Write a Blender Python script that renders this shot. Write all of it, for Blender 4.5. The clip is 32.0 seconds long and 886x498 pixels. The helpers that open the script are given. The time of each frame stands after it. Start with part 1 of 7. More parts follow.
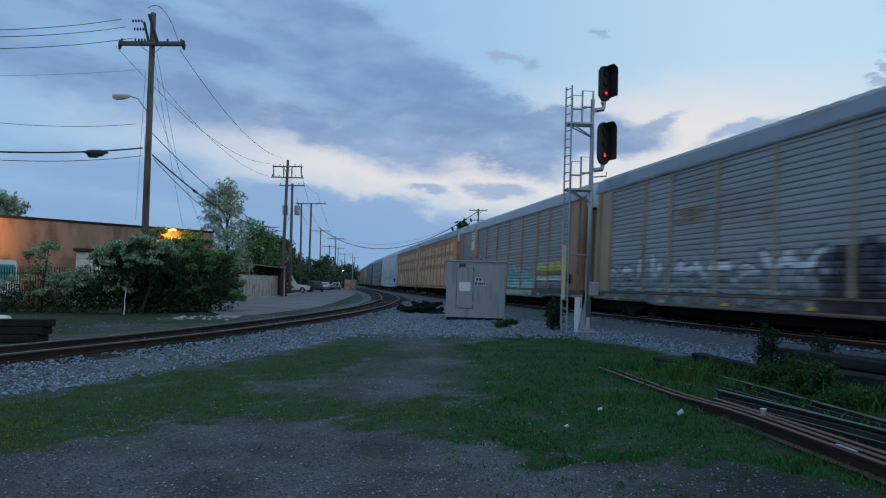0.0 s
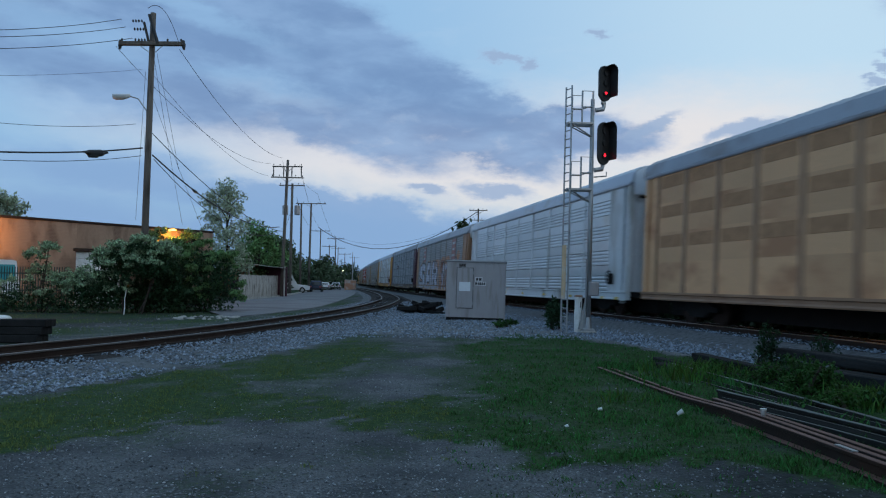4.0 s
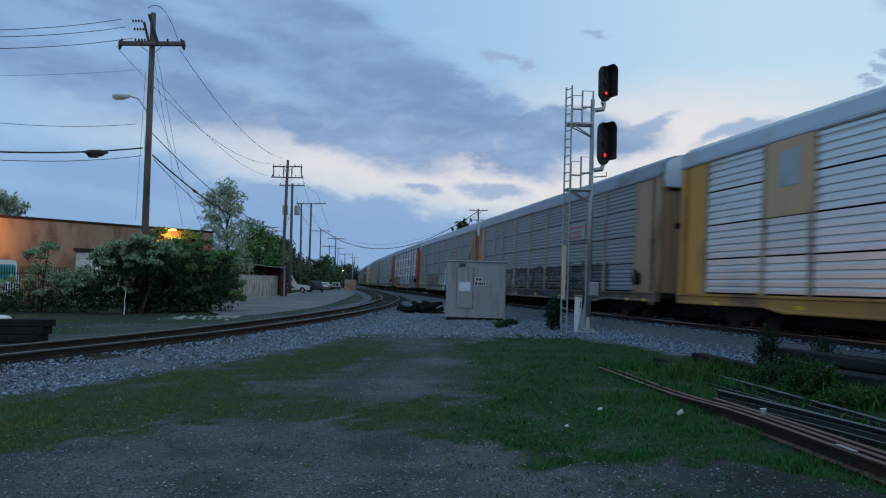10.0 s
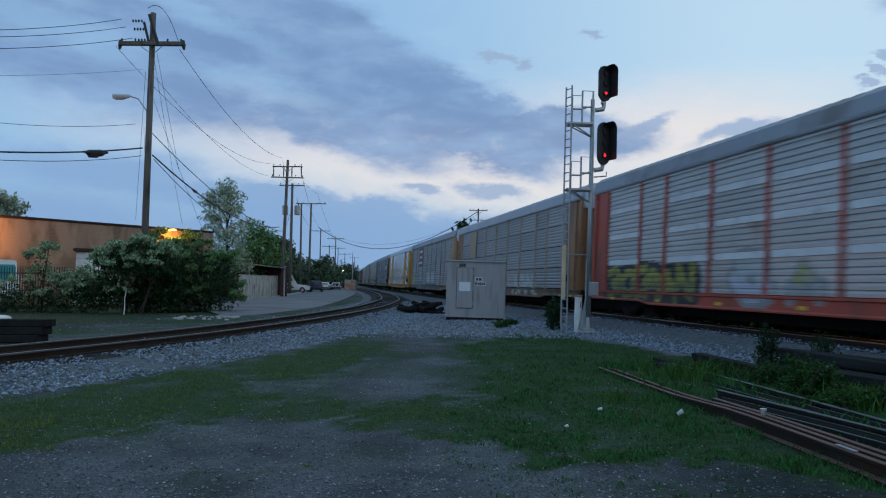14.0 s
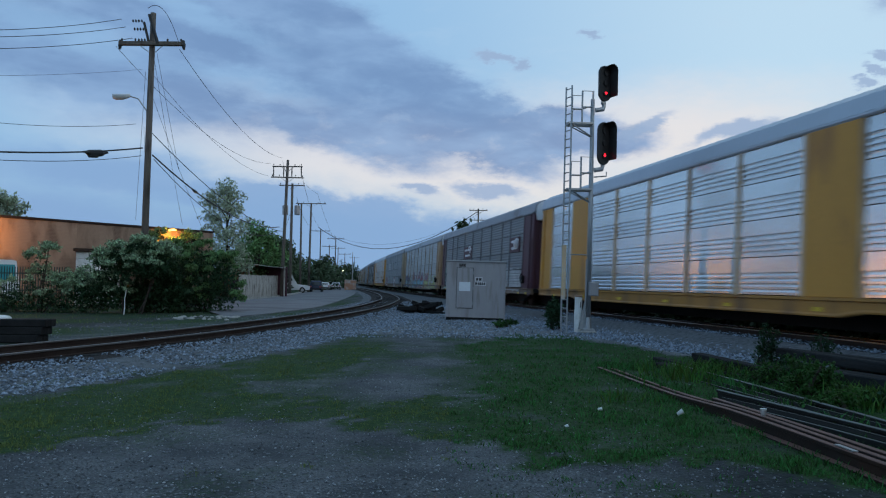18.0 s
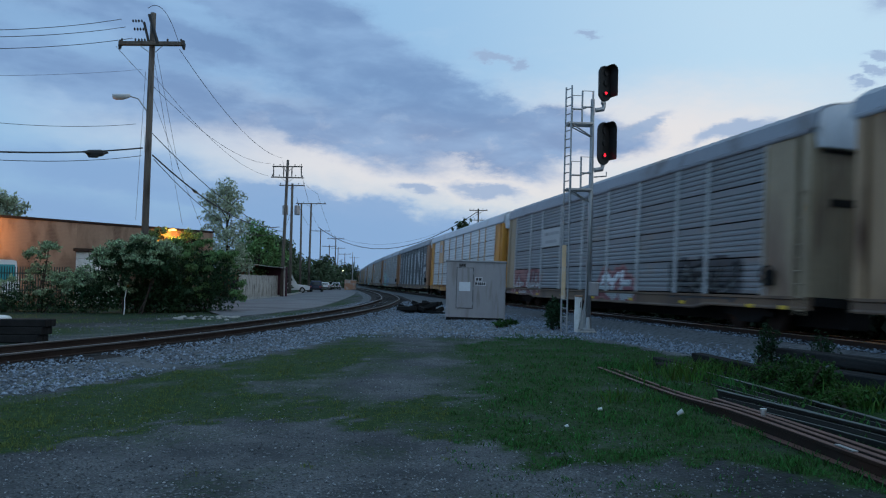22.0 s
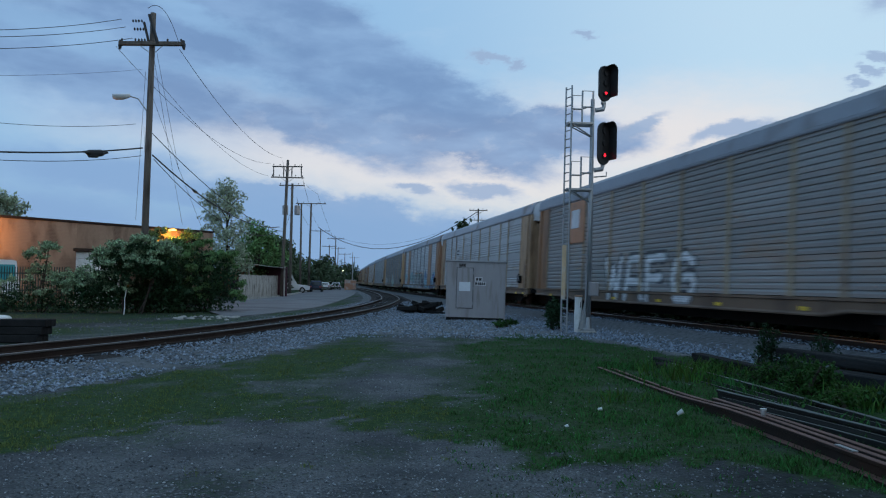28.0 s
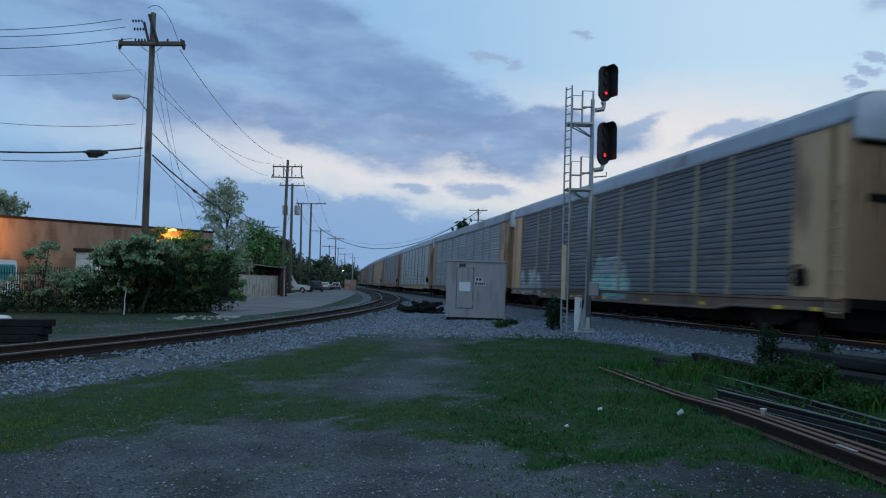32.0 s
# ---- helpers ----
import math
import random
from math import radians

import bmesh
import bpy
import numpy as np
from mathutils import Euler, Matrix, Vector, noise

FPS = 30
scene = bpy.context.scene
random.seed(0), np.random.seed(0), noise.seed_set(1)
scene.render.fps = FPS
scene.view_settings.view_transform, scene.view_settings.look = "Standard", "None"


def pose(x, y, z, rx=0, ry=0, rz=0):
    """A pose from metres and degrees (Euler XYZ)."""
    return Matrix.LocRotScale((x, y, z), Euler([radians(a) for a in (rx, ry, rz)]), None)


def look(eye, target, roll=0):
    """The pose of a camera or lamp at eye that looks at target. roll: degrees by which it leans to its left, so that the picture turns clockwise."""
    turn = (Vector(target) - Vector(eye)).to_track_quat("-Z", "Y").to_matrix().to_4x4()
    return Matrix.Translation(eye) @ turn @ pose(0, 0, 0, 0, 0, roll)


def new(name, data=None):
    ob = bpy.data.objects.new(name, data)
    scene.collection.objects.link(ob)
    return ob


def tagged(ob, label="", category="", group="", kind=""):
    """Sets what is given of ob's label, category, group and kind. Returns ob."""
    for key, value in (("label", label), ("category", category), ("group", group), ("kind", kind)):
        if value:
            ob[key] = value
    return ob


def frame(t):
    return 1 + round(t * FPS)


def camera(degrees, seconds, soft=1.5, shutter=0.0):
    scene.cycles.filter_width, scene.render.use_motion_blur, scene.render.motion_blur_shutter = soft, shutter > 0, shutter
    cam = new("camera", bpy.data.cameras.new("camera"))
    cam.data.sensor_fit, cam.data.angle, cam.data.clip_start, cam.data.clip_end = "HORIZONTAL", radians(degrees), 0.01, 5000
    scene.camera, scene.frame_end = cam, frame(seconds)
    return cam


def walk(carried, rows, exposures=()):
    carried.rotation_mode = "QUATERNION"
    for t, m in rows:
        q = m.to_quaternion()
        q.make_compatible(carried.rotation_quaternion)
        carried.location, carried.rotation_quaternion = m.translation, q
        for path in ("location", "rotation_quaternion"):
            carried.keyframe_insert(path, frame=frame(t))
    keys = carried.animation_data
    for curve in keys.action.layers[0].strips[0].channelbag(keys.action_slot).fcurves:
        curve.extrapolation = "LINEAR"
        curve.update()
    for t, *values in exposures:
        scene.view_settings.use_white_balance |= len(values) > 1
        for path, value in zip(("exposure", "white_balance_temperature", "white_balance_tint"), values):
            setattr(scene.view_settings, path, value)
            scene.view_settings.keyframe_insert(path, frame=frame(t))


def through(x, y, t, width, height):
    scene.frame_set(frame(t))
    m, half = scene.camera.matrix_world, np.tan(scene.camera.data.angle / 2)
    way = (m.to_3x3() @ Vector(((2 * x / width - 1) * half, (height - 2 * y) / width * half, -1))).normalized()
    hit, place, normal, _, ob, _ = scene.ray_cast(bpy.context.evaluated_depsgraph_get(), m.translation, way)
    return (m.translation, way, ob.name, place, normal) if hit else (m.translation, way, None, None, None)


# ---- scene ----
cam = camera(62.37, 32.0, soft=1.15, shutter=0.5)
EYE = (0.0, 0.0, 1.304)
VIEW = look(EYE, (0.0, 1.0, 1.304 + math.tan(radians(2.623))), 0.567)
walk(cam, [(0.0, VIEW), (32.0, VIEW)],
     exposures=[(0.0, 0.0), (32.0, 0.0)])

# ---- light: dusk sky, sun gone behind the haze ----
SUN_AZ = 150.0    # degrees clockwise from the view's forward axis (y)
SUN_EL = 4.0
world = bpy.data.worlds.new("dusk_sky")
scene.world = world
world.use_nodes = True
wn, wl = world.node_tree.nodes, world.node_tree.links
wn.clear()
sky = wn.new("ShaderNodeTexSky")
sky.sky_type = "NISHITA"
sky.sun_disc = False
sky.sun_elevation = radians(SUN_EL)
sky.sun_rotation = radians(SUN_AZ)
sky.altitude, sky.air_density, sky.dust_density, sky.ozone_density = 50, 1.0, 1.2, 3.0
tint = wn.new("ShaderNodeMix")
tint.data_type, tint.blend_type = "RGBA", "MULTIPLY"
tint.inputs[0].default_value = 1.0
tint.inputs[7].default_value = (1.0, 1.0, 1.0, 1)
bg = wn.new("ShaderNodeBackground")
bg.inputs[1].default_value = 0.15
wo = wn.new("ShaderNodeOutputWorld")
wl.new(sky.outputs[0], tint.inputs[6])
wl.new(tint.outputs[2], bg.inputs[0])
wl.new(bg.outputs[0], wo.inputs[0])

sun_data = bpy.data.lights.new("sun", "SUN")
sun_data.energy, sun_data.angle, sun_data.color = 0.5, radians(25), (1.0, 0.85, 0.75)
sun = new("sun", sun_data)
sun.matrix_world = look((0, 0, 60), (-math.sin(radians(SUN_AZ)) * 100, -math.cos(radians(SUN_AZ)) * 100, 60 - 100 * math.tan(radians(SUN_EL))))


# ---- materials ----
def mat(name, col, rough=0.8, metal=0.0, var=0.25, scale=2.0, fine=30.0, bump=0.3, stain=None, amount=0.4, stain_scale=1.2, stretch=(1, 1, 1), bump_dist=0.01, piece=0.0):
    """A painted, stony or metallic surface with large and small variation; stain: a second colour in patches."""
    m = bpy.data.materials.new(name)
    m.use_nodes = True
    n, l = m.node_tree.nodes, m.node_tree.links
    b = n["Principled BSDF"]
    tc, oi = n.new("ShaderNodeTexCoord"), n.new("ShaderNodeObjectInfo")
    off = n.new("ShaderNodeVectorMath")
    off.operation = "MULTIPLY_ADD"
    rnd = n.new("ShaderNodeCombineXYZ")
    for i in range(3):
        l.new(oi.outputs["Random"], rnd.inputs[i])
    l.new(rnd.outputs[0], off.inputs[0])
    off.inputs[1].default_value = (37.0, 61.0, 23.0)
    l.new(tc.outputs["Object"], off.inputs[2])
    mp = n.new("ShaderNodeMapping")
    mp.inputs["Scale"].default_value = stretch
    l.new(off.outputs[0], mp.inputs[0])

    def tex(s, detail):
        t = n.new("ShaderNodeTexNoise")
        t.inputs["Scale"].default_value, t.inputs["Detail"].default_value = s, detail
        l.new(mp.outputs[0], t.inputs["Vector"])
        return t
    big, small = tex(scale, 4), tex(fine, 3)
    add = n.new("ShaderNodeMath")
    add.operation = "ADD"
    l.new(big.outputs[0], add.inputs[0])
    l.new(small.outputs[0], add.inputs[1])
    rng = n.new("ShaderNodeMapRange")
    rng.inputs[1].default_value, rng.inputs[2].default_value = 0.6, 1.4
    rng.inputs[3].default_value, rng.inputs[4].default_value = 1 - var, 1 + var
    l.new(add.outputs[0], rng.inputs[0])
    hsv = n.new("ShaderNodeHueSaturation")
    hsv.inputs["Color"].default_value = (*col, 1)
    each = n.new("ShaderNodeMapRange")
    each.inputs[3].default_value, each.inputs[4].default_value = 1 - piece, 1 + piece
    l.new(oi.outputs["Random"], each.inputs[0])
    val = n.new("ShaderNodeMath")
    val.operation = "MULTIPLY"
    l.new(rng.outputs[0], val.inputs[0])
    l.new(each.outputs[0], val.inputs[1])
    l.new(val.outputs[0], hsv.inputs["Value"])
    out = hsv.outputs[0]
    if stain:
        st = tex(stain_scale, 6)
        ramp = n.new("ShaderNodeMapRange")
        ramp.inputs[1].default_value, ramp.inputs[2].default_value = 0.62 - amount * 0.25, 0.78 - amount * 0.25
        l.new(st.outputs[0], ramp.inputs[0])
        mix = n.new("ShaderNodeMix")
        mix.data_type = "RGBA"
        l.new(ramp.outputs[0], mix.inputs[0])
        l.new(out, mix.inputs[6])
        mix.inputs[7].default_value = (*stain, 1)
        out = mix.outputs[2]
    l.new(out, b.inputs["Base Color"])
    b.inputs["Roughness"].default_value, b.inputs["Metallic"].default_value = rough, metal
    b.inputs["Specular IOR Level"].default_value = 0.15 if rough > 0.65 else 0.5
    if bump:
        bp = n.new("ShaderNodeBump")
        bp.inputs["Strength"].default_value, bp.inputs["Distance"].default_value = bump, bump_dist
        l.new(small.outputs[0], bp.inputs["Height"])
        l.new(bp.outputs[0], b.inputs["Normal"])
    return m


def glow(name, col, strength):
    m = bpy.data.materials.new(name)
    m.use_nodes = True
    b = m.node_tree.nodes["Principled BSDF"]
    b.inputs["Base Color"].default_value = (*col, 1)
    b.inputs["Emission Color"].default_value = (*col, 1)
    b.inputs["Emission Strength"].default_value = strength
    return m


def leafy(name, col, var=0.5, through=0.25, swing=0.03):
    """Leaves and blades: colour varies from island to island, a little light comes through."""
    m = bpy.data.materials.new(name)
    m.use_nodes = True
    n, l = m.node_tree.nodes, m.node_tree.links
    b = n["Principled BSDF"]
    geo = n.new("ShaderNodeNewGeometry")
    rng = n.new("ShaderNodeMapRange")
    rng.inputs[3].default_value, rng.inputs[4].default_value = 1 - var, 1 + var
    l.new(geo.outputs["Random Per Island"], rng.inputs[0])
    hsv = n.new("ShaderNodeHueSaturation")
    hsv.inputs["Color"].default_value = (*col, 1)
    l.new(rng.outputs[0], hsv.inputs["Value"])
    hue = n.new("ShaderNodeMapRange")
    hue.inputs[3].default_value, hue.inputs[4].default_value = 0.5 - swing, 0.5 + swing
    l.new(geo.outputs["Random Per Island"], hue.inputs[0])
    l.new(hue.outputs[0], hsv.inputs["Hue"])
    l.new(hsv.outputs[0], b.inputs["Base Color"])
    b.inputs["Roughness"].default_value = 0.6
    b.inputs["Specular IOR Level"].default_value = 0.12
    tr = n.new("ShaderNodeBsdfTranslucent")
    l.new(hsv.outputs[0], tr.inputs[0])
    mx = n.new("ShaderNodeMixShader")
    mx.inputs[0].default_value = through
    l.new(b.outputs[0], mx.inputs[1])
    l.new(tr.outputs[0], mx.inputs[2])
    l.new(mx.outputs[0], n["Material Output"].inputs[0])
    return m


RUST = mat("rusty_steel", (0.045, 0.03, 0.025), 0.75, 0.3, 0.4, 3, 60, 0.4, (0.035, 0.022, 0.018), 0.5)
DULL_HEAD = mat("dull_railhead", (0.17, 0.15, 0.14), 0.5, 0.7, 0.2, 1, 40, 0.1)
RAILHEAD = mat("worn_railhead", (0.6, 0.59, 0.58), 0.16, 1.0, 0.15, 1, 40, 0.05)
TIE = mat("weathered_tie", (0.02, 0.02, 0.02), 0.9, 0, 0.4, 3, 40, 0.6, (0.012, 0.011, 0.011), 0.5)
BALLAST = mat("ballast_bed", (0.13, 0.14, 0.15), 0.95, 0, 0.6, 6, 28, 1.0, bump_dist=0.05)
GRIMY_BED = mat("grimy_ballast", (0.035, 0.031, 0.03), 0.95, 0, 0.5, 5, 28, 1.0, (0.02, 0.018, 0.017), 0.5, bump_dist=0.04)
ASPHALT = mat("asphalt", (0.17, 0.17, 0.18), 0.85, 0, 0.25, 0.4, 60, 0.3, (0.12, 0.12, 0.13), 0.5, 0.25)
CONCRETE = mat("concrete", (0.36, 0.35, 0.33), 0.9, 0, 0.2, 2, 40, 0.3, (0.2, 0.19, 0.18), 0.4)
POLE_WOOD = mat("pole_wood", (0.15, 0.13, 0.115), 0.85, 0, 0.35, 2, 25, 0.5, (0.06, 0.05, 0.045), 0.4, 1.0, (4, 4, 0.5))
GREY_WOOD = mat("grey_wood", (0.46, 0.43, 0.4), 0.85, 0, 0.3, 2, 25, 0.4, (0.1, 0.09, 0.08), 0.4, 1.5, (4, 4, 0.6))
GALV = mat("galvanised_steel", (0.36, 0.37, 0.38), 0.45, 0.7, 0.15, 3, 50, 0.1)
BLACK = mat("black_paint", (0.012, 0.012, 0.013), 0.5, 0, 0.2, 3, 40, 0.1)
RUBBER = mat("black_rubber", (0.02, 0.02, 0.02), 0.75, 0, 0.2, 3, 40, 0.1)
WIRE = mat("wire_sheath", (0.02, 0.02, 0.022), 0.6, 0, 0.1, 3, 40, 0.0)
WHITE = mat("white_paint", (0.75, 0.75, 0.74), 0.5, 0, 0.1, 2, 40, 0.1, (0.45, 0.43, 0.4), 0.25)
BUNGALOW = mat("grey_aluminium", (0.37, 0.345, 0.35), 0.5, 0.25, 0.12, 1, 40, 0.1, (0.29, 0.26, 0.25), 0.4, 1.6, (3, 3, 0.5))
RED_LENS = glow("red_signal_lens", (1.0, 0.008, 0.02), 4.0)
AMBER = glow("sodium_lamp_glass", (1.0, 0.4, 0.06), 7.0)
STONE = mat("ballast_stone", (0.34, 0.35, 0.37), 0.9, 0, 0.45, 4, 30, 0.4)
DIRT_STONE = mat("gravel_stone", (0.24, 0.23, 0.22), 0.9, 0, 0.5, 4, 30, 0.4)
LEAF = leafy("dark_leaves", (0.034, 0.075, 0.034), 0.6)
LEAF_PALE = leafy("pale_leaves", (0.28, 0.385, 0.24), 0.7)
LEAF_TREE = leafy("tree_leaves", (0.4, 0.45, 0.33), 0.45, 0.5)
LEAF_FAR = leafy("far_leaves", (0.07, 0.1, 0.055), 0.5)
BLADE = leafy("grass_blades", (0.043, 0.128, 0.033), 0.7)
BLADE_DRY = leafy("yellowish_grass_blades", (0.125, 0.165, 0.052), 0.35, 0.25, 0.012)
BARK = mat("bark", (0.05, 0.04, 0.034), 0.9, 0, 0.4, 6, 40, 0.6)
BRICK = mat("brick", (0.32, 0.17, 0.11), 0.9, 0, 0.2, 1, 30, 0.3, (0.22, 0.12, 0.085), 0.4, 0.3)


# ---- mesh helpers ----
class Mesh:
    """Collects vertices and faces of one part."""

    def __init__(self):
        self.v, self.f, self.mi, self.slot = [], [], [], 0

    def face(self, pts):
        k = len(self.v)
        self.v.extend(tuple(p) for p in pts)
        self.f.append(tuple(range(k, k + len(pts))))
        self.mi.append(self.slot)

    def grid(self, rings, close=False, caps=False):
        """Skins a list of equal rings of points."""
        k, n = len(self.v), len(rings[0])
        for r in rings:
            self.v.extend(tuple(p) for p in r)
        for i in range(len(rings) - 1):
            for j in range(n if close else n - 1):
                a, b = k + i * n + j, k + i * n + (j + 1) % n
                self.f.append((a, b, b + n, a + n))
                self.mi.append(self.slot)
        if caps:
            self.f.append(tuple(k + j for j in reversed(range(n))))
            self.f.append(tuple(k + (len(rings) - 1) * n + j for j in range(n)))
            self.mi += [self.slot, self.slot]

    def box(self, c, s, m=None, bevel=0.0):
        x, y, z = (q / 2 for q in s)
        b = min(bevel, x * 0.45, y * 0.45, z * 0.45)
        rings = []
        levels = [(-z, b), (-z + b, 0), (z - b, 0), (z, b)] if b else [(-z, 0), (z, 0)]
        for zz, i in levels:
            if b:
                e = b
                ring = [(-x + e + i * 0, -y + i, zz), (x - e, -y + i, zz), (x - i, -y + e, zz), (x - i, y - e, zz),
                        (x - e, y - i, zz), (-x + e, y - i, zz), (-x + i, y - e, zz), (-x + i, -y + e, zz)]
            else:
                ring = [(-x, -y, zz), (x, -y, zz), (x, y, zz), (-x, y, zz)]
            rings.append([Vector(c) + ((m @ Vector(p)) if m else Vector(p)) for p in ring])
        self.grid(rings, True, True)

    def tube(self, path, radii, n=8, caps=True):
        """A round bar along a path; radii: one for all or one a point."""
        pts = [Vector(p) for p in path]
        rr = radii if isinstance(radii, (list, tuple)) else [radii] * len(pts)
        rings, side = [], None
        for i, p in enumerate(pts):
            d = (pts[min(i + 1, len(pts) - 1)] - pts[max(i - 1, 0)]).normalized()
            if side is None:
                side = d.orthogonal().normalized()
            side = (side - d * side.dot(d)).normalized()
            up = d.cross(side)
            rings.append([p + (side * math.cos(a) + up * math.sin(a)) * rr[i] for a in (2 * math.pi * j / n for j in range(n))])
        self.grid(rings, True, caps)

    def data(self, name, mats):
        me = bpy.data.meshes.new(name)
        me.from_pydata(self.v, [], self.f)
        for m in mats if isinstance(mats, (list, tuple)) else [mats]:
            me.materials.append(m)
        if any(self.mi):
            me.polygons.foreach_set("material_index", self.mi)
        me.update()
        return me


def recalc(me):
    bm = bmesh.new()
    bm.from_mesh(me)
    bmesh.ops.recalc_face_normals(bm, faces=bm.faces)
    bm.to_mesh(me)
    bm.free()
    return me


def smooth(me, on=True):
    me.polygons.foreach_set("use_smooth", [on] * len(me.polygons))
    return me


def part(name, mesh, material, parent, label="", at=None, round_=False):
    """Links a Mesh, or mesh data, as one object under a thing or under a part."""
    me = mesh if isinstance(mesh, bpy.types.Mesh) else recalc(mesh.data(name, material))
    if round_:
        smooth(me)
    ob = new(name, me)
    ob.parent = parent
    if at:
        ob.matrix_basis = at
    return tagged(ob, label)


def thing(name, label, category, at=None, group="", kind=""):
    ob = new(name)
    ob.empty_display_size = 0.2
    if at:
        ob.matrix_basis = at
    return tagged(ob, label, category, group, kind)


def solid(name, mesh, material, label, category="", group="", kind="", at=None, round_=False):
    me = recalc(mesh.data(name, material))
    if round_:
        smooth(me)
    ob = new(name, me)
    if at:
        ob.matrix_basis = at
    return tagged(ob, label, category, group, kind)


rng = random.Random(7)

def cloud_material():
    """Evening sky: a pale veil, blue-grey cloud banks with wind-torn edges and a pinkish band near the horizon."""
    m = bpy.data.materials.new("evening_clouds")
    m.use_nodes = True
    m.cycles.emission_sampling = "NONE"
    n, l = m.node_tree.nodes, m.node_tree.links
    n.clear()
    tc = n.new("ShaderNodeTexCoord")
    sep = n.new("ShaderNodeSeparateXYZ")
    l.new(tc.outputs["Object"], sep.inputs[0])

    def val(op, a, b=None, c=None):
        x = n.new("ShaderNodeMath")
        x.operation = op
        for i, v in enumerate((a, b, c)):
            if v is None:
                continue
            if isinstance(v, (int, float)):
                x.inputs[i].default_value = v
            else:
                l.new(v, x.inputs[i])
        return x.outputs[0]

    def ramp(src, a, b, lo=0.0, hi=1.0, kind="SMOOTHSTEP"):
        r = n.new("ShaderNodeMapRange")
        r.interpolation_type = kind
        for i, v in ((1, a), (2, b), (3, lo), (4, hi)):
            r.inputs[i].default_value = v
        l.new(src, r.inputs[0])
        return r.outputs[0]

    def mix(f, a, b):
        x = n.new("ShaderNodeMix")
        x.data_type = "RGBA"
        l.new(f, x.inputs[0])
        for i, v in ((6, a), (7, b)):
            if isinstance(v, tuple):
                x.inputs[i].default_value = (*v, 1)
            else:
                l.new(v, x.inputs[i])
        return x.outputs[2]
    # bearing and elevation, in radians
    az = val("ARCTAN2", sep.outputs[0], sep.outputs[1])
    hyp = val("SQRT", val("ADD", val("MULTIPLY", sep.outputs[0], sep.outputs[0]), val("MULTIPLY", sep.outputs[1], sep.outputs[1])))
    el = val("ARCTAN2", sep.outputs[2], hyp)
    com = n.new("ShaderNodeCombineXYZ")
    l.new(az, com.inputs[0])
    l.new(el, com.inputs[1])
    uv = com.outputs[0]

    def tex(scale, detail, rough=0.55, stretch=(1, 2.2, 1), dist=0.0, turn=0.0):
        mp = n.new("ShaderNodeMapping")
        mp.inputs["Scale"].default_value = stretch
        mp.inputs["Rotation"].default_value = (0, 0, turn)
        l.new(uv, mp.inputs[0])
        t = n.new("ShaderNodeTexNoise")
        t.inputs["Scale"].default_value, t.inputs["Detail"].default_value, t.inputs["Roughness"].default_value = scale, detail, rough
        t.inputs["Distortion"].default_value = dist
        l.new(mp.outputs[0], t.inputs["Vector"])
        return t
    warp = n.new("ShaderNodeVectorMath")
    warp.operation = "MULTIPLY_ADD"
    cen = n.new("ShaderNodeVectorMath")
    cen.operation = "SUBTRACT"
    l.new(tex(9, 9, 0.66).outputs["Color"], cen.inputs[0])
    cen.inputs[1].default_value = (0.5, 0.5, 0.5)
    l.new(cen.outputs[0], warp.inputs[0])
    warp.inputs[1].default_value = (0.13, 0.07, 0.0)
    l.new(uv, warp.inputs[2])

    def blob(a, e, ra, re, turn, soft=0.9):
        """A soft ellipse on the sky: centre and half sizes in radians, turned by degrees."""
        mp = n.new("ShaderNodeMapping")
        mp.vector_type = "TEXTURE"
        mp.inputs["Location"].default_value = (a, e, 0)
        mp.inputs["Rotation"].default_value = (0, 0, radians(turn))
        mp.inputs["Scale"].default_value = (ra, re, 1)
        l.new(warp.outputs[0], mp.inputs[0])
        ln = n.new("ShaderNodeVectorMath")
        ln.operation = "LENGTH"
        fl = n.new("ShaderNodeVectorMath")
        fl.operation = "MULTIPLY"
        l.new(mp.outputs[0], fl.inputs[0])
        fl.inputs[1].default_value = (1, 1, 0)
        l.new(fl.outputs[0], ln.inputs[0])
        return ramp(ln.outputs["Value"], 1.0 + soft * 0.5, 1.0 - soft * 0.5)

    def union(vals):
        o = vals[0]
        for v in vals[1:]:
            o = val("MAXIMUM", o, v)
        return o
    # clear sky: deeper blue overhead and to the west of the view, paler to the east
    clear = mix(ramp(el, 0.02, 0.45, kind="LINEAR"), (0.25, 0.41, 0.64), (0.29, 0.50, 0.76))
    clear = mix(ramp(az, -0.15, 0.5), clear, (0.50, 0.69, 0.86))
    glow_ = union([blob(0.02, 0.155, 0.36, 0.055, -6, 1.6), blob(0.3, 0.19, 0.22, 0.06, 0, 1.6)])
    clear = mix(val("MULTIPLY", glow_, 0.85), clear, (0.82, 0.75, 0.735))
    clear = mix(val("MULTIPLY", ramp(tex(11, 6, 0.5, (1, 2.6, 1), 0.4).outputs[0], 0.5, 0.8), 0.22), clear, (0.52, 0.64, 0.8))
    bank = union([blob(-0.42, 0.325, 0.36, 0.12, -10, 0.45), blob(-0.17, 0.285, 0.26, 0.095, -22, 0.35), blob(0.02, 0.225, 0.18, 0.055, -20, 0.4), blob(0.14, 0.205, 0.15, 0.035, -4, 0.5)])
    # pale rents in the bank, drawn out along it
    rents = union([blob(-0.49, 0.3, 0.09, 0.02, -12, 1.6), blob(-0.25, 0.255, 0.08, 0.014, -8, 1.6), blob(-0.33, 0.335, 0.1, 0.012, -15, 1.6)])
    bank = val("MULTIPLY", bank, val("SUBTRACT", 1.0, val("MULTIPLY", rents, 0.45)))
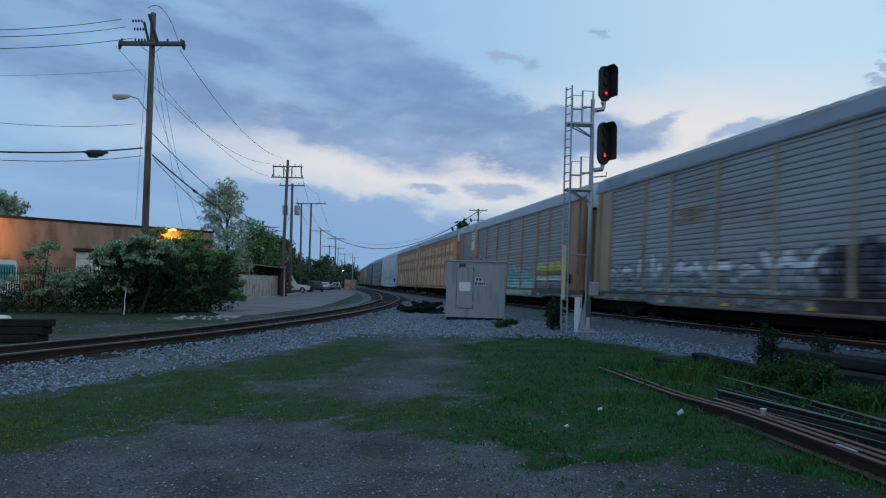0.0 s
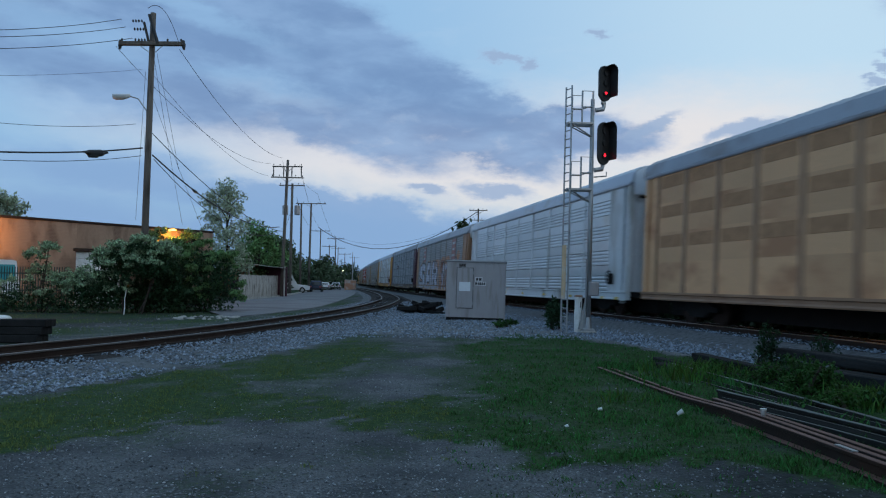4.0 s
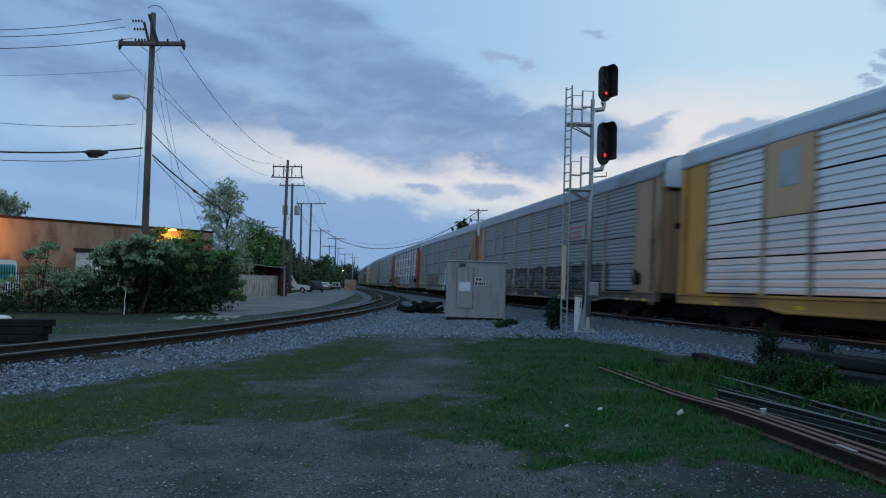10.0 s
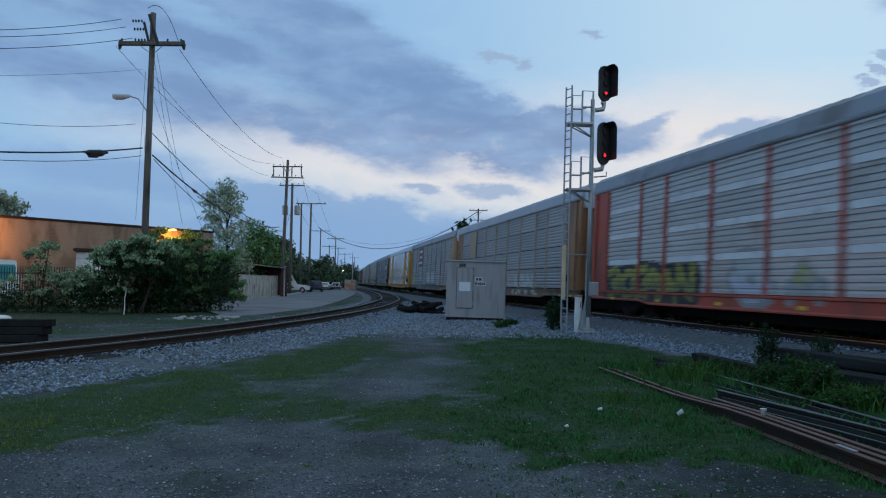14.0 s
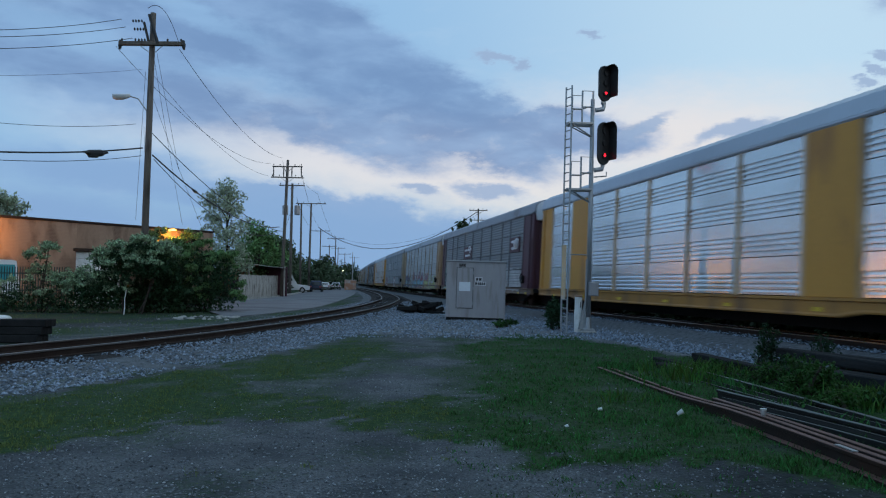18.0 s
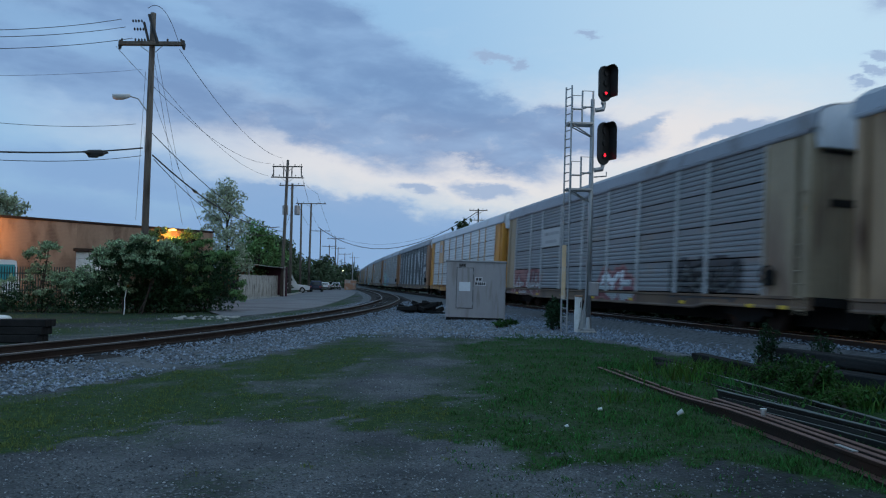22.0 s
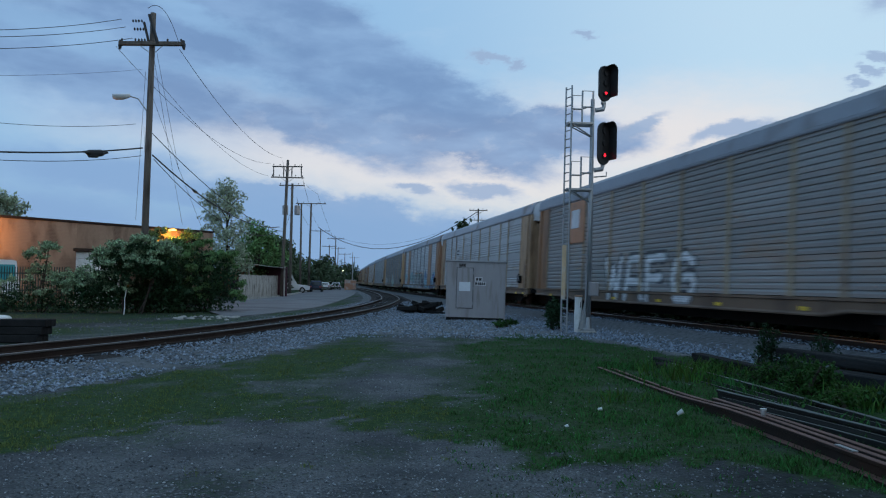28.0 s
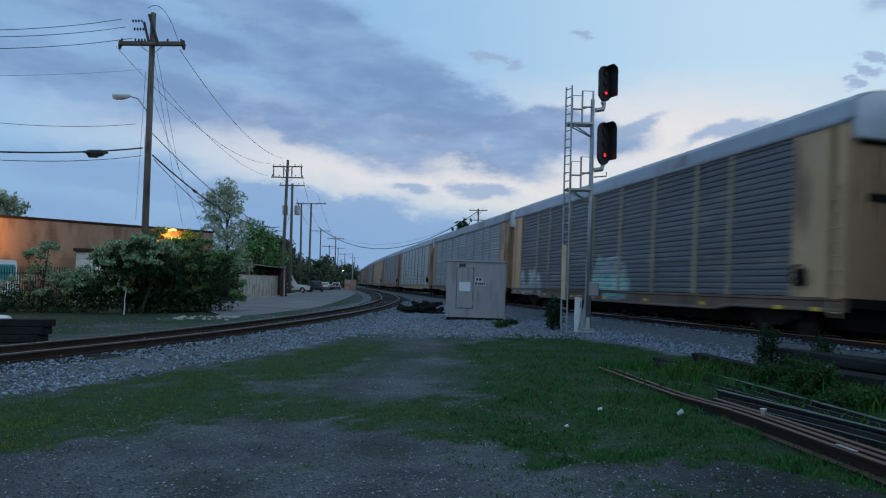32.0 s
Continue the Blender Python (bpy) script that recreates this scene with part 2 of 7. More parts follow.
    low = union([blob(-0.17, 0.095, 0.2, 0.035, -8, 0.45), blob(-0.05, 0.045, 0.5, 0.05, 0, 0.6), blob(-0.42, 0.13, 0.16, 0.03, -5, 1.4), blob(-0.55, 0.06, 0.3, 0.06, 0, 1.2)])
    tufts = union([blob(0.075, 0.128, 0.055, 0.011, -4), blob(0.085, 0.297, 0.034, 0.007, -12), blob(0.126, 0.288, 0.013, 0.01, -50), blob(0.21, 0.328, 0.012, 0.006, -20), blob(0.4, 0.193, 0.065, 0.011, 8),
                   blob(0.59, 0.345, 0.045, 0.026, 20), blob(0.55, 0.25, 0.014, 0.005, -20), blob(0.57, 0.262, 0.016, 0.006, -20), blob(0.53, 0.24, 0.012, 0.005, 5), blob(0.28, 0.212, 0.045, 0.009, 15), blob(-0.02, 0.125, 0.03, 0.009, -10)])
    # cloud elsewhere over the dome
    away = ramp(val("ABSOLUTE", az), 0.6, 0.9)
    high = ramp(el, 0.4, 0.6)
    wild = val("MULTIPLY", ramp(tex(5, 7, 0.6, (1, 1.8, 1), 0.5).outputs[0], 0.48, 0.62), val("MAXIMUM", away, high))
    fine = tex(22, 8, 0.62, (1, 2.0, 1), 0.3, 0.25).outputs[0]
    body = val("MULTIPLY", union([bank, wild]), ramp(fine, 0.2, 0.5, 0.82, 1.0))
    dark = mix(ramp(tex(7, 5, 0.55, (1, 3, 1), 0.2, 0.3).outputs[0], 0.35, 0.7), (0.116, 0.203, 0.38), (0.172, 0.286, 0.482))
    col = mix(val("MULTIPLY", low, 0.9), clear, (0.165, 0.28, 0.48))
    col = mix(val("MULTIPLY", body, 0.92), col, dark)
    col = mix(val("MULTIPLY", tufts, 0.9), col, (0.22, 0.31, 0.47))
    em, tr, mx, out = n.new("ShaderNodeEmission"), n.new("ShaderNodeBsdfTransparent"), n.new("ShaderNodeMixShader"), n.new("ShaderNodeOutputMaterial")
    white = n.new("ShaderNodeMix")
    white.data_type, white.blend_type = "RGBA", "MULTIPLY"
    white.inputs[0].default_value = 1.0
    white.inputs[7].default_value = (1.02, 1.0, 0.965, 1)
    l.new(col, white.inputs[6])
    l.new(white.outputs[2], em.inputs[0])
    em.inputs[1].default_value = 1.38
    cover = val("MAXIMUM", val("MULTIPLY", union([body, low, tufts]), 0.3), 0.0)
    cover = val("ADD", cover, 0.7)
    l.new(cover, mx.inputs[0])
    l.new(tr.outputs[0], mx.inputs[1])
    l.new(em.outputs[0], mx.inputs[2])
    l.new(mx.outputs[0], out.inputs[0])
    return m


dome = Mesh()
dome.grid([[Vector((3000 * math.cos(e) * math.sin(a), 3000 * math.cos(e) * math.cos(a), 3000 * math.sin(e))) for a in (2 * math.pi * j / 64 for j in range(64))]
           for e in (radians(v) for v in (-2, 0, 3, 8, 15, 25, 38, 52, 66, 80, 89.5))], True)
cloud_layer = solid("sky_backdrop", dome, cloud_material(), "blue evening sky with drifting grey cloud banks", "sky", kind="structure", round_=True)


# ---- the two railway lines ----
TH, D0, KAP, ARC = radians(-11.346), 13.774, 0.000312, 200.0
CANT = radians(2.72)
DV, NV = Vector((math.sin(TH), math.cos(TH))), Vector((math.cos(TH), -math.sin(TH)))


def main_at(s):
    """Plan position and heading (clockwise from y) of the main line s metres past its point abeam of the camera."""
    a = KAP * min(max(s, -20.0), ARC)
    sc = min(max(s, -20.0), ARC)
    lx, ly = D0 + (1 - math.cos(a)) / KAP, math.sin(a) / KAP
    lx, ly = lx + (s - sc) * math.sin(a), ly + (s - sc) * math.cos(a)
    p = NV * lx + DV * ly
    return p, TH + a


# second line: a bend that comes in beside the main line
SIDE = [(-24.0, -40.0), (-17.0, -14.0), (-12.3, 3.0), (-8.7, 14.4), (-7.2, 19.5), (-5.95, 26.0), (-4.9, 34.0), (-4.2, 44.0), (-4.2, 54.5), (-4.7, 66.0), (-7.2, 89.0),
        (-12.6, 126.0), (-22.0, 182.0), (-39.0, 300.0), (-66.0, 500.0)]


def spline(pts, step):
    out = []
    P = [Vector((*p, 0)) if len(p) == 2 else Vector(p) for p in pts]
    P = [P[0] * 2 - P[1]] + P + [P[-1] * 2 - P[-2]]
    for i in range(1, len(P) - 2):
        k = max(1, int((P[i + 1] - P[i]).length / step))
        for j in range(k):
            t = j / k
            a, b, c, d = P[i - 1:i + 3]
            out.append(0.5 * ((2 * b) + (c - a) * t + (2 * a - 5 * b + 4 * c - d) * t * t + (3 * b - a - 3 * c + d) * t ** 3))
    out.append(P[-2])
    return out


side_line = [Vector((p.x, p.y, 0)) for p in spline(SIDE, 1.5)]
main_line = []
s_val = -680.0
while s_val < 1080:
    pp, _ = main_at(s_val)
    main_line.append(Vector((pp.x, pp.y, 0)))
    s_val += 2.0 if -60 < s_val < 220 else 20.0


def normals(path):
    out = []
    for i in range(len(path)):
        d = (path[min(i + 1, len(path) - 1)] - path[max(i - 1, 0)]).normalized()
        out.append(Vector((d.y, -d.x, 0)))
    return out


RAIL_PROFILE = [(-0.07, -0.17), (0.07, -0.17), (0.07, -0.155), (0.012, -0.135), (0.012, -0.045), (0.036, -0.035), (0.036, -0.006), (0.028, 0.0),
                (-0.028, 0.0), (-0.036, -0.006), (-0.036, -0.035), (-0.012, -0.045), (-0.012, -0.135), (-0.07, -0.155)]


def build_line(path, z, cant, name, tie_range, label, head):
    """Ballast bed, ties and rails along a path; z: top of rail on the axis, cant: sideways lean (to the right)."""
    nn = normals(path)
    ca, sa = math.cos(cant), math.sin(cant)

    def off(i, o, h):
        return path[i] + nn[i] * (o * ca + h * sa) + Vector((0, 0, z + h * ca - o * sa))
    bed = Mesh()
    sec = [(-4.2, -0.62), (-3.2, -0.42), (-1.75, -0.19), (-1.3, -0.175), (1.3, -0.175), (1.75, -0.19), (3.2, -0.42), (4.2, -0.62)]
    bed.grid([[off(i, o, h) if abs(o) < 2 else path[i] + nn[i] * o + Vector((0, 0, z + h)) for o, h in sec] for i in range(len(path))])
    bme = smooth(bed.data("ballast", [BALLAST, GRIMY_BED]))
    bme.polygons.foreach_set("material_index", [1 if k % 7 in (2, 3, 4) else 0 for k in range(len(bme.polygons))])
    bed_ob = tagged(new("ballast_" + name, bme), label, "ballast", kind="structure")
    track = thing("railway_track", "worn steel rails spiked to dark wooden ties", "railway track", kind="structure")
    for side in (-0.753, 0.753):
        m = Mesh()
        m.grid([[off(i, side + a, h) for a, h in RAIL_PROFILE] for i in range(len(path))], True, True)
        me = m.data("rail", [RUST, head])
        nprof = len(RAIL_PROFILE)
        idx = [1 if (k % nprof) in (5, 6, 7, 8, 9) and k < nprof * (len(path) - 1) else 0 for k in range(len(me.polygons))]
        me.polygons.foreach_set("material_index", idx)
        part("rail", me, None, track)
    # ties
    tie = Mesh()
    tie.box((0, 0, 0), (2.6, 0.23, 0.16), bevel=0.015)
    tme = tie.data("tie", TIE)
    dist = 0.0
    for i in range(len(path) - 1):
        seg = path[i + 1] - path[i]
        while dist < seg.length:
            p = path[i] + seg.normalized() * dist
            if tie_range(p):
                ang = math.atan2(seg.x, seg.y)
                rot = Matrix.Rotation(-ang + rng.uniform(-0.02, 0.02), 4, "Z") @ Matrix.Rotation(cant, 4, "Y")
                o = part("tie", tme, None, track)
                o.matrix_basis = Matrix.Translation(p + Vector((0, 0, z - 0.25 + rng.uniform(-0.01, 0.01)))) @ rot
            dist += 0.52
        dist -= seg.length
    return off


main_off = build_line(main_line, 0.0, CANT, "main", lambda p: 2 < p.y < 75 and abs(p.x) < 30, "grey crushed-stone ballast bed of the main line", RAILHEAD)
side_off = build_line(side_line, -0.1, 0.0, "side", lambda p: 5 < p.y < 75, "grey crushed-stone ballast bed of the curved line", DULL_HEAD)

# ---- ground ----
GRASS_LEFT = [(-6.3, 10.5), (-4.9, 13.4), (-2.4, 22.4), (-1.2, 17.7), (-2.0, 14.2), (-3.7, 11.5), (-1.3, 10.3), (-1.0, 9.1), (-2.4, 9.1), (-3.8, 8.7), (-4.3, 7.3), (-7.5, 5.0), (-9.5, 6.0)]
GRASS_RIGHT = [(-1.1, 9.9), (-0.2, 7.7), (0.7, 7.4), (1.1, 6.8), (2.4, 7.6), (3.1, 6.8), (4.6, 5.0), (8.0, 6.0), (9.0, 12.0), (6.0, 17.0), (4.6, 22.0), (4.3, 24.8), (2.2, 24.5), (0.5, 19.9), (0.9, 13.0), (0.9, 11.2), (-0.5, 10.8)]


def inside(poly, x, y):
    c, j = False, len(poly) - 1
    for i in range(len(poly)):
        (xi, yi), (xj, yj) = poly[i], poly[j]
        if (yi > y) != (yj > y) and x < (xj - xi) * (y - yi) / (yj - yi) + xi:
            c = not c
        j = i
    return c


def wob(x, y, s, k=0.0):
    return noise.noise(Vector((x * s, y * s, k)))


SIDE_NEAR = [p for p in side_line if -5 < p.y < 110]


def side_dist(x, y):
    """Signed distance to the second line's axis: positive on the camera's side."""
    best = min(SIDE_NEAR, key=lambda p: (p.x - x) ** 2 + (p.y - y) ** 2)
    d = math.hypot(best.x - x, best.y - y)
    return d if x > best.x else -d


def main_dist(x, y):
    return (x * NV.x + y * NV.y) - D0 - 0.5 * KAP * (x * DV.x + y * DV.y) ** 2


def grassy(x, y):
    """How grassy the ground is: 0 bare gravel, 1 thick grass."""
    jx, jy = x + 0.6 * wob(x, y, 0.9, 3) + 0.45 * wob(x, y, 3, 5), y + 1.0 * wob(x, y, 0.7, 8) + 0.7 * wob(x, y, 2.5, 9)
    if y < 27 and inside(GRASS_RIGHT, jx, jy):
        return min(1.0, 0.78 + 0.6 * wob(x, y, 1.2, 2) + 0.3 * wob(x, y, 4, 2))
    if y < 27 and inside(GRASS_LEFT, jx, jy):
        return min(1.0, 0.74 + 0.7 * wob(x, y, 1.1, 4) + 0.35 * wob(x, y, 4, 2))
    if y < 24 and -9 < x < 4:
        thin = 0.26 + 0.8 * wob(x, y, 0.6, 12) + 0.3 * wob(x, y, 3, 2) if 9.5 < y else 0.0 + 0.55 * wob(x, y, 0.8, 12)
        return max(0.0, min(0.5, thin))
    if side_dist(x, y) < -3.0:
        return max(0.0, min(1.0, 0.38 + 0.8 * wob(x, y, 0.35, 7)))
    if main_dist(x, y) > 4.0:
        return 0.2
    return max(0.0, 0.5 * wob(x, y, 0.5, 6) - 0.12)


def pale(x, y):
    """Spilled light ballast on the ground."""
    if 21.5 < y < 75 and main_dist(x, y) > -14 and side_dist(x, y) > 0:
        return min(1.0, max(0.0, (y - 22 + 2.5 * wob(x, y, 0.5, 1)) / 3))
    d = side_dist(x, y)
    if 0 < d < 3.6:
        return min(1.0, max(0.0, (3.5 - d + 0.6 * wob(x, y, 1.2, 2)) / 0.5))
    dm = main_dist(x, y)
    if -4.6 < dm < 4:
        return 1.0
    return max(0.0, 0.35 * wob(x, y, 0.8, 15))


def painted_shade(x, y):
    """Painted shade, darkens the soil: round the scrap, under bushes, beyond the main line."""
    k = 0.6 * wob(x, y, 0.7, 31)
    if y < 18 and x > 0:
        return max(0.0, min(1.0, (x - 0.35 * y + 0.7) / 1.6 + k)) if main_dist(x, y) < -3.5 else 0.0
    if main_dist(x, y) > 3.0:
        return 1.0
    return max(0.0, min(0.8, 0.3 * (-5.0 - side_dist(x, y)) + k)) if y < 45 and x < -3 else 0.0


def ground_z(x, y):
    near = max(0.0, min(1.0, (34 - y) / 8)) * max(0.0, min(1.0, (14 - abs(x)) / 4))
    return -0.42 + near * (0.05 * wob(x, y, 0.35, 21) + 0.02 * wob(x, y, 1.4, 22))


def axis(lo, hi, step, out):
    a = [lo + i * step for i in range(int((hi - lo) / step) + 1)]
    e = [a[0] - v for v in reversed(out)]
    return e + a + [a[-1] + v for v in out]


RINGS = [2, 5, 9, 15, 24, 38, 60, 95, 150, 240, 400, 700, 1200, 2200]
gx, gy = axis(-14.0, 14.0, 0.22, RINGS), axis(-3.0, 47.0, 0.25, RINGS)
verts, ga, gp, gd = [], [], [], []
for y in gy:
    for x in gx:
        verts.append((x, y, ground_z(x, y)))
        if abs(x) < 60 and -6 < y < 110:
            ga.append(grassy(x, y))
            gp.append(pale(x, y))
            gd.append(painted_shade(x, y))
        else:
            ga.append(0.5)
            gp.append(0.0)
            gd.append(0.0)
nx = len(gx)
faces = [(j * nx + i, j * nx + i + 1, (j + 1) * nx + i + 1, (j + 1) * nx + i) for j in range(len(gy) - 1) for i in range(nx - 1)]
gme = bpy.data.meshes.new("ground")
gme.from_pydata(verts, [], faces)
for nm, vals in (("grassy", ga), ("pale", gp), ("painted_shade", gd)):
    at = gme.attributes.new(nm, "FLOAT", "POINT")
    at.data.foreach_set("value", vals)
smooth(gme)


def ground_material():
    m = bpy.data.materials.new("gravel_and_grass")
    m.use_nodes = True
    n, l = m.node_tree.nodes, m.node_tree.links
    b = n["Principled BSDF"]
    b.inputs["Roughness"].default_value = 0.95
    b.inputs["Specular IOR Level"].default_value = 0.1
    tc = n.new("ShaderNodeTexCoord")

    def tex(s, d=4):
        t = n.new("ShaderNodeTexNoise")
        t.inputs["Scale"].default_value, t.inputs["Detail"].default_value = s, d
        l.new(tc.outputs["Object"], t.inputs["Vector"])
        return t

    def mix(f, a, c, fac=None):
        x = n.new("ShaderNodeMix")
        x.data_type = "RGBA"
        if isinstance(f, float):
            x.inputs[0].default_value = f
        else:
            l.new(f, x.inputs[0])
        for i, v in ((6, a), (7, c)):
            if isinstance(v, tuple):
                x.inputs[i].default_value = (*v, 1)
            else:
                l.new(v, x.inputs[i])
        return x.outputs[2]

    def rng_(src, a, c, lo=0.0, hi=1.0):
        r = n.new("ShaderNodeMapRange")
        for i, v in ((1, a), (2, c), (3, lo), (4, hi)):
            r.inputs[i].default_value = v
        l.new(src, r.inputs[0])
        return r.outputs[0]
    vor = n.new("ShaderNodeTexVoronoi")
    vor.inputs["Scale"].default_value = 22
    l.new(tc.outputs["Object"], vor.inputs["Vector"])
    dirt = mix(rng_(tex(1.3, 6).outputs[0], 0.38, 0.62), (0.066, 0.072, 0.08), (0.145, 0.154, 0.163))
    dirt = mix(rng_(tex(45).outputs[0], 0.4, 0.7), dirt, (0.042, 0.046, 0.05))
    grey = mix(vor.outputs["Distance"], (0.25, 0.265, 0.28), (0.09, 0.095, 0.1))
    grey = mix(rng_(vor.outputs["Color"], 0.2, 0.8, 0.0, 0.5), grey, (0.15, 0.16, 0.17))
    a1, a2 = n.new("ShaderNodeAttribute"), n.new("ShaderNodeAttribute")
    a1.attribute_name, a2.attribute_name = "grassy", "pale"
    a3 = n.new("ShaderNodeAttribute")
    a3.attribute_name = "painted_shade"
    # shade painted into the soil colour, near black where the mask is full
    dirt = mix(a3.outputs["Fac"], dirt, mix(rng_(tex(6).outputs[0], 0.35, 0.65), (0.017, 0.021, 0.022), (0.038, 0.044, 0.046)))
    col = mix(a2.outputs["Fac"], dirt, grey)
    green = mix(rng_(tex(9).outputs[0], 0.35, 0.65), (0.02, 0.045, 0.016), (0.036, 0.072, 0.025))
    edge = n.new("ShaderNodeMath")
    edge.operation = "MULTIPLY_ADD"
    l.new(tex(14, 5).outputs[0], edge.inputs[0])
    edge.inputs[1].default_value = 0.9
    l.new(a1.outputs["Fac"], edge.inputs[2])
    col = mix(rng_(edge.outputs[0], 0.5, 1.12), col, green)
    l.new(col, b.inputs["Base Color"])
    bp = n.new("ShaderNodeBump")
    bp.inputs["Strength"].default_value, bp.inputs["Distance"].default_value = 0.9, 0.025
    l.new(vor.outputs["Distance"], bp.inputs["Height"])
    l.new(bp.outputs[0], b.inputs["Normal"])
    return m


gme.materials.append(ground_material())
tagged(new("ground", gme), "trodden grey gravel with patches of green grass", "ground", kind="structure")


def stones(name, spots, size, material, label, category):
    """Loose angular stones, one stuff object; spots: places of their centres."""
    base = np.array([(1, 0, 0), (-0.9, 0.2, 0.1), (0.1, 0.9, 0), (0, -1, 0.15), (0.15, 0, 0.75), (0, 0.1, -0.6)])
    tri = np.array([(0, 2, 4), (2, 1, 4), (1, 3, 4), (3, 0, 4), (2, 0, 5), (1, 2, 5), (3, 1, 5), (0, 3, 5)])
    r = np.random.RandomState(5)
    P = np.array(spots)
    k = len(P)
    sc = size[0] + (size[1] - size[0]) * r.rand(k, 1, 1) ** 2.2
    v = base[None] * (0.7 + 0.6 * r.rand(k, 6, 1)) * sc * (0.75 + 0.5 * r.rand(k, 1, 3))
    a = r.rand(k) * 6.283
    c, s = np.cos(a)[:, None], np.sin(a)[:, None]
    v = np.stack([v[..., 0] * c - v[..., 1] * s, v[..., 0] * s + v[..., 1] * c, v[..., 2]], -1) + P[:, None]
    f = (tri[None] + 6 * np.arange(k)[:, None, None]).reshape(-1, 3)
    me = bpy.data.meshes.new(name)
    me.from_pydata(v.reshape(-1, 3).tolist(), [], f.tolist())
    me.materials.append(material)
    return tagged(new(name, me), label, category, kind="stuff")


STONE_ISL = leafy("crushed_stone", (0.2, 0.245, 0.3), 0.7, 0.0, 0.01)
GRAVEL_ISL = leafy("gravel_stones", (0.125, 0.138, 0.15), 0.55, 0.0, 0.01)
spots = []
for i, p in enumerate(side_line):
    if 3 < p.y < 60:
        nvec = normals(side_line[max(0, i - 1):i + 2])[min(1, i)]
        dvec = Vector((-nvec.y, nvec.x, 0))
        for _ in range(int(1000 * min(1.0, 24 / max(8, p.y)))):
            o = rng.uniform(1.15, 3.6) if rng.random() < 0.72 else rng.uniform(-3.2, 1.2)
            q = p + nvec * o + dvec * rng.uniform(-0.8, 0.8)
            ao = abs(o)
            h = -0.275 if ao < 1.3 else -0.275 - (ao - 1.3) * 0.06 if ao < 1.75 else -0.29 - (ao - 1.75) * 0.159
            if ao < 1.1 and rng.random() < 0.8:
                continue
            spots.append((q.x, q.y, max(h, ground_z(q.x, q.y)) + rng.uniform(-0.005, 0.03)))
stones("ballast_stones", spots, (0.014, 0.042), STONE_ISL, "crushed grey stone spread beside the curved rails", "stones")
spots = []
for _ in range(32000):
    s = 6 + 50 * rng.random() ** 1.4
    o = rng.uniform(-4.4, -1.3) if rng.random() < 0.8 else rng.uniform(-1.3, 1.2)
    p, a = main_at(s)
    q = p + Vector((math.cos(a), -math.sin(a))) * o
    ao = abs(o)
    h = -0.175 + (0.045 if o < 0 else -0.03) if ao < 1.75 else -0.19 - (ao - 1.75) * 0.159
    spots.append((q.x, q.y, max(h, ground_z(q.x, q.y)) + rng.uniform(-0.005, 0.03)))
stones("ballast_stones", spots, (0.018, 0.05), STONE_ISL, "crushed grey stone spread beside the main rails", "stones")
spots = []
for _ in range(85000):
    y = 4.5 + 22 * rng.random() ** 1.8
    x = rng.uniform(-0.72, 0.72) * y
    if rng.random() < grassy(x, y) * 1.1 + 0.6 * painted_shade(x, y) or side_dist(x, y) < 3.2:
        continue
    spots.append((x, y, ground_z(x, y) + rng.uniform(-0.004, 0.008)))
stones("gravel", [p for i, p in enumerate(spots) if i % 7], (0.004, 0.018), GRAVEL_ISL, "loose grey gravel trodden into the dirt", "gravel")
stones("gravel", spots[::7], (0.005, 0.018), leafy("pale_gravel_stones", (0.23, 0.25, 0.265), 0.6, 0.0, 0.01), "pale stones scattered over the gravel", "gravel")
spots = []
for _ in range(11000):
    x, y = rng.uniform(-3.0, 9.0), rng.uniform(22.8, 44)
    if main_dist(x, y) < -2.5 and side_dist(x, y) > 2.5:
        spots.append((x, y, ground_z(x, y) + rng.uniform(0.0, 0.02)))
stones("gravel", spots, (0.02, 0.055), STONE_ISL, "pale crushed stone round the signal and its hut", "gravel")


def blades(name, spots, label, material):
    """Grass: bent tapering blades; spots: (x, y, z, height)."""
    r = np.random.RandomState(11)
    P = np.array(spots)
    k = len(P)
    a, b = r.rand(k) * 6.283, r.rand(k) * 6.283
    h = P[:, 3]
    w = 0.003 + 0.004 * r.rand(k) + h * 0.03
    lean = h * (0.25 + 0.6 * r.rand(k))
    side = np.stack([np.cos(a), np.sin(a), 0 * a], -1)
    go = np.stack([np.cos(b), np.sin(b), 0 * b], -1)
    base = P[:, :3]
    up = np.array([0, 0, 1.0])
    v = np.stack([base - side * w[:, None], base + side * w[:, None],
                  base + side * w[:, None] * 0.7 + go * (lean * 0.35)[:, None] + up * (h * 0.6)[:, None],
                  base - side * w[:, None] * 0.7 + go * (lean * 0.35)[:, None] + up * (h * 0.6)[:, None],
                  base + go * lean[:, None] + up * h[:, None]], 1)
    i = 5 * np.arange(k)[:, None]
    f = (i + np.array([0, 1, 2, 3])).tolist() + (i + np.array([3, 2, 4])).tolist()
    me = bpy.data.meshes.new(name)
    me.from_pydata(v.reshape(-1, 3).tolist(), [], f)
    me.materials.append(material)
    return tagged(new(name, me), label, "grass", kind="stuff")


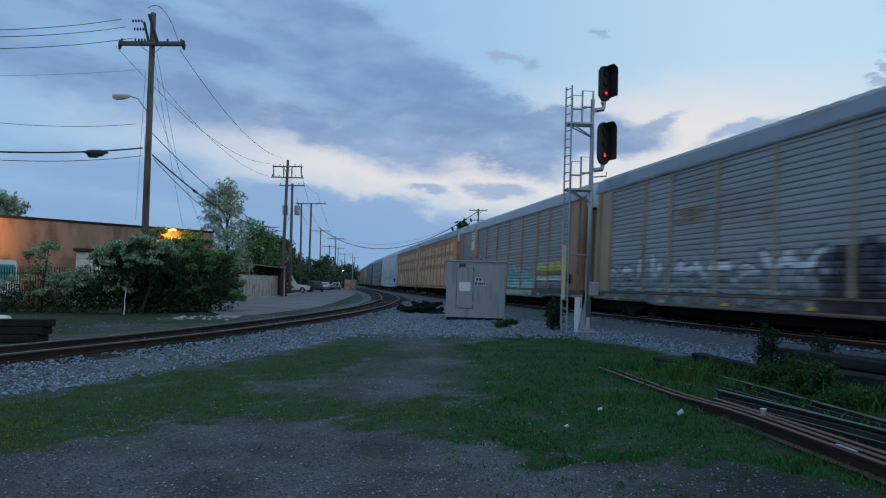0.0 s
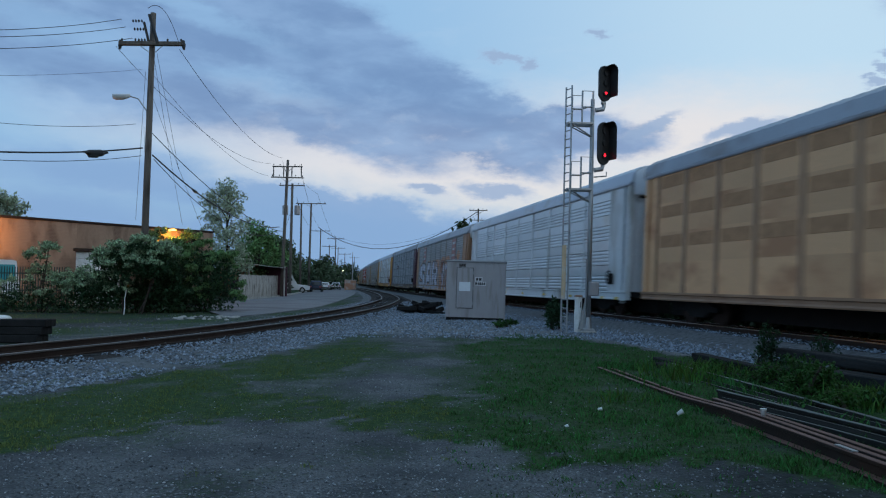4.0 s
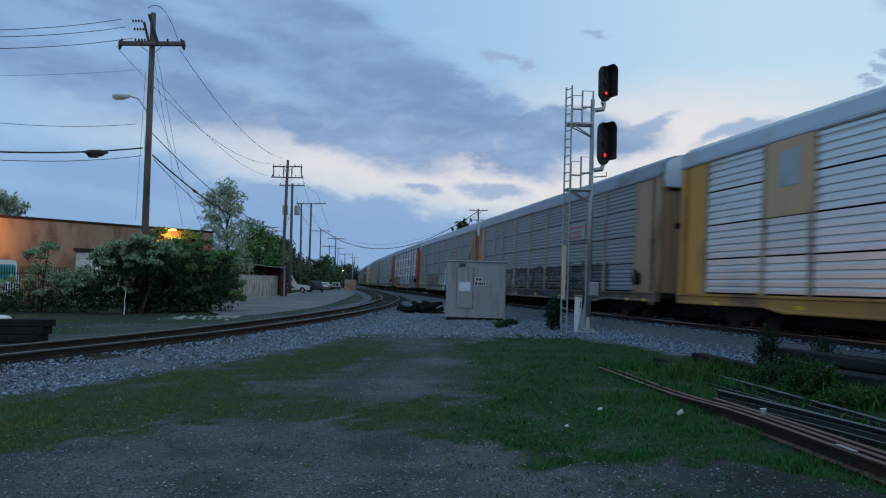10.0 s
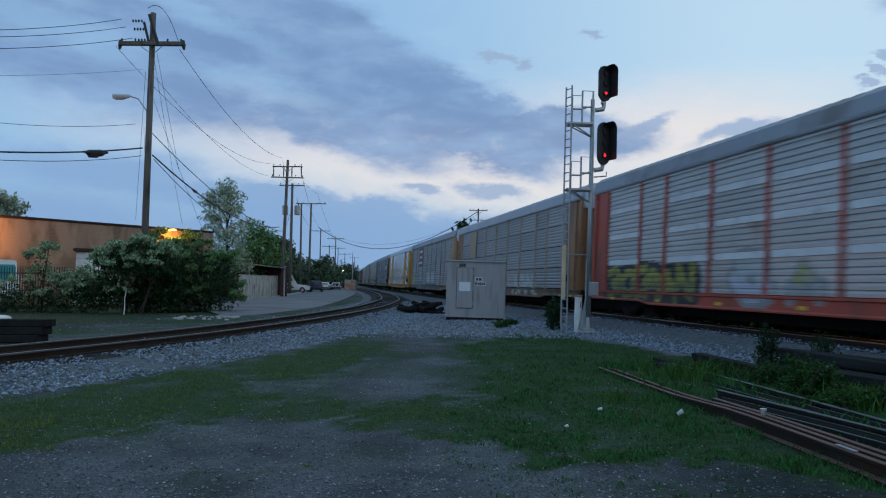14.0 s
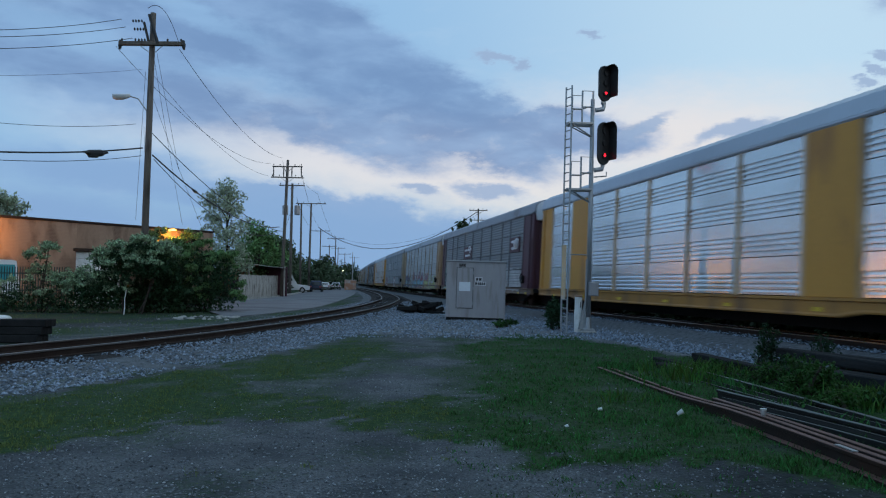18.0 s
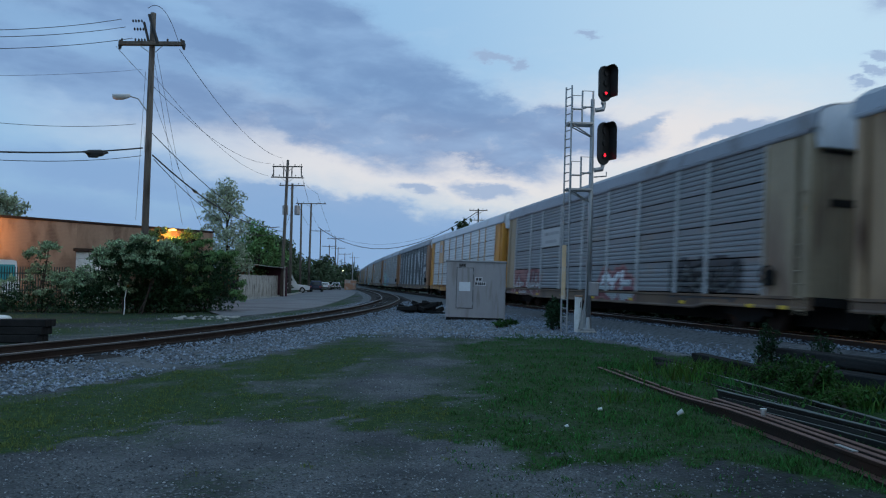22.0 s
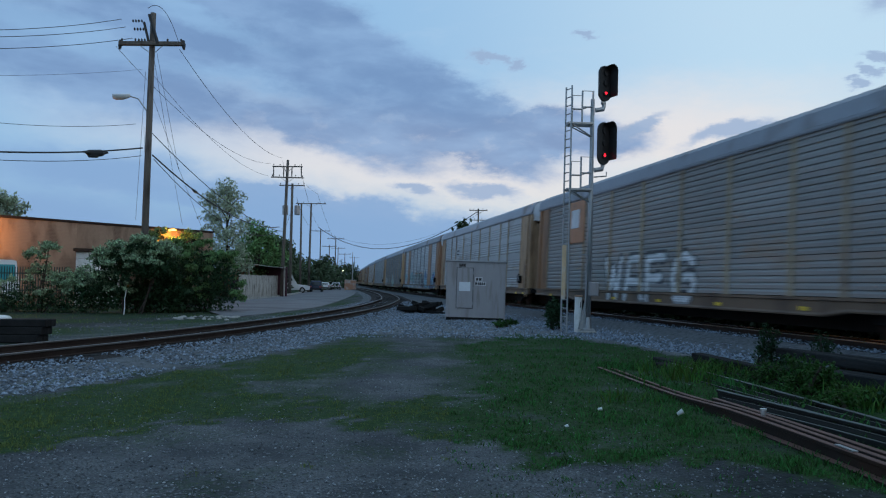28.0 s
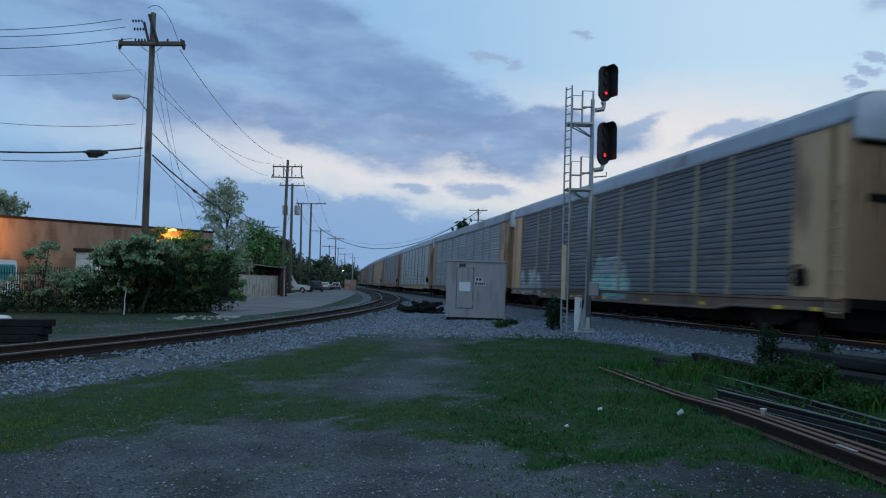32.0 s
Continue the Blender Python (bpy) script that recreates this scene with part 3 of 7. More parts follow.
spots = []
for _ in range(330000):
    y = 5 + 22 * rng.random() ** 1.5
    x = rng.uniform(-0.75, 0.75) * y
    g = grassy(x, y)
    if rng.random() > g * g * 1.1 + 0.04 * g or side_dist(x, y) < 3.1:
        continue
    tuft = 0.75 + 1.1 * max(0.0, wob(x, y, 2.6, 51)) + 0.5 * wob(x, y, 7.0, 52)
    if rng.random() > 0.55 + 1.3 * wob(x, y, 4.5, 53) + 0.3:
        continue
    spots.append((x, y, ground_z(x, y) - 0.01, (0.015 + 0.036 * rng.random() ** 1.5) * (0.5 + 0.9 * g) * tuft * (1.3 if x > 0.5 else 0.85)))
for _ in range(150):
    cy = rng.uniform(5.2, 8.6)
    cx = rng.uniform(-0.55, 0.7) * cy
    if cx < 0.4 and rng.random() > 0.22:
        continue
    reach = rng.uniform(0.03, 0.1)
    for _ in range(int(reach * 420)):
        x, y = rng.gauss(cx, reach), rng.gauss(cy, reach)
        spots.append((x, y, ground_z(x, y) - 0.008, 0.012 + 0.035 * rng.random()))
blades("grass", [p for p in spots if p[0] > 0.1], "short green grass with bare patches", BLADE)
blades("grass", [p for p in spots if p[0] <= 0.1], "thin yellowish grass on gravel", BLADE_DRY)
spots = []
for _ in range(9000):
    y = rng.uniform(17, 60)
    x = rng.uniform(-26, -6)
    if side_dist(x, y) > -3.2 or rng.random() > grassy(x, y) or (y > 33 and x > -11.5):
        continue
    spots.append((x, y, ground_z(x, y) - 0.01, 0.04 + 0.1 * rng.random()))
blades("grass", spots, "rough grass and weeds beyond the curved rails", BLADE_DRY)
spots = []
for _ in range(3600):
    y = rng.uniform(16, 46)
    x = rng.uniform(-22, -6)
    if -8.5 < side_dist(x, y) < -2.6 and wob(x, y, 0.5, 17) > -0.15:
        spots.append((x, y, ground_z(x, y) + rng.uniform(-0.01, 0.02)))
stones("gravel", spots, (0.012, 0.05), GRAVEL_ISL, "scattered stones and rubble beyond the curved rails", "gravel")

# ---- road, kerb ----
ROAD_L = spline([(-17.5, 50.0), (-17.4, 60.0), (-17.6, 78.0), (-22.5, 125.0), (-36.0, 230.0), (-62.0, 420.0)], 4.0)
ROAD_R = spline([(-9.8, 33.5), (-8.4, 44.0), (-8.9, 62.0), (-14.0, 118.0), (-27.0, 215.0), (-50.0, 420.0)], 4.0)
road = Mesh()
L2 = [ROAD_L[int(i * (len(ROAD_L) - 1) / 79)] for i in range(80)]
R2 = [ROAD_R[int(i * (len(ROAD_R) - 1) / 79)] for i in range(80)]
road.grid([[Vector((a.x, a.y, -0.5)), Vector((a.x, a.y, -0.38)), Vector(((a.x + b.x) / 2, (a.y + b.y) / 2, -0.33)), Vector((b.x, b.y, -0.38)), Vector((b.x, b.y, -0.5))] for a, b in zip(L2, R2)])
solid("road", road, ASPHALT, "worn grey asphalt street", "road", kind="structure")
yard = Mesh()
yard.grid([[Vector((-60, y, -0.5)), Vector((-60, y, -0.392)), Vector((-17.0, y, -0.392)), Vector((-17.0, y, -0.5))] for y in (49.5, 56, 62)])
solid("forecourt", yard, ASPHALT, "dark asphalt yard behind the bushes", "yard", kind="structure")
kerb = Mesh()
kerb.grid([[a + Vector((-0.18, 0, -0.45)), a + Vector((-0.18, 0, -0.22)), a + Vector((0.0, 0, -0.22)), a + Vector((0.02, 0, -0.45))] for a in L2 if a.y > 62], False, False)
solid("kerb", kerb, CONCRETE, "pale concrete kerb along the street", "kerb", kind="structure")

# ---- the train ----
HALF_W, DECK, SILL, EAVE, RIDGE = 1.5, 0.97, 0.51, 5.16, 5.93


def car_paint(name, col, stain=(0.12, 0.06, 0.03), amount=0.35):
    return mat(name, col, 0.55, 0.0, 0.16, 0.7, 25, 0.15, stain, amount, 0.9, (1, 1, 0.35))


def side_metal(name, col, rough=0.4, metal=0.55, stain=(0.24, 0.2, 0.17), amount=0.15):
    return mat(name, col, rough, metal, 0.14, 0.8, 40, 0.12, stain, amount, 0.8, (0.6, 1, 1), piece=0.1)


ROOFS = [mat("galvanised_roof", (0.32, 0.35, 0.4), 0.5, 0.4, 0.12, 0.6, 30, 0.1, (0.2, 0.18, 0.17), 0.3, 0.5), mat("dull_roof", (0.27, 0.29, 0.33), 0.55, 0.35, 0.12, 0.6, 30, 0.1, (0.15, 0.13, 0.12), 0.3, 0.5),
         mat("clean_roof", (0.42, 0.46, 0.52), 0.4, 0.5, 0.08, 0.6, 30, 0.1, (0.35, 0.34, 0.33), 0.15, 0.5)]
ROOF = ROOFS[0]
GABLE = mat("pale_gable_sheet", (0.62, 0.66, 0.72), 0.5, 0.1, 0.12, 0.8, 30, 0.1, (0.42, 0.4, 0.38), 0.3, 0.8)
PAINTS = {
    "rust": car_paint("rusty_sill_paint", (0.15, 0.095, 0.06), (0.08, 0.05, 0.035), 0.55),
    "amber": car_paint("grimy_amber_paint", (0.42, 0.19, 0.035), (0.16, 0.08, 0.035), 0.5),
    "tan": car_paint("tan_paint", (0.39, 0.25, 0.145)),
    "brown": car_paint("rust_brown_paint", (0.3, 0.14, 0.06)),
    "yellow": car_paint("yellow_paint", (0.6, 0.27, 0.04), (0.36, 0.15, 0.04), 0.3),
    "ochre": car_paint("faded_ochre_paint", (0.34, 0.26, 0.17), (0.2, 0.13, 0.09), 0.4),
    "maroon": car_paint("maroon_paint", (0.085, 0.03, 0.045), (0.06, 0.03, 0.03), 0.3),
    "red": car_paint("red_paint", (0.4, 0.06, 0.035), (0.18, 0.05, 0.03), 0.3),
    "orange": car_paint("faded_orange_paint", (0.34, 0.18, 0.1), (0.2, 0.11, 0.07), 0.35),
    "white": car_paint("white_car_paint", (0.6, 0.62, 0.64), (0.35, 0.33, 0.3), 0.25),
    "cream": car_paint("cream_paint", (0.56, 0.35, 0.19), (0.24, 0.14, 0.08), 0.35),
    "umber": car_paint("umber_paint", (0.29, 0.16, 0.09), (0.2, 0.1, 0.055), 0.35),
    "grey": car_paint("grey_car_paint", (0.4, 0.41, 0.42), (0.25, 0.22, 0.2), 0.3),
}
SIDES = {
    "silver": side_metal("silver_panel", (0.4, 0.41, 0.42)),
    "bright": side_metal("bright_panel", (0.56, 0.575, 0.59), 0.32, 0.6, (0.5, 0.45, 0.4), 0.12),
    "gleaming": side_metal("gleaming_panel", (0.72, 0.74, 0.77), 0.24, 0.75, (0.6, 0.58, 0.54), 0.12),
    "dull": side_metal("dull_grey_panel", (0.28, 0.29, 0.3), 0.5, 0.4),
    "dark": side_metal("dark_grey_panel", (0.2, 0.212, 0.228), 0.5, 0.35),
    "deep": side_metal("sooty_grey_panel", (0.115, 0.12, 0.13), 0.55, 0.3),
    "dirty": side_metal("dirty_grey_panel", (0.26, 0.255, 0.25), 0.5, 0.4, (0.27, 0.22, 0.18), 0.35),
    "warm": side_metal("rusty_brown_panel", (0.66, 0.37, 0.19), 0.6, 0.1, (0.44, 0.21, 0.1), 0.45),
    "black": side_metal("black_sprayed_panel", (0.07, 0.075, 0.08), 0.55, 0.1, (0.09, 0.09, 0.1), 0.2),
}
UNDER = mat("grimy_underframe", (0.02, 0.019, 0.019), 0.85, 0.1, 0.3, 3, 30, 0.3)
REFLECT = mat("yellow_reflector", (0.7, 0.46, 0.03), 0.5, 0, 0.2, 3, 40, 0.0)
SPRAY = {k: mat("spray_" + k, tuple(0.82 * v + 0.01 + 0.08 * sum(c) / 3 for v in c), 0.55, 0, 0.22, 2, 30, 0.0, tuple(0.45 * v + 0.05 for v in c), 0.18, 1.5) for k, c in {
    "white": (0.7, 0.7, 0.73), "dark": (0.03, 0.035, 0.045), "teal": (0.06, 0.36, 0.34), "green": (0.1, 0.42, 0.2), "yellow": (0.6, 0.52, 0.06), "lime": (0.4, 0.48, 0.12),
    "pink": (0.3, 0.14, 0.22), "red": (0.42, 0.06, 0.06), "faded_red": (0.36, 0.14, 0.13), "deep_red": (0.24, 0.045, 0.06), "blue": (0.08, 0.2, 0.45), "lilac": (0.46, 0.46, 0.56), "orange": (0.5, 0.2, 0.08), "pale": (0.42, 0.44, 0.46), "sky": (0.16, 0.42, 0.54), "olive": (0.36, 0.36, 0.1), "mint": (0.3, 0.5, 0.45), "navy": (0.04, 0.07, 0.16), "dim": (0.3, 0.315, 0.33)}.items()}


def end_of(L):
    return L / 2 - 0.72


def groove_rows(style):
    """Heights, within a band 0..1, of its grooves."""
    return {"A": [0.17, 0.34, 0.51, 0.68, 0.85], "B": [0.16, 0.3, 0.44, 0.58], "C": [0.2, 0.35, 0.5, 0.65, 0.8], "D": [0.22, 0.42, 0.62, 0.82], "P": [], "Q": []}[style]


JOINT = {"A": 0.02, "B": 0.025, "C": 0.045, "D": 0.05, "P": 0.0, "Q": 0.0}     # open gap at the foot of a band
BANDS = 4
BAND_H = (EAVE - 0.06 - DECK) / BANDS
cache = {}


def side_profile(style):
    """Points (inset, height) up one band: pressed corrugations, each a slope, a valley and a lip."""
    pts = [(0.0, JOINT[style])]
    deep = 0.024 if style == "C" else 0.03
    for g in groove_rows(style):
        z = g * BAND_H
        pts += [(0.0, z - 0.07), (deep, z - 0.014), (deep, z + 0.0), (0.0, z + 0.02)]
    pts += [(0.0, BAND_H)]
    return pts


def panel_mesh(width, style):
    key = ("panel", round(width, 3), style)
    if key not in cache:
        m = Mesh()
        w = width / 2
        prof = side_profile(style)
        # local: x along the car, y outward, z up from the band's foot
        m.grid([[Vector((x, -i, z)) for i, z in prof] for x in (w, -w)])
        if JOINT[style]:
            m.face([(w, 0, JOINT[style]), (-w, 0, JOINT[style]), (-w, -0.06, JOINT[style]), (w, -0.06, JOINT[style])])
        if style == "P":
            # a perforated field, set on the plain sheet
            m.slot = 1
            z0, z1, u = BAND_H * 0.5, BAND_H * 0.9, w * 0.78
            m.grid([[Vector((-u, y, z)) for y, z in ((0.0, z0), (0.008, z0 + 0.01), (0.008, z1 - 0.01), (0.0, z1))], [Vector((u, y, z)) for y, z in ((0.0, z0), (0.008, z0 + 0.01), (0.008, z1 - 0.01), (0.0, z1))]])
            m.slot = 0
        me = m.data("side_panel", [UNDER] + ([PERF] if style == "P" else []))
        cache[key] = me
    return cache[key]


PERF = mat("perforated_patch", (0.42, 0.225, 0.12), 0.7, 0.0, 0.3, 4, 80, 0.4)


def shaped(key, build):
    if key not in cache:
        m = Mesh()
        build(m)
        cache[key] = recalc(m.data(key if isinstance(key, str) else key[0], UNDER))
    return cache[key]


def put(name, me, material, parent, at=None, label=""):
    o = new(name, me)
    o.parent = parent
    if at is not None:
        o.matrix_basis = at
    o.material_slots[0].link = "OBJECT"
    o.material_slots[0].material = material
    return tagged(o, label)


def post_build(m):
    # a pressed post, a little wider at every joint
    knots = [(0.0, 0.12), (0.2, 0.12), (0.28, 0.09)]
    for k in range(1, BANDS):
        z = k * BAND_H + 0.02
        knots += [(z - 0.15, 0.09), (z - 0.1, 0.105), (z + 0.1, 0.105), (z + 0.15, 0.09)]
    top = EAVE - DECK
    knots += [(top - 0.26, 0.09), (top - 0.2, 0.11), (top, 0.11)]
    m.grid([[Vector((-w, -0.02, z)), Vector((-w, 0.012, z)), Vector((-w * 0.75, 0.036, z)), Vector((w * 0.75, 0.036, z)), Vector((w, 0.012, z)), Vector((w, -0.02, z))] for z, w in knots], True, True)


def roof_build(L):
    def f(m):
        e = end_of(L)
        n = 10
        k = int(2 * e / 0.55)
        prof = []
        for i in range(n + 1):
            a = math.pi * i / n
            prof.append((-math.cos(a) * (HALF_W + 0.05), EAVE + (RIDGE - EAVE) * math.sin(a) ** 0.55))
        rings = []
        for j in range(k + 1):
            for dx, up in ((0.0, 0.0), (0.06, 0.02), (0.2, 0.02), (0.26, 0.0)):
                xx = -e + (2 * e - 0.3) * j / k + dx
                rings.append([Vector((xx, y, z + up)) for y, z in prof])
        rings = [[Vector((-e - 0.12, p.y, p.z - 0.02)) for p in rings[0]]] + rings + [[Vector((e + 0.12, p.y, p.z - 0.02)) for p in rings[-1]]]
        m.grid(rings)
        # end caps of the arch
        for sgn in (-1, 1):
            m.face([(sgn * (e + 0.11), y, z - 0.02) for y, z in (prof if sgn > 0 else prof[::-1])])
    return f


def sill_build(L):
    def f(m):
        # side sill with a rolled lip; it drops deeper between the trucks
        e = end_of(L)
        drop = SILL if L > 25 else 0.7
        stations = [(-e, 0.12), (-e + 4.6, 0.12), (-e + 5.4, 0.0), (e - 5.4, 0.0), (e - 4.6, 0.12), (e, 0.12)]
        m.grid([[Vector((x, y, z + (up if z < 0.66 else 0))) for y, z in ((-0.12, DECK), (-0.12, drop), (0.03, drop), (0.04, drop + 0.04), (0.02, drop + 0.09), (0.02, DECK - 0.09), (0.07, DECK - 0.07), (0.07, DECK + 0.0))] for x, up in stations], True, True)
    return f


def chord_build(L):
    def f(m):
        e = end_of(L)
        m.grid([[Vector((x, y, z)) for y, z in ((-0.06, EAVE - 0.11), (0.05, EAVE - 0.11), (0.07, EAVE - 0.06), (0.07, EAVE), (0.0, EAVE + 0.02), (-0.06, EAVE))] for x in (-e, e)], True, True)
    return f


def frame_build(L):
    def f(m):
        e = end_of(L)
        m.grid([[Vector((x, y, z)) for y, z in ((-1.38, DECK - 0.02), (-1.38, DECK - 0.2), (-0.3, DECK - 0.25), (-0.3, 0.2), (0.3, 0.2), (0.3, DECK - 0.25), (1.38, DECK - 0.2), (1.38, DECK - 0.02))] for x in (-e, e)], True, True)
    return f


def corner_build(w, sgn):
    """A corner panel: a flat sheet, a deep slit for the end door's edge and the corner post; sgn: which way the car's end lies."""
    def f(m):
        h = w / 2
        if w > 0.8:
            sec = [(-h, -0.14), (-h, 0.05), (-h + 0.07, 0.05), (-h + 0.1, 0.015), (h - 0.6, 0.015), (h - 0.58, 0.045), (h - 0.53, 0.045), (h - 0.52, -0.1), (h - 0.34, -0.1), (h - 0.33, 0.03), (h - 0.05, 0.03), (h, -0.02), (h, -0.14)]
        else:
            sec = [(-h, -0.1), (-h, 0.02), (-h + 0.03, 0.05), (h - 0.03, 0.05), (h, 0.02), (h, -0.1)]
        m.grid([[Vector((x * sgn, y, z)) for x, y in sec] for z in (0.0, EAVE - 0.1 - DECK)], True, True)
    return f


def gable_build(m):
    """The sheet that closes the roof's arch over the end doors."""
    ring = [(-1.36, 4.7), (1.36, 4.7), (1.44, EAVE)]
    for i in range(1, 10):
        a = math.pi * i / 10
        ring.append((math.cos(a) * 1.47, EAVE + (RIDGE - 0.05 - EAVE) * math.sin(a) ** 0.55))
    ring.append((-1.44, EAVE))
    m.grid([[Vector((x, y, z)) for y, z in ring] for x in (-0.04, 0.14)], True, True)
    for y in (-0.7, 0.0, 0.7):
        m.box((0.15, y, 5.15), (0.03, 0.05, 0.85))


def door_build(m):
    """Folding end doors, seen through the gap between two cars."""
    sec = [(-0.06, -1.48), (0.0, -1.48)]
    for i in range(6):
        y = -1.46 + 0.488 * i
        sec += [(0.0, y), (0.06, y + 0.04), (0.06, y + 0.2), (0.02, y + 0.24), (0.02, y + 0.27), (0.06, y + 0.31), (0.06, y + 0.44), (0.0, y + 0.475)]
    sec += [(0.0, 1.48), (-0.06, 1.48)]
    m.grid([[Vector((x, y, z)) for x, y in sec] for z in (DECK, EAVE - 0.05)], True, True)


def slot_build(w, h):
    def f(m):
        m.box((0, 0, 0), (0.05, w, h), bevel=0.008)
    return f


def wheel_build(m):
    rings = []
    for y, r in ((-0.07, 0.2), (-0.05, 0.43), (-0.055, 0.46), (0.03, 0.46), (0.035, 0.49), (0.065, 0.49), (0.065, 0.2)):
        rings.append([Vector((r * math.cos(a), -y, r * math.sin(a))) for a in (2 * math.pi * j / 20 for j in range(20))])
    m.grid(rings, True, True)


def truck_build(m):
    for sy in (-1, 1):
        pts = [(-1.15, 0.52), (-0.85, 0.62), (-0.4, 0.72), (0.4, 0.72), (0.85, 0.62), (1.15, 0.52), (1.1, 0.38), (0.75, 0.42), (0.4, 0.22), (-0.4, 0.22), (-0.75, 0.42), (-1.1, 0.38)]
        m.grid([[Vector((x, sy * 1.0 + d, z)) for x, z in pts] for d in (-0.09, 0.09)], True, True)
        for k in range(4):
            m.tube([(-0.24 + 0.16 * k, sy * 1.02, 0.26), (-0.24 + 0.16 * k, sy * 1.02, 0.6)], 0.065, 8)
    m.box((0, 0, 0.5), (0.4, 2.0, 0.28), bevel=0.03)
    for x in (-0.88, 0.88):
        m.tube([(x, -0.7, 0.46), (x, 0.7, 0.46)], 0.08, 8)


def coupler_build(m):
    m.box((0.35, 0, 0.78), (0.75, 0.2, 0.22), bevel=0.03)
    m.box((0.72, 0.03, 0.78), (0.22, 0.34, 0.3), bevel=0.05)


def ladder_build(m):
    for x in (-0.17, 0.17):
        m.tube([(x, 0.09, 0.5), (x, 0.09, 3.7)], 0.016, 6)
    for k in range(10):
        m.tube([(-0.17, 0.1, 0.62 + 0.33 * k), (0.17, 0.1, 0.62 + 0.33 * k)], 0.016, 6)


def handwheel_build(m):
    ring = [(0.26 * math.cos(a), 0.16, 0.26 * math.sin(a)) for a in (2 * math.pi * j / 16 for j in range(17))]
    m.tube(ring, 0.025, 6)
    for a in (0.4, 1.45, 2.5):
        m.tube([(0.26 * math.cos(a), 0.16, 0.26 * math.sin(a)), (-0.26 * math.cos(a), 0.16, -0.26 * math.sin(a))], 0.014, 6)
    m.box((0, 0.07, -0.05), (0.3, 0.12, 0.42), bevel=0.03)


STROKES = {"A": [(0, 0, .25, 1), (.25, 1, .8, 1), (.8, 1, 1, 0), (.15, .42, .9, .42)], "C": [(.95, .85, .6, 1), (.6, 1, .2, .9), (.2, .9, 0, .5), (0, .5, .2, .1), (.2, .1, .6, 0), (.6, 0, .95, .15)],
           "E": [(0, 0, 0, 1), (0, 1, .9, 1), (0, .5, .7, .5), (0, 0, .9, 0)], "F": [(0, 0, 0, 1), (0, 1, .9, 1), (0, .5, .7, .5)],
           "G": [(.95, .85, .55, 1), (.55, 1, .1, .8), (.1, .8, 0, .45), (0, .45, .2, .05), (.2, .05, .7, 0), (.7, 0, .95, .2), (.95, .2, .95, .5), (.95, .5, .55, .5)],
           "H": [(0, 0, 0, 1), (1, 0, 1, 1), (0, .5, 1, .5)], "I": [(.5, 0, .5, 1)], "L": [(0, 1, 0, 0), (0, 0, .9, 0)], "N": [(0, 0, 0, 1), (0, 1, 1, 0), (1, 0, 1, 1)],
           "R": [(0, 0, 0, 1), (0, 1, .8, 1), (.8, 1, .95, .75), (.95, .75, .8, .5), (.8, .5, 0, .5), (.4, .5, 1, 0)], "T": [(.5, 0, .5, 1), (0, 1, 1, 1)],
           "S": [(.95, .95, .5, 1), (.5, 1, .1, .85), (.1, .85, .12, .62), (.12, .62, .85, .42), (.85, .42, .9, .15), (.9, .15, .5, 0), (.5, 0, 0, .05)], "P": [(0, 0, 0, 1), (0, 1, .9, 1), (.9, 1, .9, .5), (.9, .5, 0, .5)], "Y": [(0, 1, .1, .5), (.1, .5, .85, .5), (.85, 1, .85, .5), (.85, .5, .7, 0)],
           "W": [(0, 1, .25, 0), (.25, 0, .5, .8), (.5, .8, .75, 0), (.75, 0, 1, 1)]}


def word_segs(word, x, z, w, h, gap):
    """Strokes of a word painted from x leftwards in car space, so that it reads from the camera's side."""
    out = []
    for ch in word:
        if ch != " ":
            for a, b, c, d in STROKES[ch]:
                out.append((x - a * w, z + b * h, x - c * w, z + d * h))
        x -= w + gap
    return out


# bent strokes of wild pieces, which spell nothing
WILD = [[(0, 0, .08, .8), (.08, .8, .45, 1), (.45, 1, .9, .7), (.9, .7, .85, 0), (.2, .4, .8, .5)], [(.1, 1, .05, .2), (.05, .2, .5, 0), (.5, 0, .95, .3), (.95, .3, .9, 1)], [(0, .9, .6, 1), (.6, 1, .9, .7), (.9, .7, .3, .45), (.3, .45, .9, .2), (.9, .2, .1, 0)],
        [(0, 0, .1, 1), (.1, 1, .8, .2), (.8, .2, .9, 1), (.9, 1, 1, 0)], [(.5, 0, .5, .75), (0, 1, .5, .7), (.5, .7, 1, 1), (.2, .1, .8, .1)], [(.9, .9, .3, .95), (.3, .95, 0, .5), (0, .5, .35, .05), (.35, .05, .95, .15), (.95, .15, .8, .5)],
        [(0, 1, .15, 0), (.15, 0, .95, .1), (.1, .55, .7, .6)], [(.05, .1, .5, .95), (.5, .95, .95, .05), (.0, .3, 1, .35)]]


def scrawl_segs(seed, x, z, w, h, n):
    """A wild piece: overlapping bent strokes that spell nothing."""
    r = random.Random(seed)
    out = []
    cw = w / n
    for i in range(n):
        tilt, hh, base = r.uniform(-0.25, 0.25) * cw, h * r.uniform(0.82, 1.12), z + r.uniform(-0.08, 0.08) * h
        for a, b, c, d in WILD[r.randrange(len(WILD))]:
            j = [r.uniform(-0.07, 0.07) for _ in range(4)]
            out.append((x - cw * (i + a + j[0]) - tilt * b, base + hh * (b + j[1]), x - cw * (i + c + j[2]) - tilt * d, base + hh * (d + j[3])))
    return out


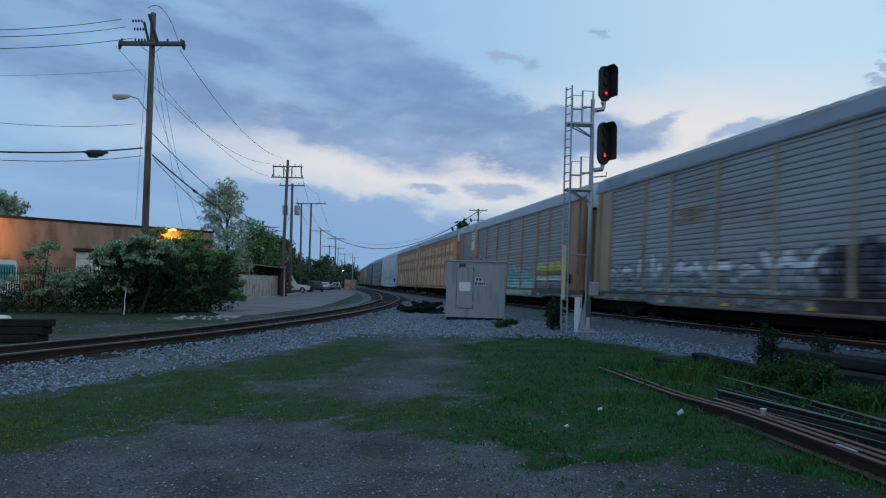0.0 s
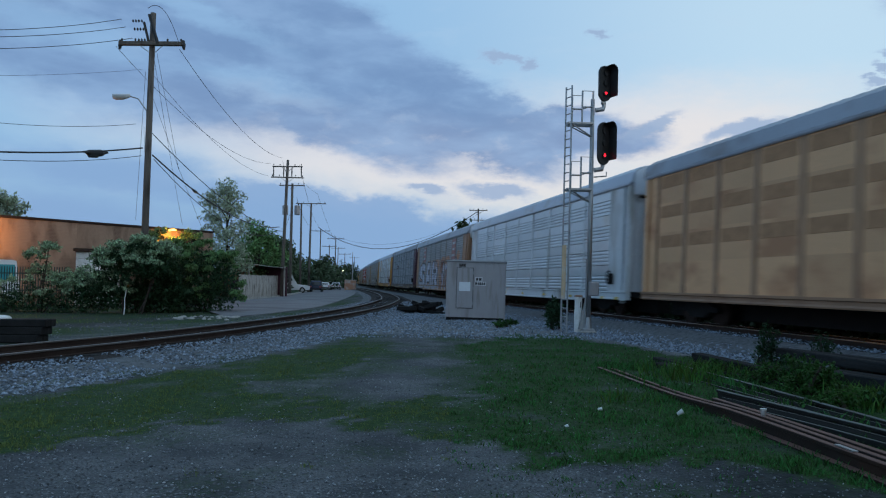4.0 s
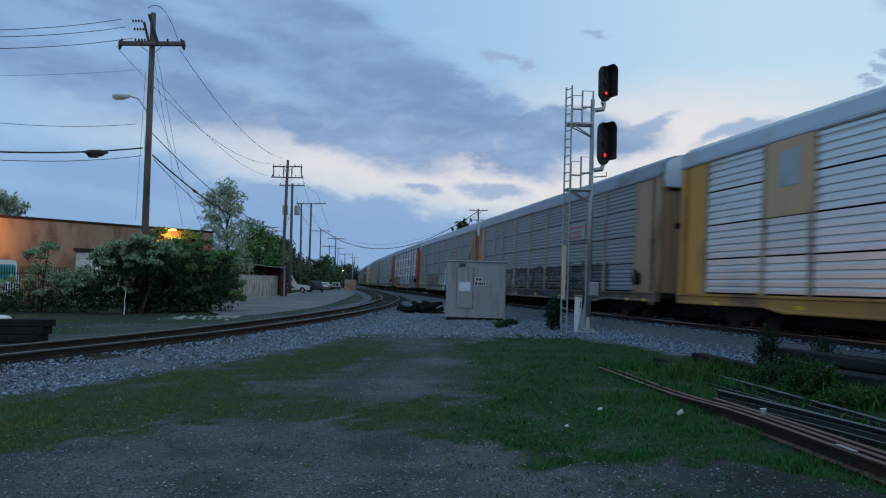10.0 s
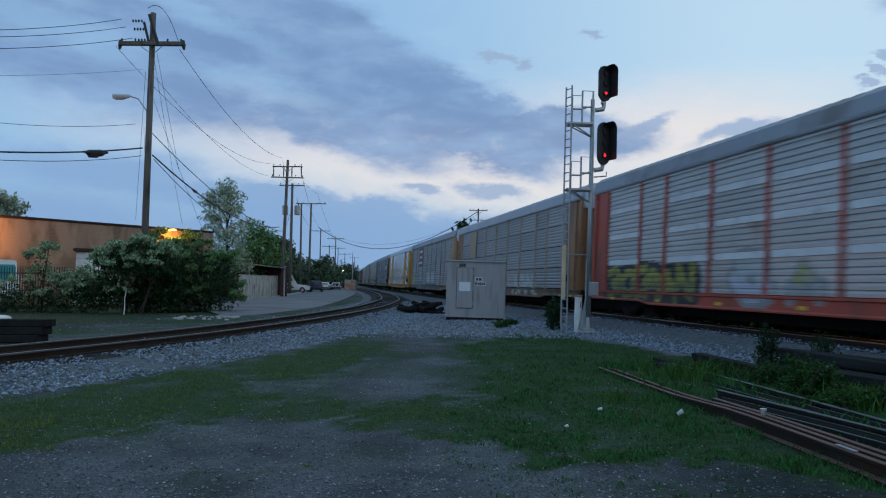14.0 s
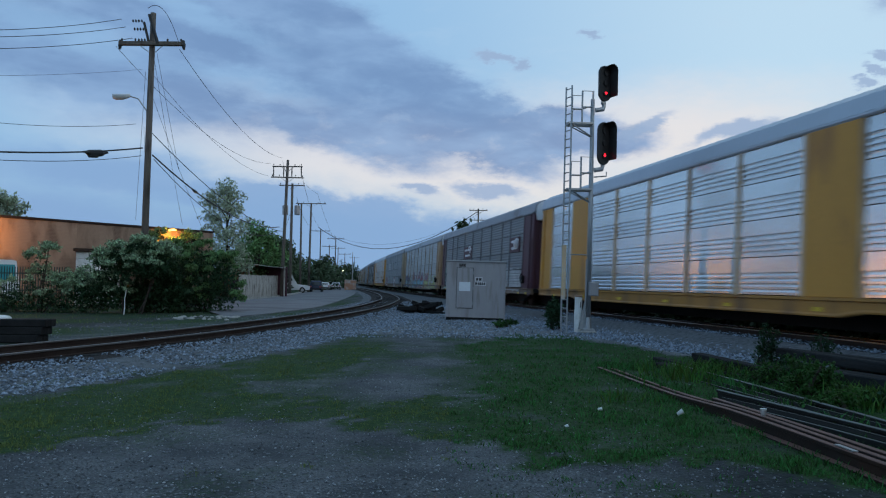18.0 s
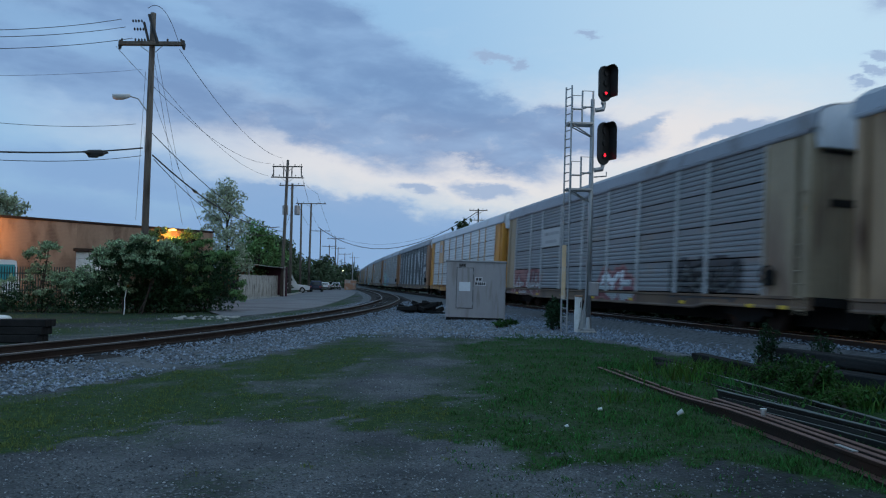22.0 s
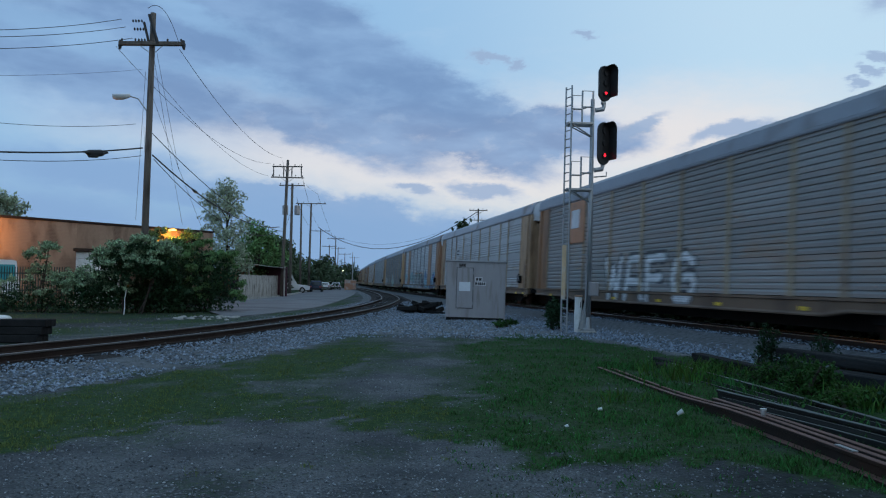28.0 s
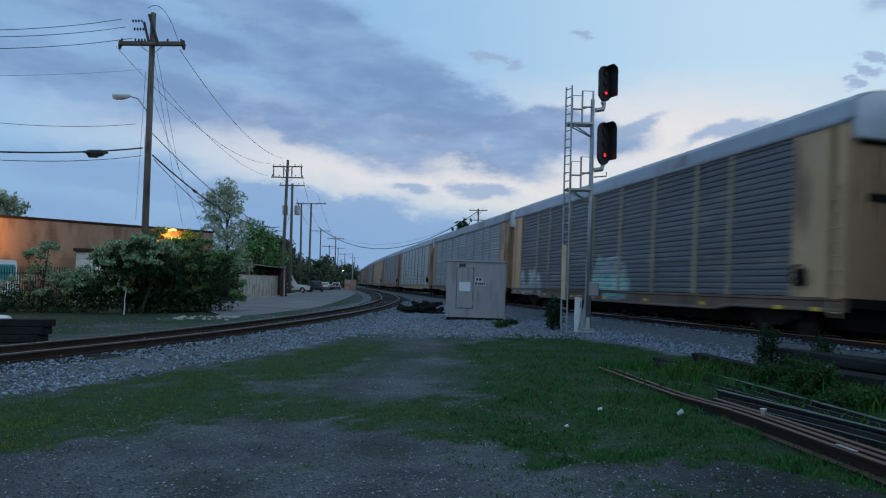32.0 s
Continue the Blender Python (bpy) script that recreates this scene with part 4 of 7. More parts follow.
def ripple(x, z, s, k):
    """A cheap uneven field between about -1 and 1."""
    return (np.sin(s * x * 1.7 + 2.1 * np.sin(s * z * 1.3 + k) + k) + np.sin(s * z * 2.3 + 1.7 * np.sin(s * x * 0.9 + 2 * k)) + 0.6 * np.sin(s * (x + z) * 3.7 + 5 * k)) / 2.6


def side_rows(style, step=0.075):
    """Strips of a car's near side from the sill to the eave: (foot, its depth, top, its depth)."""
    rows = [(SILL + 0.1 + 0.07 * i, HALF_W + 0.026, SILL + 0.165 + 0.07 * i, HALF_W + 0.026) for i in range(4)]
    for band in range(BANDS):
        prof = side_profile(style)
        for (i0, z0), (i1, z1) in zip(prof, prof[1:]):
            k = max(1, round((z1 - z0) / step))
            for j in range(k):
                a, b = j / k, (j + 1) / k
                rows.append((DECK + band * BAND_H + z0 + (z1 - z0) * a, HALF_W + 0.006 - i0 - (i1 - i0) * a, DECK + band * BAND_H + z0 + (z1 - z0) * b, HALF_W + 0.006 - i0 - (i1 - i0) * b))
    return rows


def paint(segs, fill_r, rim, mats, parent, style, label, back=0.0, fade=0.0, split=0.5):
    """Spray paint that follows the pressed side. mats: fill below, fill above, rim, cloud round it. fade: share of the coat that has worn off."""
    S = np.array(segs, float)
    reach = fill_r + rim + back
    x0, x1 = S[:, (0, 2)].min() - reach, S[:, (0, 2)].max() + reach
    z0, z1 = max(SILL + 0.06, S[:, (1, 3)].min() - reach), min(EAVE - 0.15, S[:, (1, 3)].max() + reach)
    dx = 0.08
    xs = np.arange(x0, x1 + dx, dx)
    rows = [r for r in side_rows(style) if r[2] > z0 and r[0] < z1]
    zc = np.array([(r[0] + r[2]) / 2 for r in rows])
    X, Z = np.meshgrid(xs + dx / 2, zc)
    D = np.full(X.shape, 9.0)
    for ax, az, bx, bz in S:
        ux, uz = bx - ax, bz - az
        t = np.clip(((X - ax) * ux + (Z - az) * uz) / (ux * ux + uz * uz + 1e-9), 0, 1)
        D = np.minimum(D, np.hypot(X - ax - t * ux, Z - az - t * uz))
    k = float(len(segs)) + x0
    D += 0.035 * ripple(X, Z, 4.0, k)
    mid = S[:, (1, 3)].min() + split * (S[:, (1, 3)].max() - S[:, (1, 3)].min())
    kind = np.where(D < fill_r, np.where(Z + 0.22 * ripple(X, Z, 1.6, k + 3) > mid, 1, 0), np.where(D < fill_r + rim, 2, np.where(D + 0.5 * back * ripple(X, Z, 3.0, k + 7) < reach, 3, -1)))
    if fade:
        kind = np.where(ripple(X, Z, 5.0, k + 11) * 0.6 + ripple(X, Z * 4, 9.0, k + 5) * 0.5 < fade * 1.6 - 0.9, -1, kind)
    m = Mesh()
    for i, (za, ya, zb, yb) in enumerate(rows):
        line = kind[i].tolist() + [-1]
        run, start = -1, 0
        for j, q in enumerate(line):
            if q != run:
                if run >= 0:
                    m.slot = run
                    m.face([(xs[start], ya, za), (x0 + j * dx, ya, za), (x0 + j * dx, yb, zb), (xs[start], yb, zb)])
                run, start = q, j
    if m.f:
        tagged(part("graffiti", m.data("graffiti", mats), None, parent, label), label, kind="stuff")


TRAIN0 = 29.986


def travelled(t):
    return 19.2614 * t + 0.23564 * t * t / 32 + 0.19122 * t ** 3 / 1024


def plate(parent, x, z, w, h, material, name="sign_panel", label="", d=0.05):
    m = Mesh()
    m.box((x, HALF_W + d - 0.03, z), (w, 0.06, h), bevel=0.01)
    return part(name, m, material, parent, label)


def stripes(parent, x, z, w, h, n, material, d=0.05):
    """Writing too small to read: plain bars."""
    m = Mesh()
    for i in range(n):
        m.box((x + w * 0.06 * ((i * 7) % 3 - 1), HALF_W + d + 0.006, z + h * (0.5 - (i + 0.5) / n)), (w * (0.9 - 0.25 * (i % 2)), 0.012, h / n * 0.36))
    return part("lettering", m, material, parent)


def autorack(label, L, ends, posts, panel, sill, style="A", bays=10, far=False, front_w=1.8, rear_w=1.55, wide=(), roof=None):
    """A covered car carrier. Local x runs towards the train's tail, y to the camera's side, z up from the rails."""
    car = thing("autorack_car", label, "rail car", group="freight train")
    e = end_of(L)
    put("underframe", shaped(("underframe", L), frame_build(L)), UNDER, car)
    for sy in (1, -1):
        side_at = Matrix.Translation((0, sy * HALF_W, 0)) @ Matrix.Rotation(0 if sy > 0 else math.pi, 4, "Z")
        put("side_sill", shaped(("side_sill", L), sill_build(L)), sill, car, side_at)
        put("roof_rail", shaped(("roof_rail", L), chord_build(L)), roof or ROOF, car, side_at)
    put("roof", shaped(("roof", L), roof_build(L)), roof or ROOF, car)
    for sgn, cw in ((-1, front_w), (1, rear_w)):
        for sy in (1, -1):
            at = Matrix.Translation((sgn * (e - cw / 2), sy * HALF_W, DECK)) @ Matrix.Rotation(0 if sy > 0 else math.pi, 4, "Z")
            put("corner_panel", shaped(("corner_panel", cw, sgn * sy), corner_build(cw, sgn * sy)), ends, car, at)
        facing = Matrix.Rotation(0 if sgn > 0 else math.pi, 4, "Z")
        put("end_door", shaped("end_door", door_build), ends, car, Matrix.Translation((sgn * (e - 0.1), 0, 0)) @ facing)
        put("end_gable", shaped("end_gable", gable_build), GABLE, car, Matrix.Translation((sgn * e, 0, 0)) @ facing, "pale sheet metal gable over the end doors")
        put("coupler", shaped("coupler", coupler_build), UNDER, car, Matrix.Translation((sgn * (e - 0.1), 0, 0)) @ facing)
        for sz, sw, sh in ((3.35, 0.9, 0.2), (4.63, 2.3, 0.1)):
            put("vent_slot", shaped(("vent_slot", sw), slot_build(sw, sh)), UNDER, car, Matrix.Translation((sgn * (e - 0.04), 0.45 if sz < 4 else 0.0, sz)))
        truck = put("truck", shaped("truck", truck_build), UNDER, car, Matrix.Translation((sgn * (e - 3.1), 0, 0)))
        for x in (-0.88, 0.88):
            for sy in (1, -1):
                w = put("wheel", shaped("wheel", wheel_build), RUST, truck, Matrix.Translation((x, sy * 0.76, 0.46)) @ Matrix.Rotation(0 if sy > 0 else math.pi, 4, "Z"))
    put("ladder", shaped("ladder", ladder_build), ends, car, Matrix.Translation((-e + 0.2, HALF_W, 0)))
    if front_w > 0.8:
        put("handbrake_wheel", shaped("handbrake_wheel", handwheel_build), UNDER, car, Matrix.Translation((-e + front_w - 0.35, HALF_W, 1.5)))
    x0, x1 = -e + front_w, e - rear_w
    # a narrow bay next to the last one at either end
    share = (2.9, 1.9, 2.85, 2.8, 2.8, 2.8, 2.85, 1.9, 2.9) if L > 25 else (1,) * bays
    bays = len(share)
    cuts = [x0 + (x1 - x0) * sum(share[:k]) / sum(share) for k in range(bays + 1)]
    # the side away from the camera, one wall
    m = Mesh()
    prof = [(i, DECK + b * BAND_H + z) for b in range(BANDS) for i, z in side_profile("A")]
    m.grid([[Vector((x, -HALF_W + i, z)) for i, z in prof] for x in (x0, x1)])
    for k in range(bays + 1):
        m.box((cuts[k], -HALF_W - 0.03, (DECK + EAVE) / 2), (0.17, 0.1, EAVE - DECK))
    key = ("far_wall", L, front_w, rear_w, bays)
    if key not in cache:
        cache[key] = recalc(m.data("side_wall", UNDER))
    put("side_wall", cache[key], panel, car)
    if far:
        m = Mesh()
        prof = [(i, DECK + b * BAND_H + z) for b in range(BANDS) for i, z in side_profile(style)]
        m.grid([[Vector((x, HALF_W - i, z)) for i, z in prof] for x in (x1, x0)])
        key = ("near_wall", L, front_w, rear_w, style)
        if key not in cache:
            cache[key] = recalc(m.data("side_wall", UNDER))
        put("side_wall", cache[key], panel, car)
    else:
        for k in range(bays):
            c, bw = (cuts[k] + cuts[k + 1]) / 2, cuts[k + 1] - cuts[k]
            if k in wide:
                mm = Mesh()
                mm.box((c, HALF_W + 0.0, (DECK + EAVE - 0.06) / 2), (bw - 0.1, 0.1, EAVE - 0.06 - DECK), bevel=0.015)
                part("flat_panel", mm, ends, car)
                continue
            for b in range(BANDS):
                put("side_panel", panel_mesh(bw, "Q" if style == "P" and b == 0 else style), panel, car, Matrix.Translation((c, HALF_W, DECK + b * BAND_H)))
    for k in range(bays + 1):
        put("post", shaped("post", post_build), posts, car, Matrix.Translation((cuts[k], HALF_W, DECK)))
    # added dark box for shade inside, so gaps between the bands read as openings
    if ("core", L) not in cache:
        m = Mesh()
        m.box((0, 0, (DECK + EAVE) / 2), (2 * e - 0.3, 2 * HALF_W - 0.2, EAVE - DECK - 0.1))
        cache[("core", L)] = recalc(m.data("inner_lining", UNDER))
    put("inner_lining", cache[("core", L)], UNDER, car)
    for x in (-e + 0.9, -11.2, -7.5, -3.7, 0.0, 3.7, 7.5, 11.2):
        if abs(x) < e - 0.3 and L > 25:
            put("reflector", shaped("reflector", lambda m_: m_.box((0, 0, 0), (0.3, 0.02, 0.1))), REFLECT, car, Matrix.Translation((x, HALF_W + 0.03, 0.68)))
    return car


P_, S_ = PAINTS, SIDES
# label, unit length, ends, posts, sides, sill, rib style, bays, flat bays
CARS = [
    ("silver car carrier with tan posts and a rusty sill", 28.5, "tan", "tan", "dull", "rust", "A", 10, ()),
    ("silver car carrier with tan posts and white scrawls low down", 28.5, "tan", "ochre", "dull", "rust", "A", 10, ()),
    ("grey car carrier with orange-brown ends and green graffiti", 28.5, "orange", "orange", "dirty", "rust", "A", 10, ()),
    ("rust-brown short car carrier unit with perforated side patches", 21.98, "warm", "umber", "warm", "umber", "P", 10, ()),
    ("rust-brown short car carrier unit with perforated side patches", 21.98, "warm", "umber", "warm", "umber", "P", 10, ()),
    ("white car carrier with bright ribbed panels", 28.5, "white", "white", "bright", "white", "B", 10, ()),
    ("grey car carrier with orange ends and huge white graffiti letters", 28.5, "orange", "dirty", "dirty", "orange", "A", 10, ()),
    ("grey car carrier with maroon ends and dark panel joints", 28.5, "maroon", "dark", "dark", "rust", "C", 10, ()),
    ("yellow car carrier with bright ribbed panels", 28.5, "yellow", "ochre", "bright", "amber", "D", 10, ()),
    ("grey car carrier with tan ends and black and white graffiti", 28.5, "tan", "ochre", "dark", "rust", "C", 10, ()),
    ("grey car carrier with tan posts and colourful graffiti", 28.5, "tan", "ochre", "dark", "rust", "C", 10, ()),
    ("grey car carrier with red posts, ends and sill", 28.5, "red", "red", "silver", "red", "A", 10, ()),
    ("grey car carrier with rust-brown ends", 28.5, "brown", "ochre", "dull", "rust", "C", 10, ()),
    ("grey car carrier with tan posts and a red sign", 28.5, "tan", "ochre", "dull", "rust", "A", 10, ()),
    ("yellow car carrier with flat yellow panels between bright ribs", 28.5, "yellow", "cream", "gleaming", "amber", "B", 10, (1, 7)),
    ("grey car carrier with dark maroon ends and posts", 28.5, "maroon", "deep", "dark", "rust", "C", 10, ()),
    ("pale grey car carrier with red and blue graffiti", 28.5, "tan", "ochre", "silver", "rust", "B", 10, ()),
    ("grey car carrier with pale posts and red graffiti", 28.5, "ochre", "grey", "dark", "rust", "C", 10, ()),
    ("yellow car carrier with bright ribbed panels and tan posts", 28.5, "yellow", "cream", "bright", "amber", "D", 10, ()),
    ("car carrier sprayed black with giant pale letters", 28.5, "orange", "black", "black", "rust", "A", 10, ()),
    ("grey car carrier with brown ends and teal graffiti", 28.5, "brown", "dull", "dirty", "rust", "A", 10, ()),
    ("grey car carrier with brown ends and white graffiti letters", 28.5, "brown", "ochre", "dirty", "rust", "A", 10, ()),
    ("pale car carrier with tan ends and teal graffiti", 28.5, "tan", "ochre", "silver", "rust", "B", 10, ()),
    ("grey car carrier with orange flat panels and pale blue graffiti", 28.5, "orange", "dirty", "silver", "rust", "A", 10, (1, 7)),
    ("dark grey car carrier with pale posts and cream ends", 28.5, "cream", "ochre", "deep", "rust", "A", 10, ()),
    ("grey car carrier with tan ends", 28.5, "tan", "dull", "dull", "rust", "A", 10, ()),
]
TAIL = [("tan", "silver", "grey car carrier with tan ends, far down the line"), ("brown", "dirty", "grimy car carrier with brown ends, far down the line"), ("ochre", "warm", "rust-brown car carrier, far down the line"),
        ("brown", "dull", "dull car carrier with brown ends, far down the line"), ("orange", "dirty", "grimy car carrier with orange ends, far down the line")]


def pick(name):
    return PAINTS[name] if name in PAINTS else SIDES[name]


train = []
front = TRAIN0 - 2 * 28.5
for label, L, ends, posts, panel, sill, style, bays, wide in CARS:
    short = L < 25
    nth = len(train)
    roof = ROOFS[2] if panel in ("bright", "gleaming") else ROOFS[(nth * 5) % 2]
    # the short units are coupled closely, with their narrow ends together
    first = short and CARS[nth - 1][1] > 25
    cw = (1.8, 1.55) if not short else (1.0, 0.78) if first else (0.78, 1.0)
    inner = 0 if not short else 1 if first else -1
    near_joint = 0.0 if not short else 0.35 if first else 0.12
    ob = autorack(label, L + (0 if not short else 0.66 if first else 0.26), pick(ends), pick(posts), pick(panel), pick(sill), style, bays, False, cw[0], cw[1], wide, roof)
    if inner:
        # black block added in the gap between the units, in place of its shade
        m = Mesh()
        m.box((inner * (end_of(L + (0.66 if first else 0.26)) + 0.19), 0, (DECK + RIDGE) / 2 - 0.3), (0.34, 2.94, RIDGE - DECK - 0.05), bevel=0.16)
        part("diaphragm", m, RUBBER, ob, "black block added to darken the gap between the units")
    train.append((ob, front + L / 2 + near_joint, L))
    front += L
for k in range(14):
    ends, panel, label = TAIL[k % len(TAIL)]
    ob = autorack(label, 28.5, pick(ends), pick(ends), pick(panel), pick(ends), "A", 10, True)
    train.append((ob, front + 28.5 / 2, 28.5))
    front += 28.5
CAR = [c[0] for c in train]



# ---- what is painted on the cars, x towards the tail ----
def tag(car_no, seed, x, z, w, h, n, cols, r, rim, label, back=0.1, fade=0.0, split=0.5):
    """A wild piece on a car; cols: fill below, fill above, rim, cloud."""
    paint(scrawl_segs(seed, x, z, w, h, n), r, rim, [SPRAY.get(c) or SIDES.get(c) or PAINTS[c] for c in cols], CAR[car_no], CARS[car_no][6], label, back, fade, split)


def field(car_no, x, z, w, h, col, label, fade=0.0, cloud=None):
    """An unevenly edged patch of one colour."""
    n = max(1, round(h / 0.5))
    c = [SPRAY.get(q) or SIDES.get(q) or PAINTS[q] for q in (col, col, col, cloud or col)]
    paint([(x, z + h * (i + 0.5) / n, x - w, z + h * (i + 0.5) / n) for i in range(n)], h / n * 0.62, 0.04, c, CAR[car_no], CARS[car_no][6], label, 0.1, fade)


field(1, 12.0, 0.6, 12.0, 0.9, "dim", "thin grey coat under the graffiti", 0.45)
tag(1, 31, 12.0, 0.75, 12.2, 1.15, 10, ("pale", "white", "dark", "dim"), 0.15, 0.06, "faded white graffiti letters", 0.12, 0.08)
field(1, -0.9, 0.6, 3.2, 1.4, "dark", "black painted-over patch")
tag(1, 71, -0.4, 0.8, 2.0, 1.0, 2, ("pink", "lilac", "dark", "dark"), 0.15, 0.1, "mauve graffiti")
tag(2, 32, 11.4, 0.85, 6.0, 1.75, 5, ("teal", "green", "dark", "mint"), 0.25, 0.1, "big green and teal graffiti piece", 0.15)
tag(2, 66, 4.6, 0.8, 5.0, 1.2, 5, ("dim", "pale", "dull", "dull"), 0.12, 0.06, "faded grey scrawl", 0.06, 0.3)
tag(2, 33, -1.3, 0.75, 4.8, 1.0, 4, ("mint", "teal", "mint", "dull"), 0.26, 0.07, "faded mint graffiti", 0.1, 0.1)
# a tag in three uneven layers: dark blue below, white, yellow above
for tint, z_, h_ in (("navy", 0.58, 0.62), ("white", 1.2, 0.5), ("yellow", 1.75, 0.36)):
    field(2, -7.2, z_, 5.4, h_, tint, "layered yellow, white and blue graffiti", 0.08)
field(7, 9.6, 1.0, 3.8, 0.85, "dim", "pale painted-over patch", 0.4)
tag(7, 36, 9.4, 1.0, 3.6, 0.8, 3, ("pale", "pale", "dim", "dark"), 0.12, 0.06, "thin pale graffiti", 0.05, 0.2)
field(7, 3.0, 0.95, 5.0, 1.0, "dim", "pale painted-over patch", 0.3)
tag(7, 35, 2.8, 1.0, 6.0, 0.85, 5, ("pale", "pale", "dark", "dark"), 0.14, 0.07, "pale graffiti", 0.05, 0.15)
tag(8, 37, -9.4, 0.85, 2.4, 1.1, 2, ("pink", "brown", "lilac", "pale"), 0.2, 0.1, "faded brown and violet graffiti", 0.1, 0.15)
field(8, -7.0, 1.6, 2.4, 0.5, "pink", "faint mauve haze of spray", 0.6)
field(9, 8.0, 0.6, 17.0, 1.3, "dark", "black ground of a long piece", 0.03)
tag(9, 38, 8.0, 0.75, 15.6, 1.05, 14, ("pale", "white", "dark", "dark"), 0.13, 0.08, "black and white graffiti letters", 0.1, 0.05)
field(10, 12.6, 0.65, 11.6, 1.1, "dim", "grey ground of a long piece", 0.4)
tag(10, 39, 12.9, 0.75, 1.2, 0.95, 1, ("pink", "lilac", "pink", "pink"), 0.25, 0.1, "pink graffiti")
tag(10, 40, 11.3, 0.75, 0.5, 1.0, 1, ("lime", "green", "green", "teal"), 0.22, 0.07, "lime green graffiti figure")
tag(10, 61, 9.1, 0.75, 0.5, 1.05, 1, ("lime", "lime", "lime", "teal"), 0.24, 0.07, "lime green graffiti figure")
tag(10, 41, 7.9, 0.85, 3.4, 0.95, 3, ("deep_red", "faded_red", "pink", "pink"), 0.2, 0.1, "dull red graffiti")
tag(10, 42, 4.3, 0.8, 2.6, 0.9, 2, ("sky", "pink", "pink", "pale"), 0.2, 0.1, "many-coloured graffiti")
tag(10, 67, 1.5, 0.75, 1.4, 1.15, 1, ("lime", "lime", "green", "pale"), 0.28, 0.1, "lime green graffiti figure")
tag(10, 68, -0.9, 0.75, 1.3, 1.2, 1, ("white", "white", "teal", "dull"), 0.24, 0.08, "white graffiti figure")
tag(10, 69, -3.0, 0.75, 3.0, 0.9, 3, ("dim", "pink", "dim", "dull"), 0.12, 0.06, "faint mauve graffiti", 0.1, 0.3)
field(11, 11.6, 0.75, 6.4, 1.0, "dark", "dark ground of the yellow piece", 0.15)
tag(11, 44, 11.6, 0.8, 6.4, 0.95, 6, ("olive", "yellow", "dark", "dark"), 0.17, 0.08, "yellow graffiti letters with black edges")
tag(11, 72, 2.7, 0.9, 1.3, 0.9, 1, ("lilac", "pale", "dim", "dull"), 0.26, 0.1, "pale blue graffiti", 0.1, 0.1)
tag(11, 73, 0.5, 0.9, 1.2, 0.9, 1, ("dim", "olive", "dim", "dull"), 0.12, 0.06, "faint yellow graffiti", 0.05, 0.35)
field(11, -5.8, 0.65, 5.6, 1.2, "mint", "pale green ground of the teal piece", 0.5)
tag(11, 43, -5.8, 0.7, 5.6, 1.15, 4, ("teal", "teal", "navy", "mint"), 0.24, 0.08, "teal graffiti letters")
tag(12, 45, 2.6, 0.8, 2.0, 0.9, 2, ("sky", "blue", "blue", "dull"), 0.16, 0.1, "blue graffiti")
tag(12, 46, -3.0, 0.8, 4.0, 0.8, 3, ("pale", "pale", "pale", "dull"), 0.12, 0.05, "pale graffiti", 0.1, 0.2)
tag(13, 47, 12.0, 1.1, 2.8, 1.0, 2, ("lime", "olive", "dull", "dull"), 0.2, 0.06, "faint green graffiti", 0.1, 0.2)
tag(13, 74, 7.3, 1.0, 2.6, 1.0, 2, ("blue", "sky", "dull", "dull"), 0.18, 0.06, "faint blue graffiti", 0.1, 0.3)
field(13, 1.5, 1.1, 4.6, 0.95, "pale", "pale painted-over patch", 0.08)
field(13, 1.5, 0.6, 6.0, 0.4, "navy", "dark painted edge under the patch", 0.1)
field(15, 12.2, 0.95, 5.0, 1.25, "mint", "pale green frame of a piece", 0.4)
field(15, 11.7, 1.1, 4.2, 0.75, "dark", "dark field of a piece")
tag(15, 49, 11.4, 1.15, 3.8, 0.6, 4, ("sky", "pale", "dark", "dark"), 0.1, 0.05, "pale letters on a dark field", 0.05)
field(15, 7.1, 1.0, 2.2, 0.95, "pale", "pale painted-over patch", 0.15)
tag(15, 75, 4.4, 1.0, 3.0, 0.9, 3, ("navy", "navy", "dim", "dark"), 0.12, 0.05, "dark blue graffiti", 0.05, 0.35)
field(15, -7.3, 1.0, 1.6, 0.9, "pale", "pale painted-over patch", 0.1)
field(15, -9.3, 1.0, 1.7, 0.9, "pale", "pale painted-over patch", 0.15)
field(16, 12.0, 0.65, 3.8, 1.1, "navy", "dark blue ground of a piece", 0.1)
tag(16, 50, 11.9, 0.8, 3.4, 1.1, 3, ("mint", "faded_red", "navy", "navy"), 0.09, 0.06, "dark blue graffiti with pale edges")
tag(16, 76, 7.6, 0.9, 2.2, 0.9, 2, ("dim", "pale", "dark", "dull"), 0.12, 0.07, "grey scrawl", 0.1, 0.3)
for i in range(4):
    tag(16, 51 + i, 4.8 - 2.05 * i, 0.85, 1.5, 1.15, 1, ("sky", "red", "navy", "pink"), 0.2, 0.12, "red and blue graffiti letter", 0.14, 0.1, 0.6)
tag(16, 63, -4.6, 0.8, 2.4, 1.2, 2, ("lime", "pink", "orange", "dim"), 0.17, 0.1, "lime and pink graffiti", 0.1, 0.1)
tag(16, 64, -7.6, 0.75, 3.4, 0.9, 3, ("olive", "pale", "lime", "pale"), 0.14, 0.1, "pale green graffiti", 0.1, 0.25)
field(17, 11.9, 0.65, 4.4, 1.2, "faded_red", "red ground of a piece", 0.12)
tag(17, 54, 11.8, 0.75, 4.3, 1.0, 4, ("white", "pale", "deep_red", "deep_red"), 0.1, 0.1, "white graffiti letters on red")
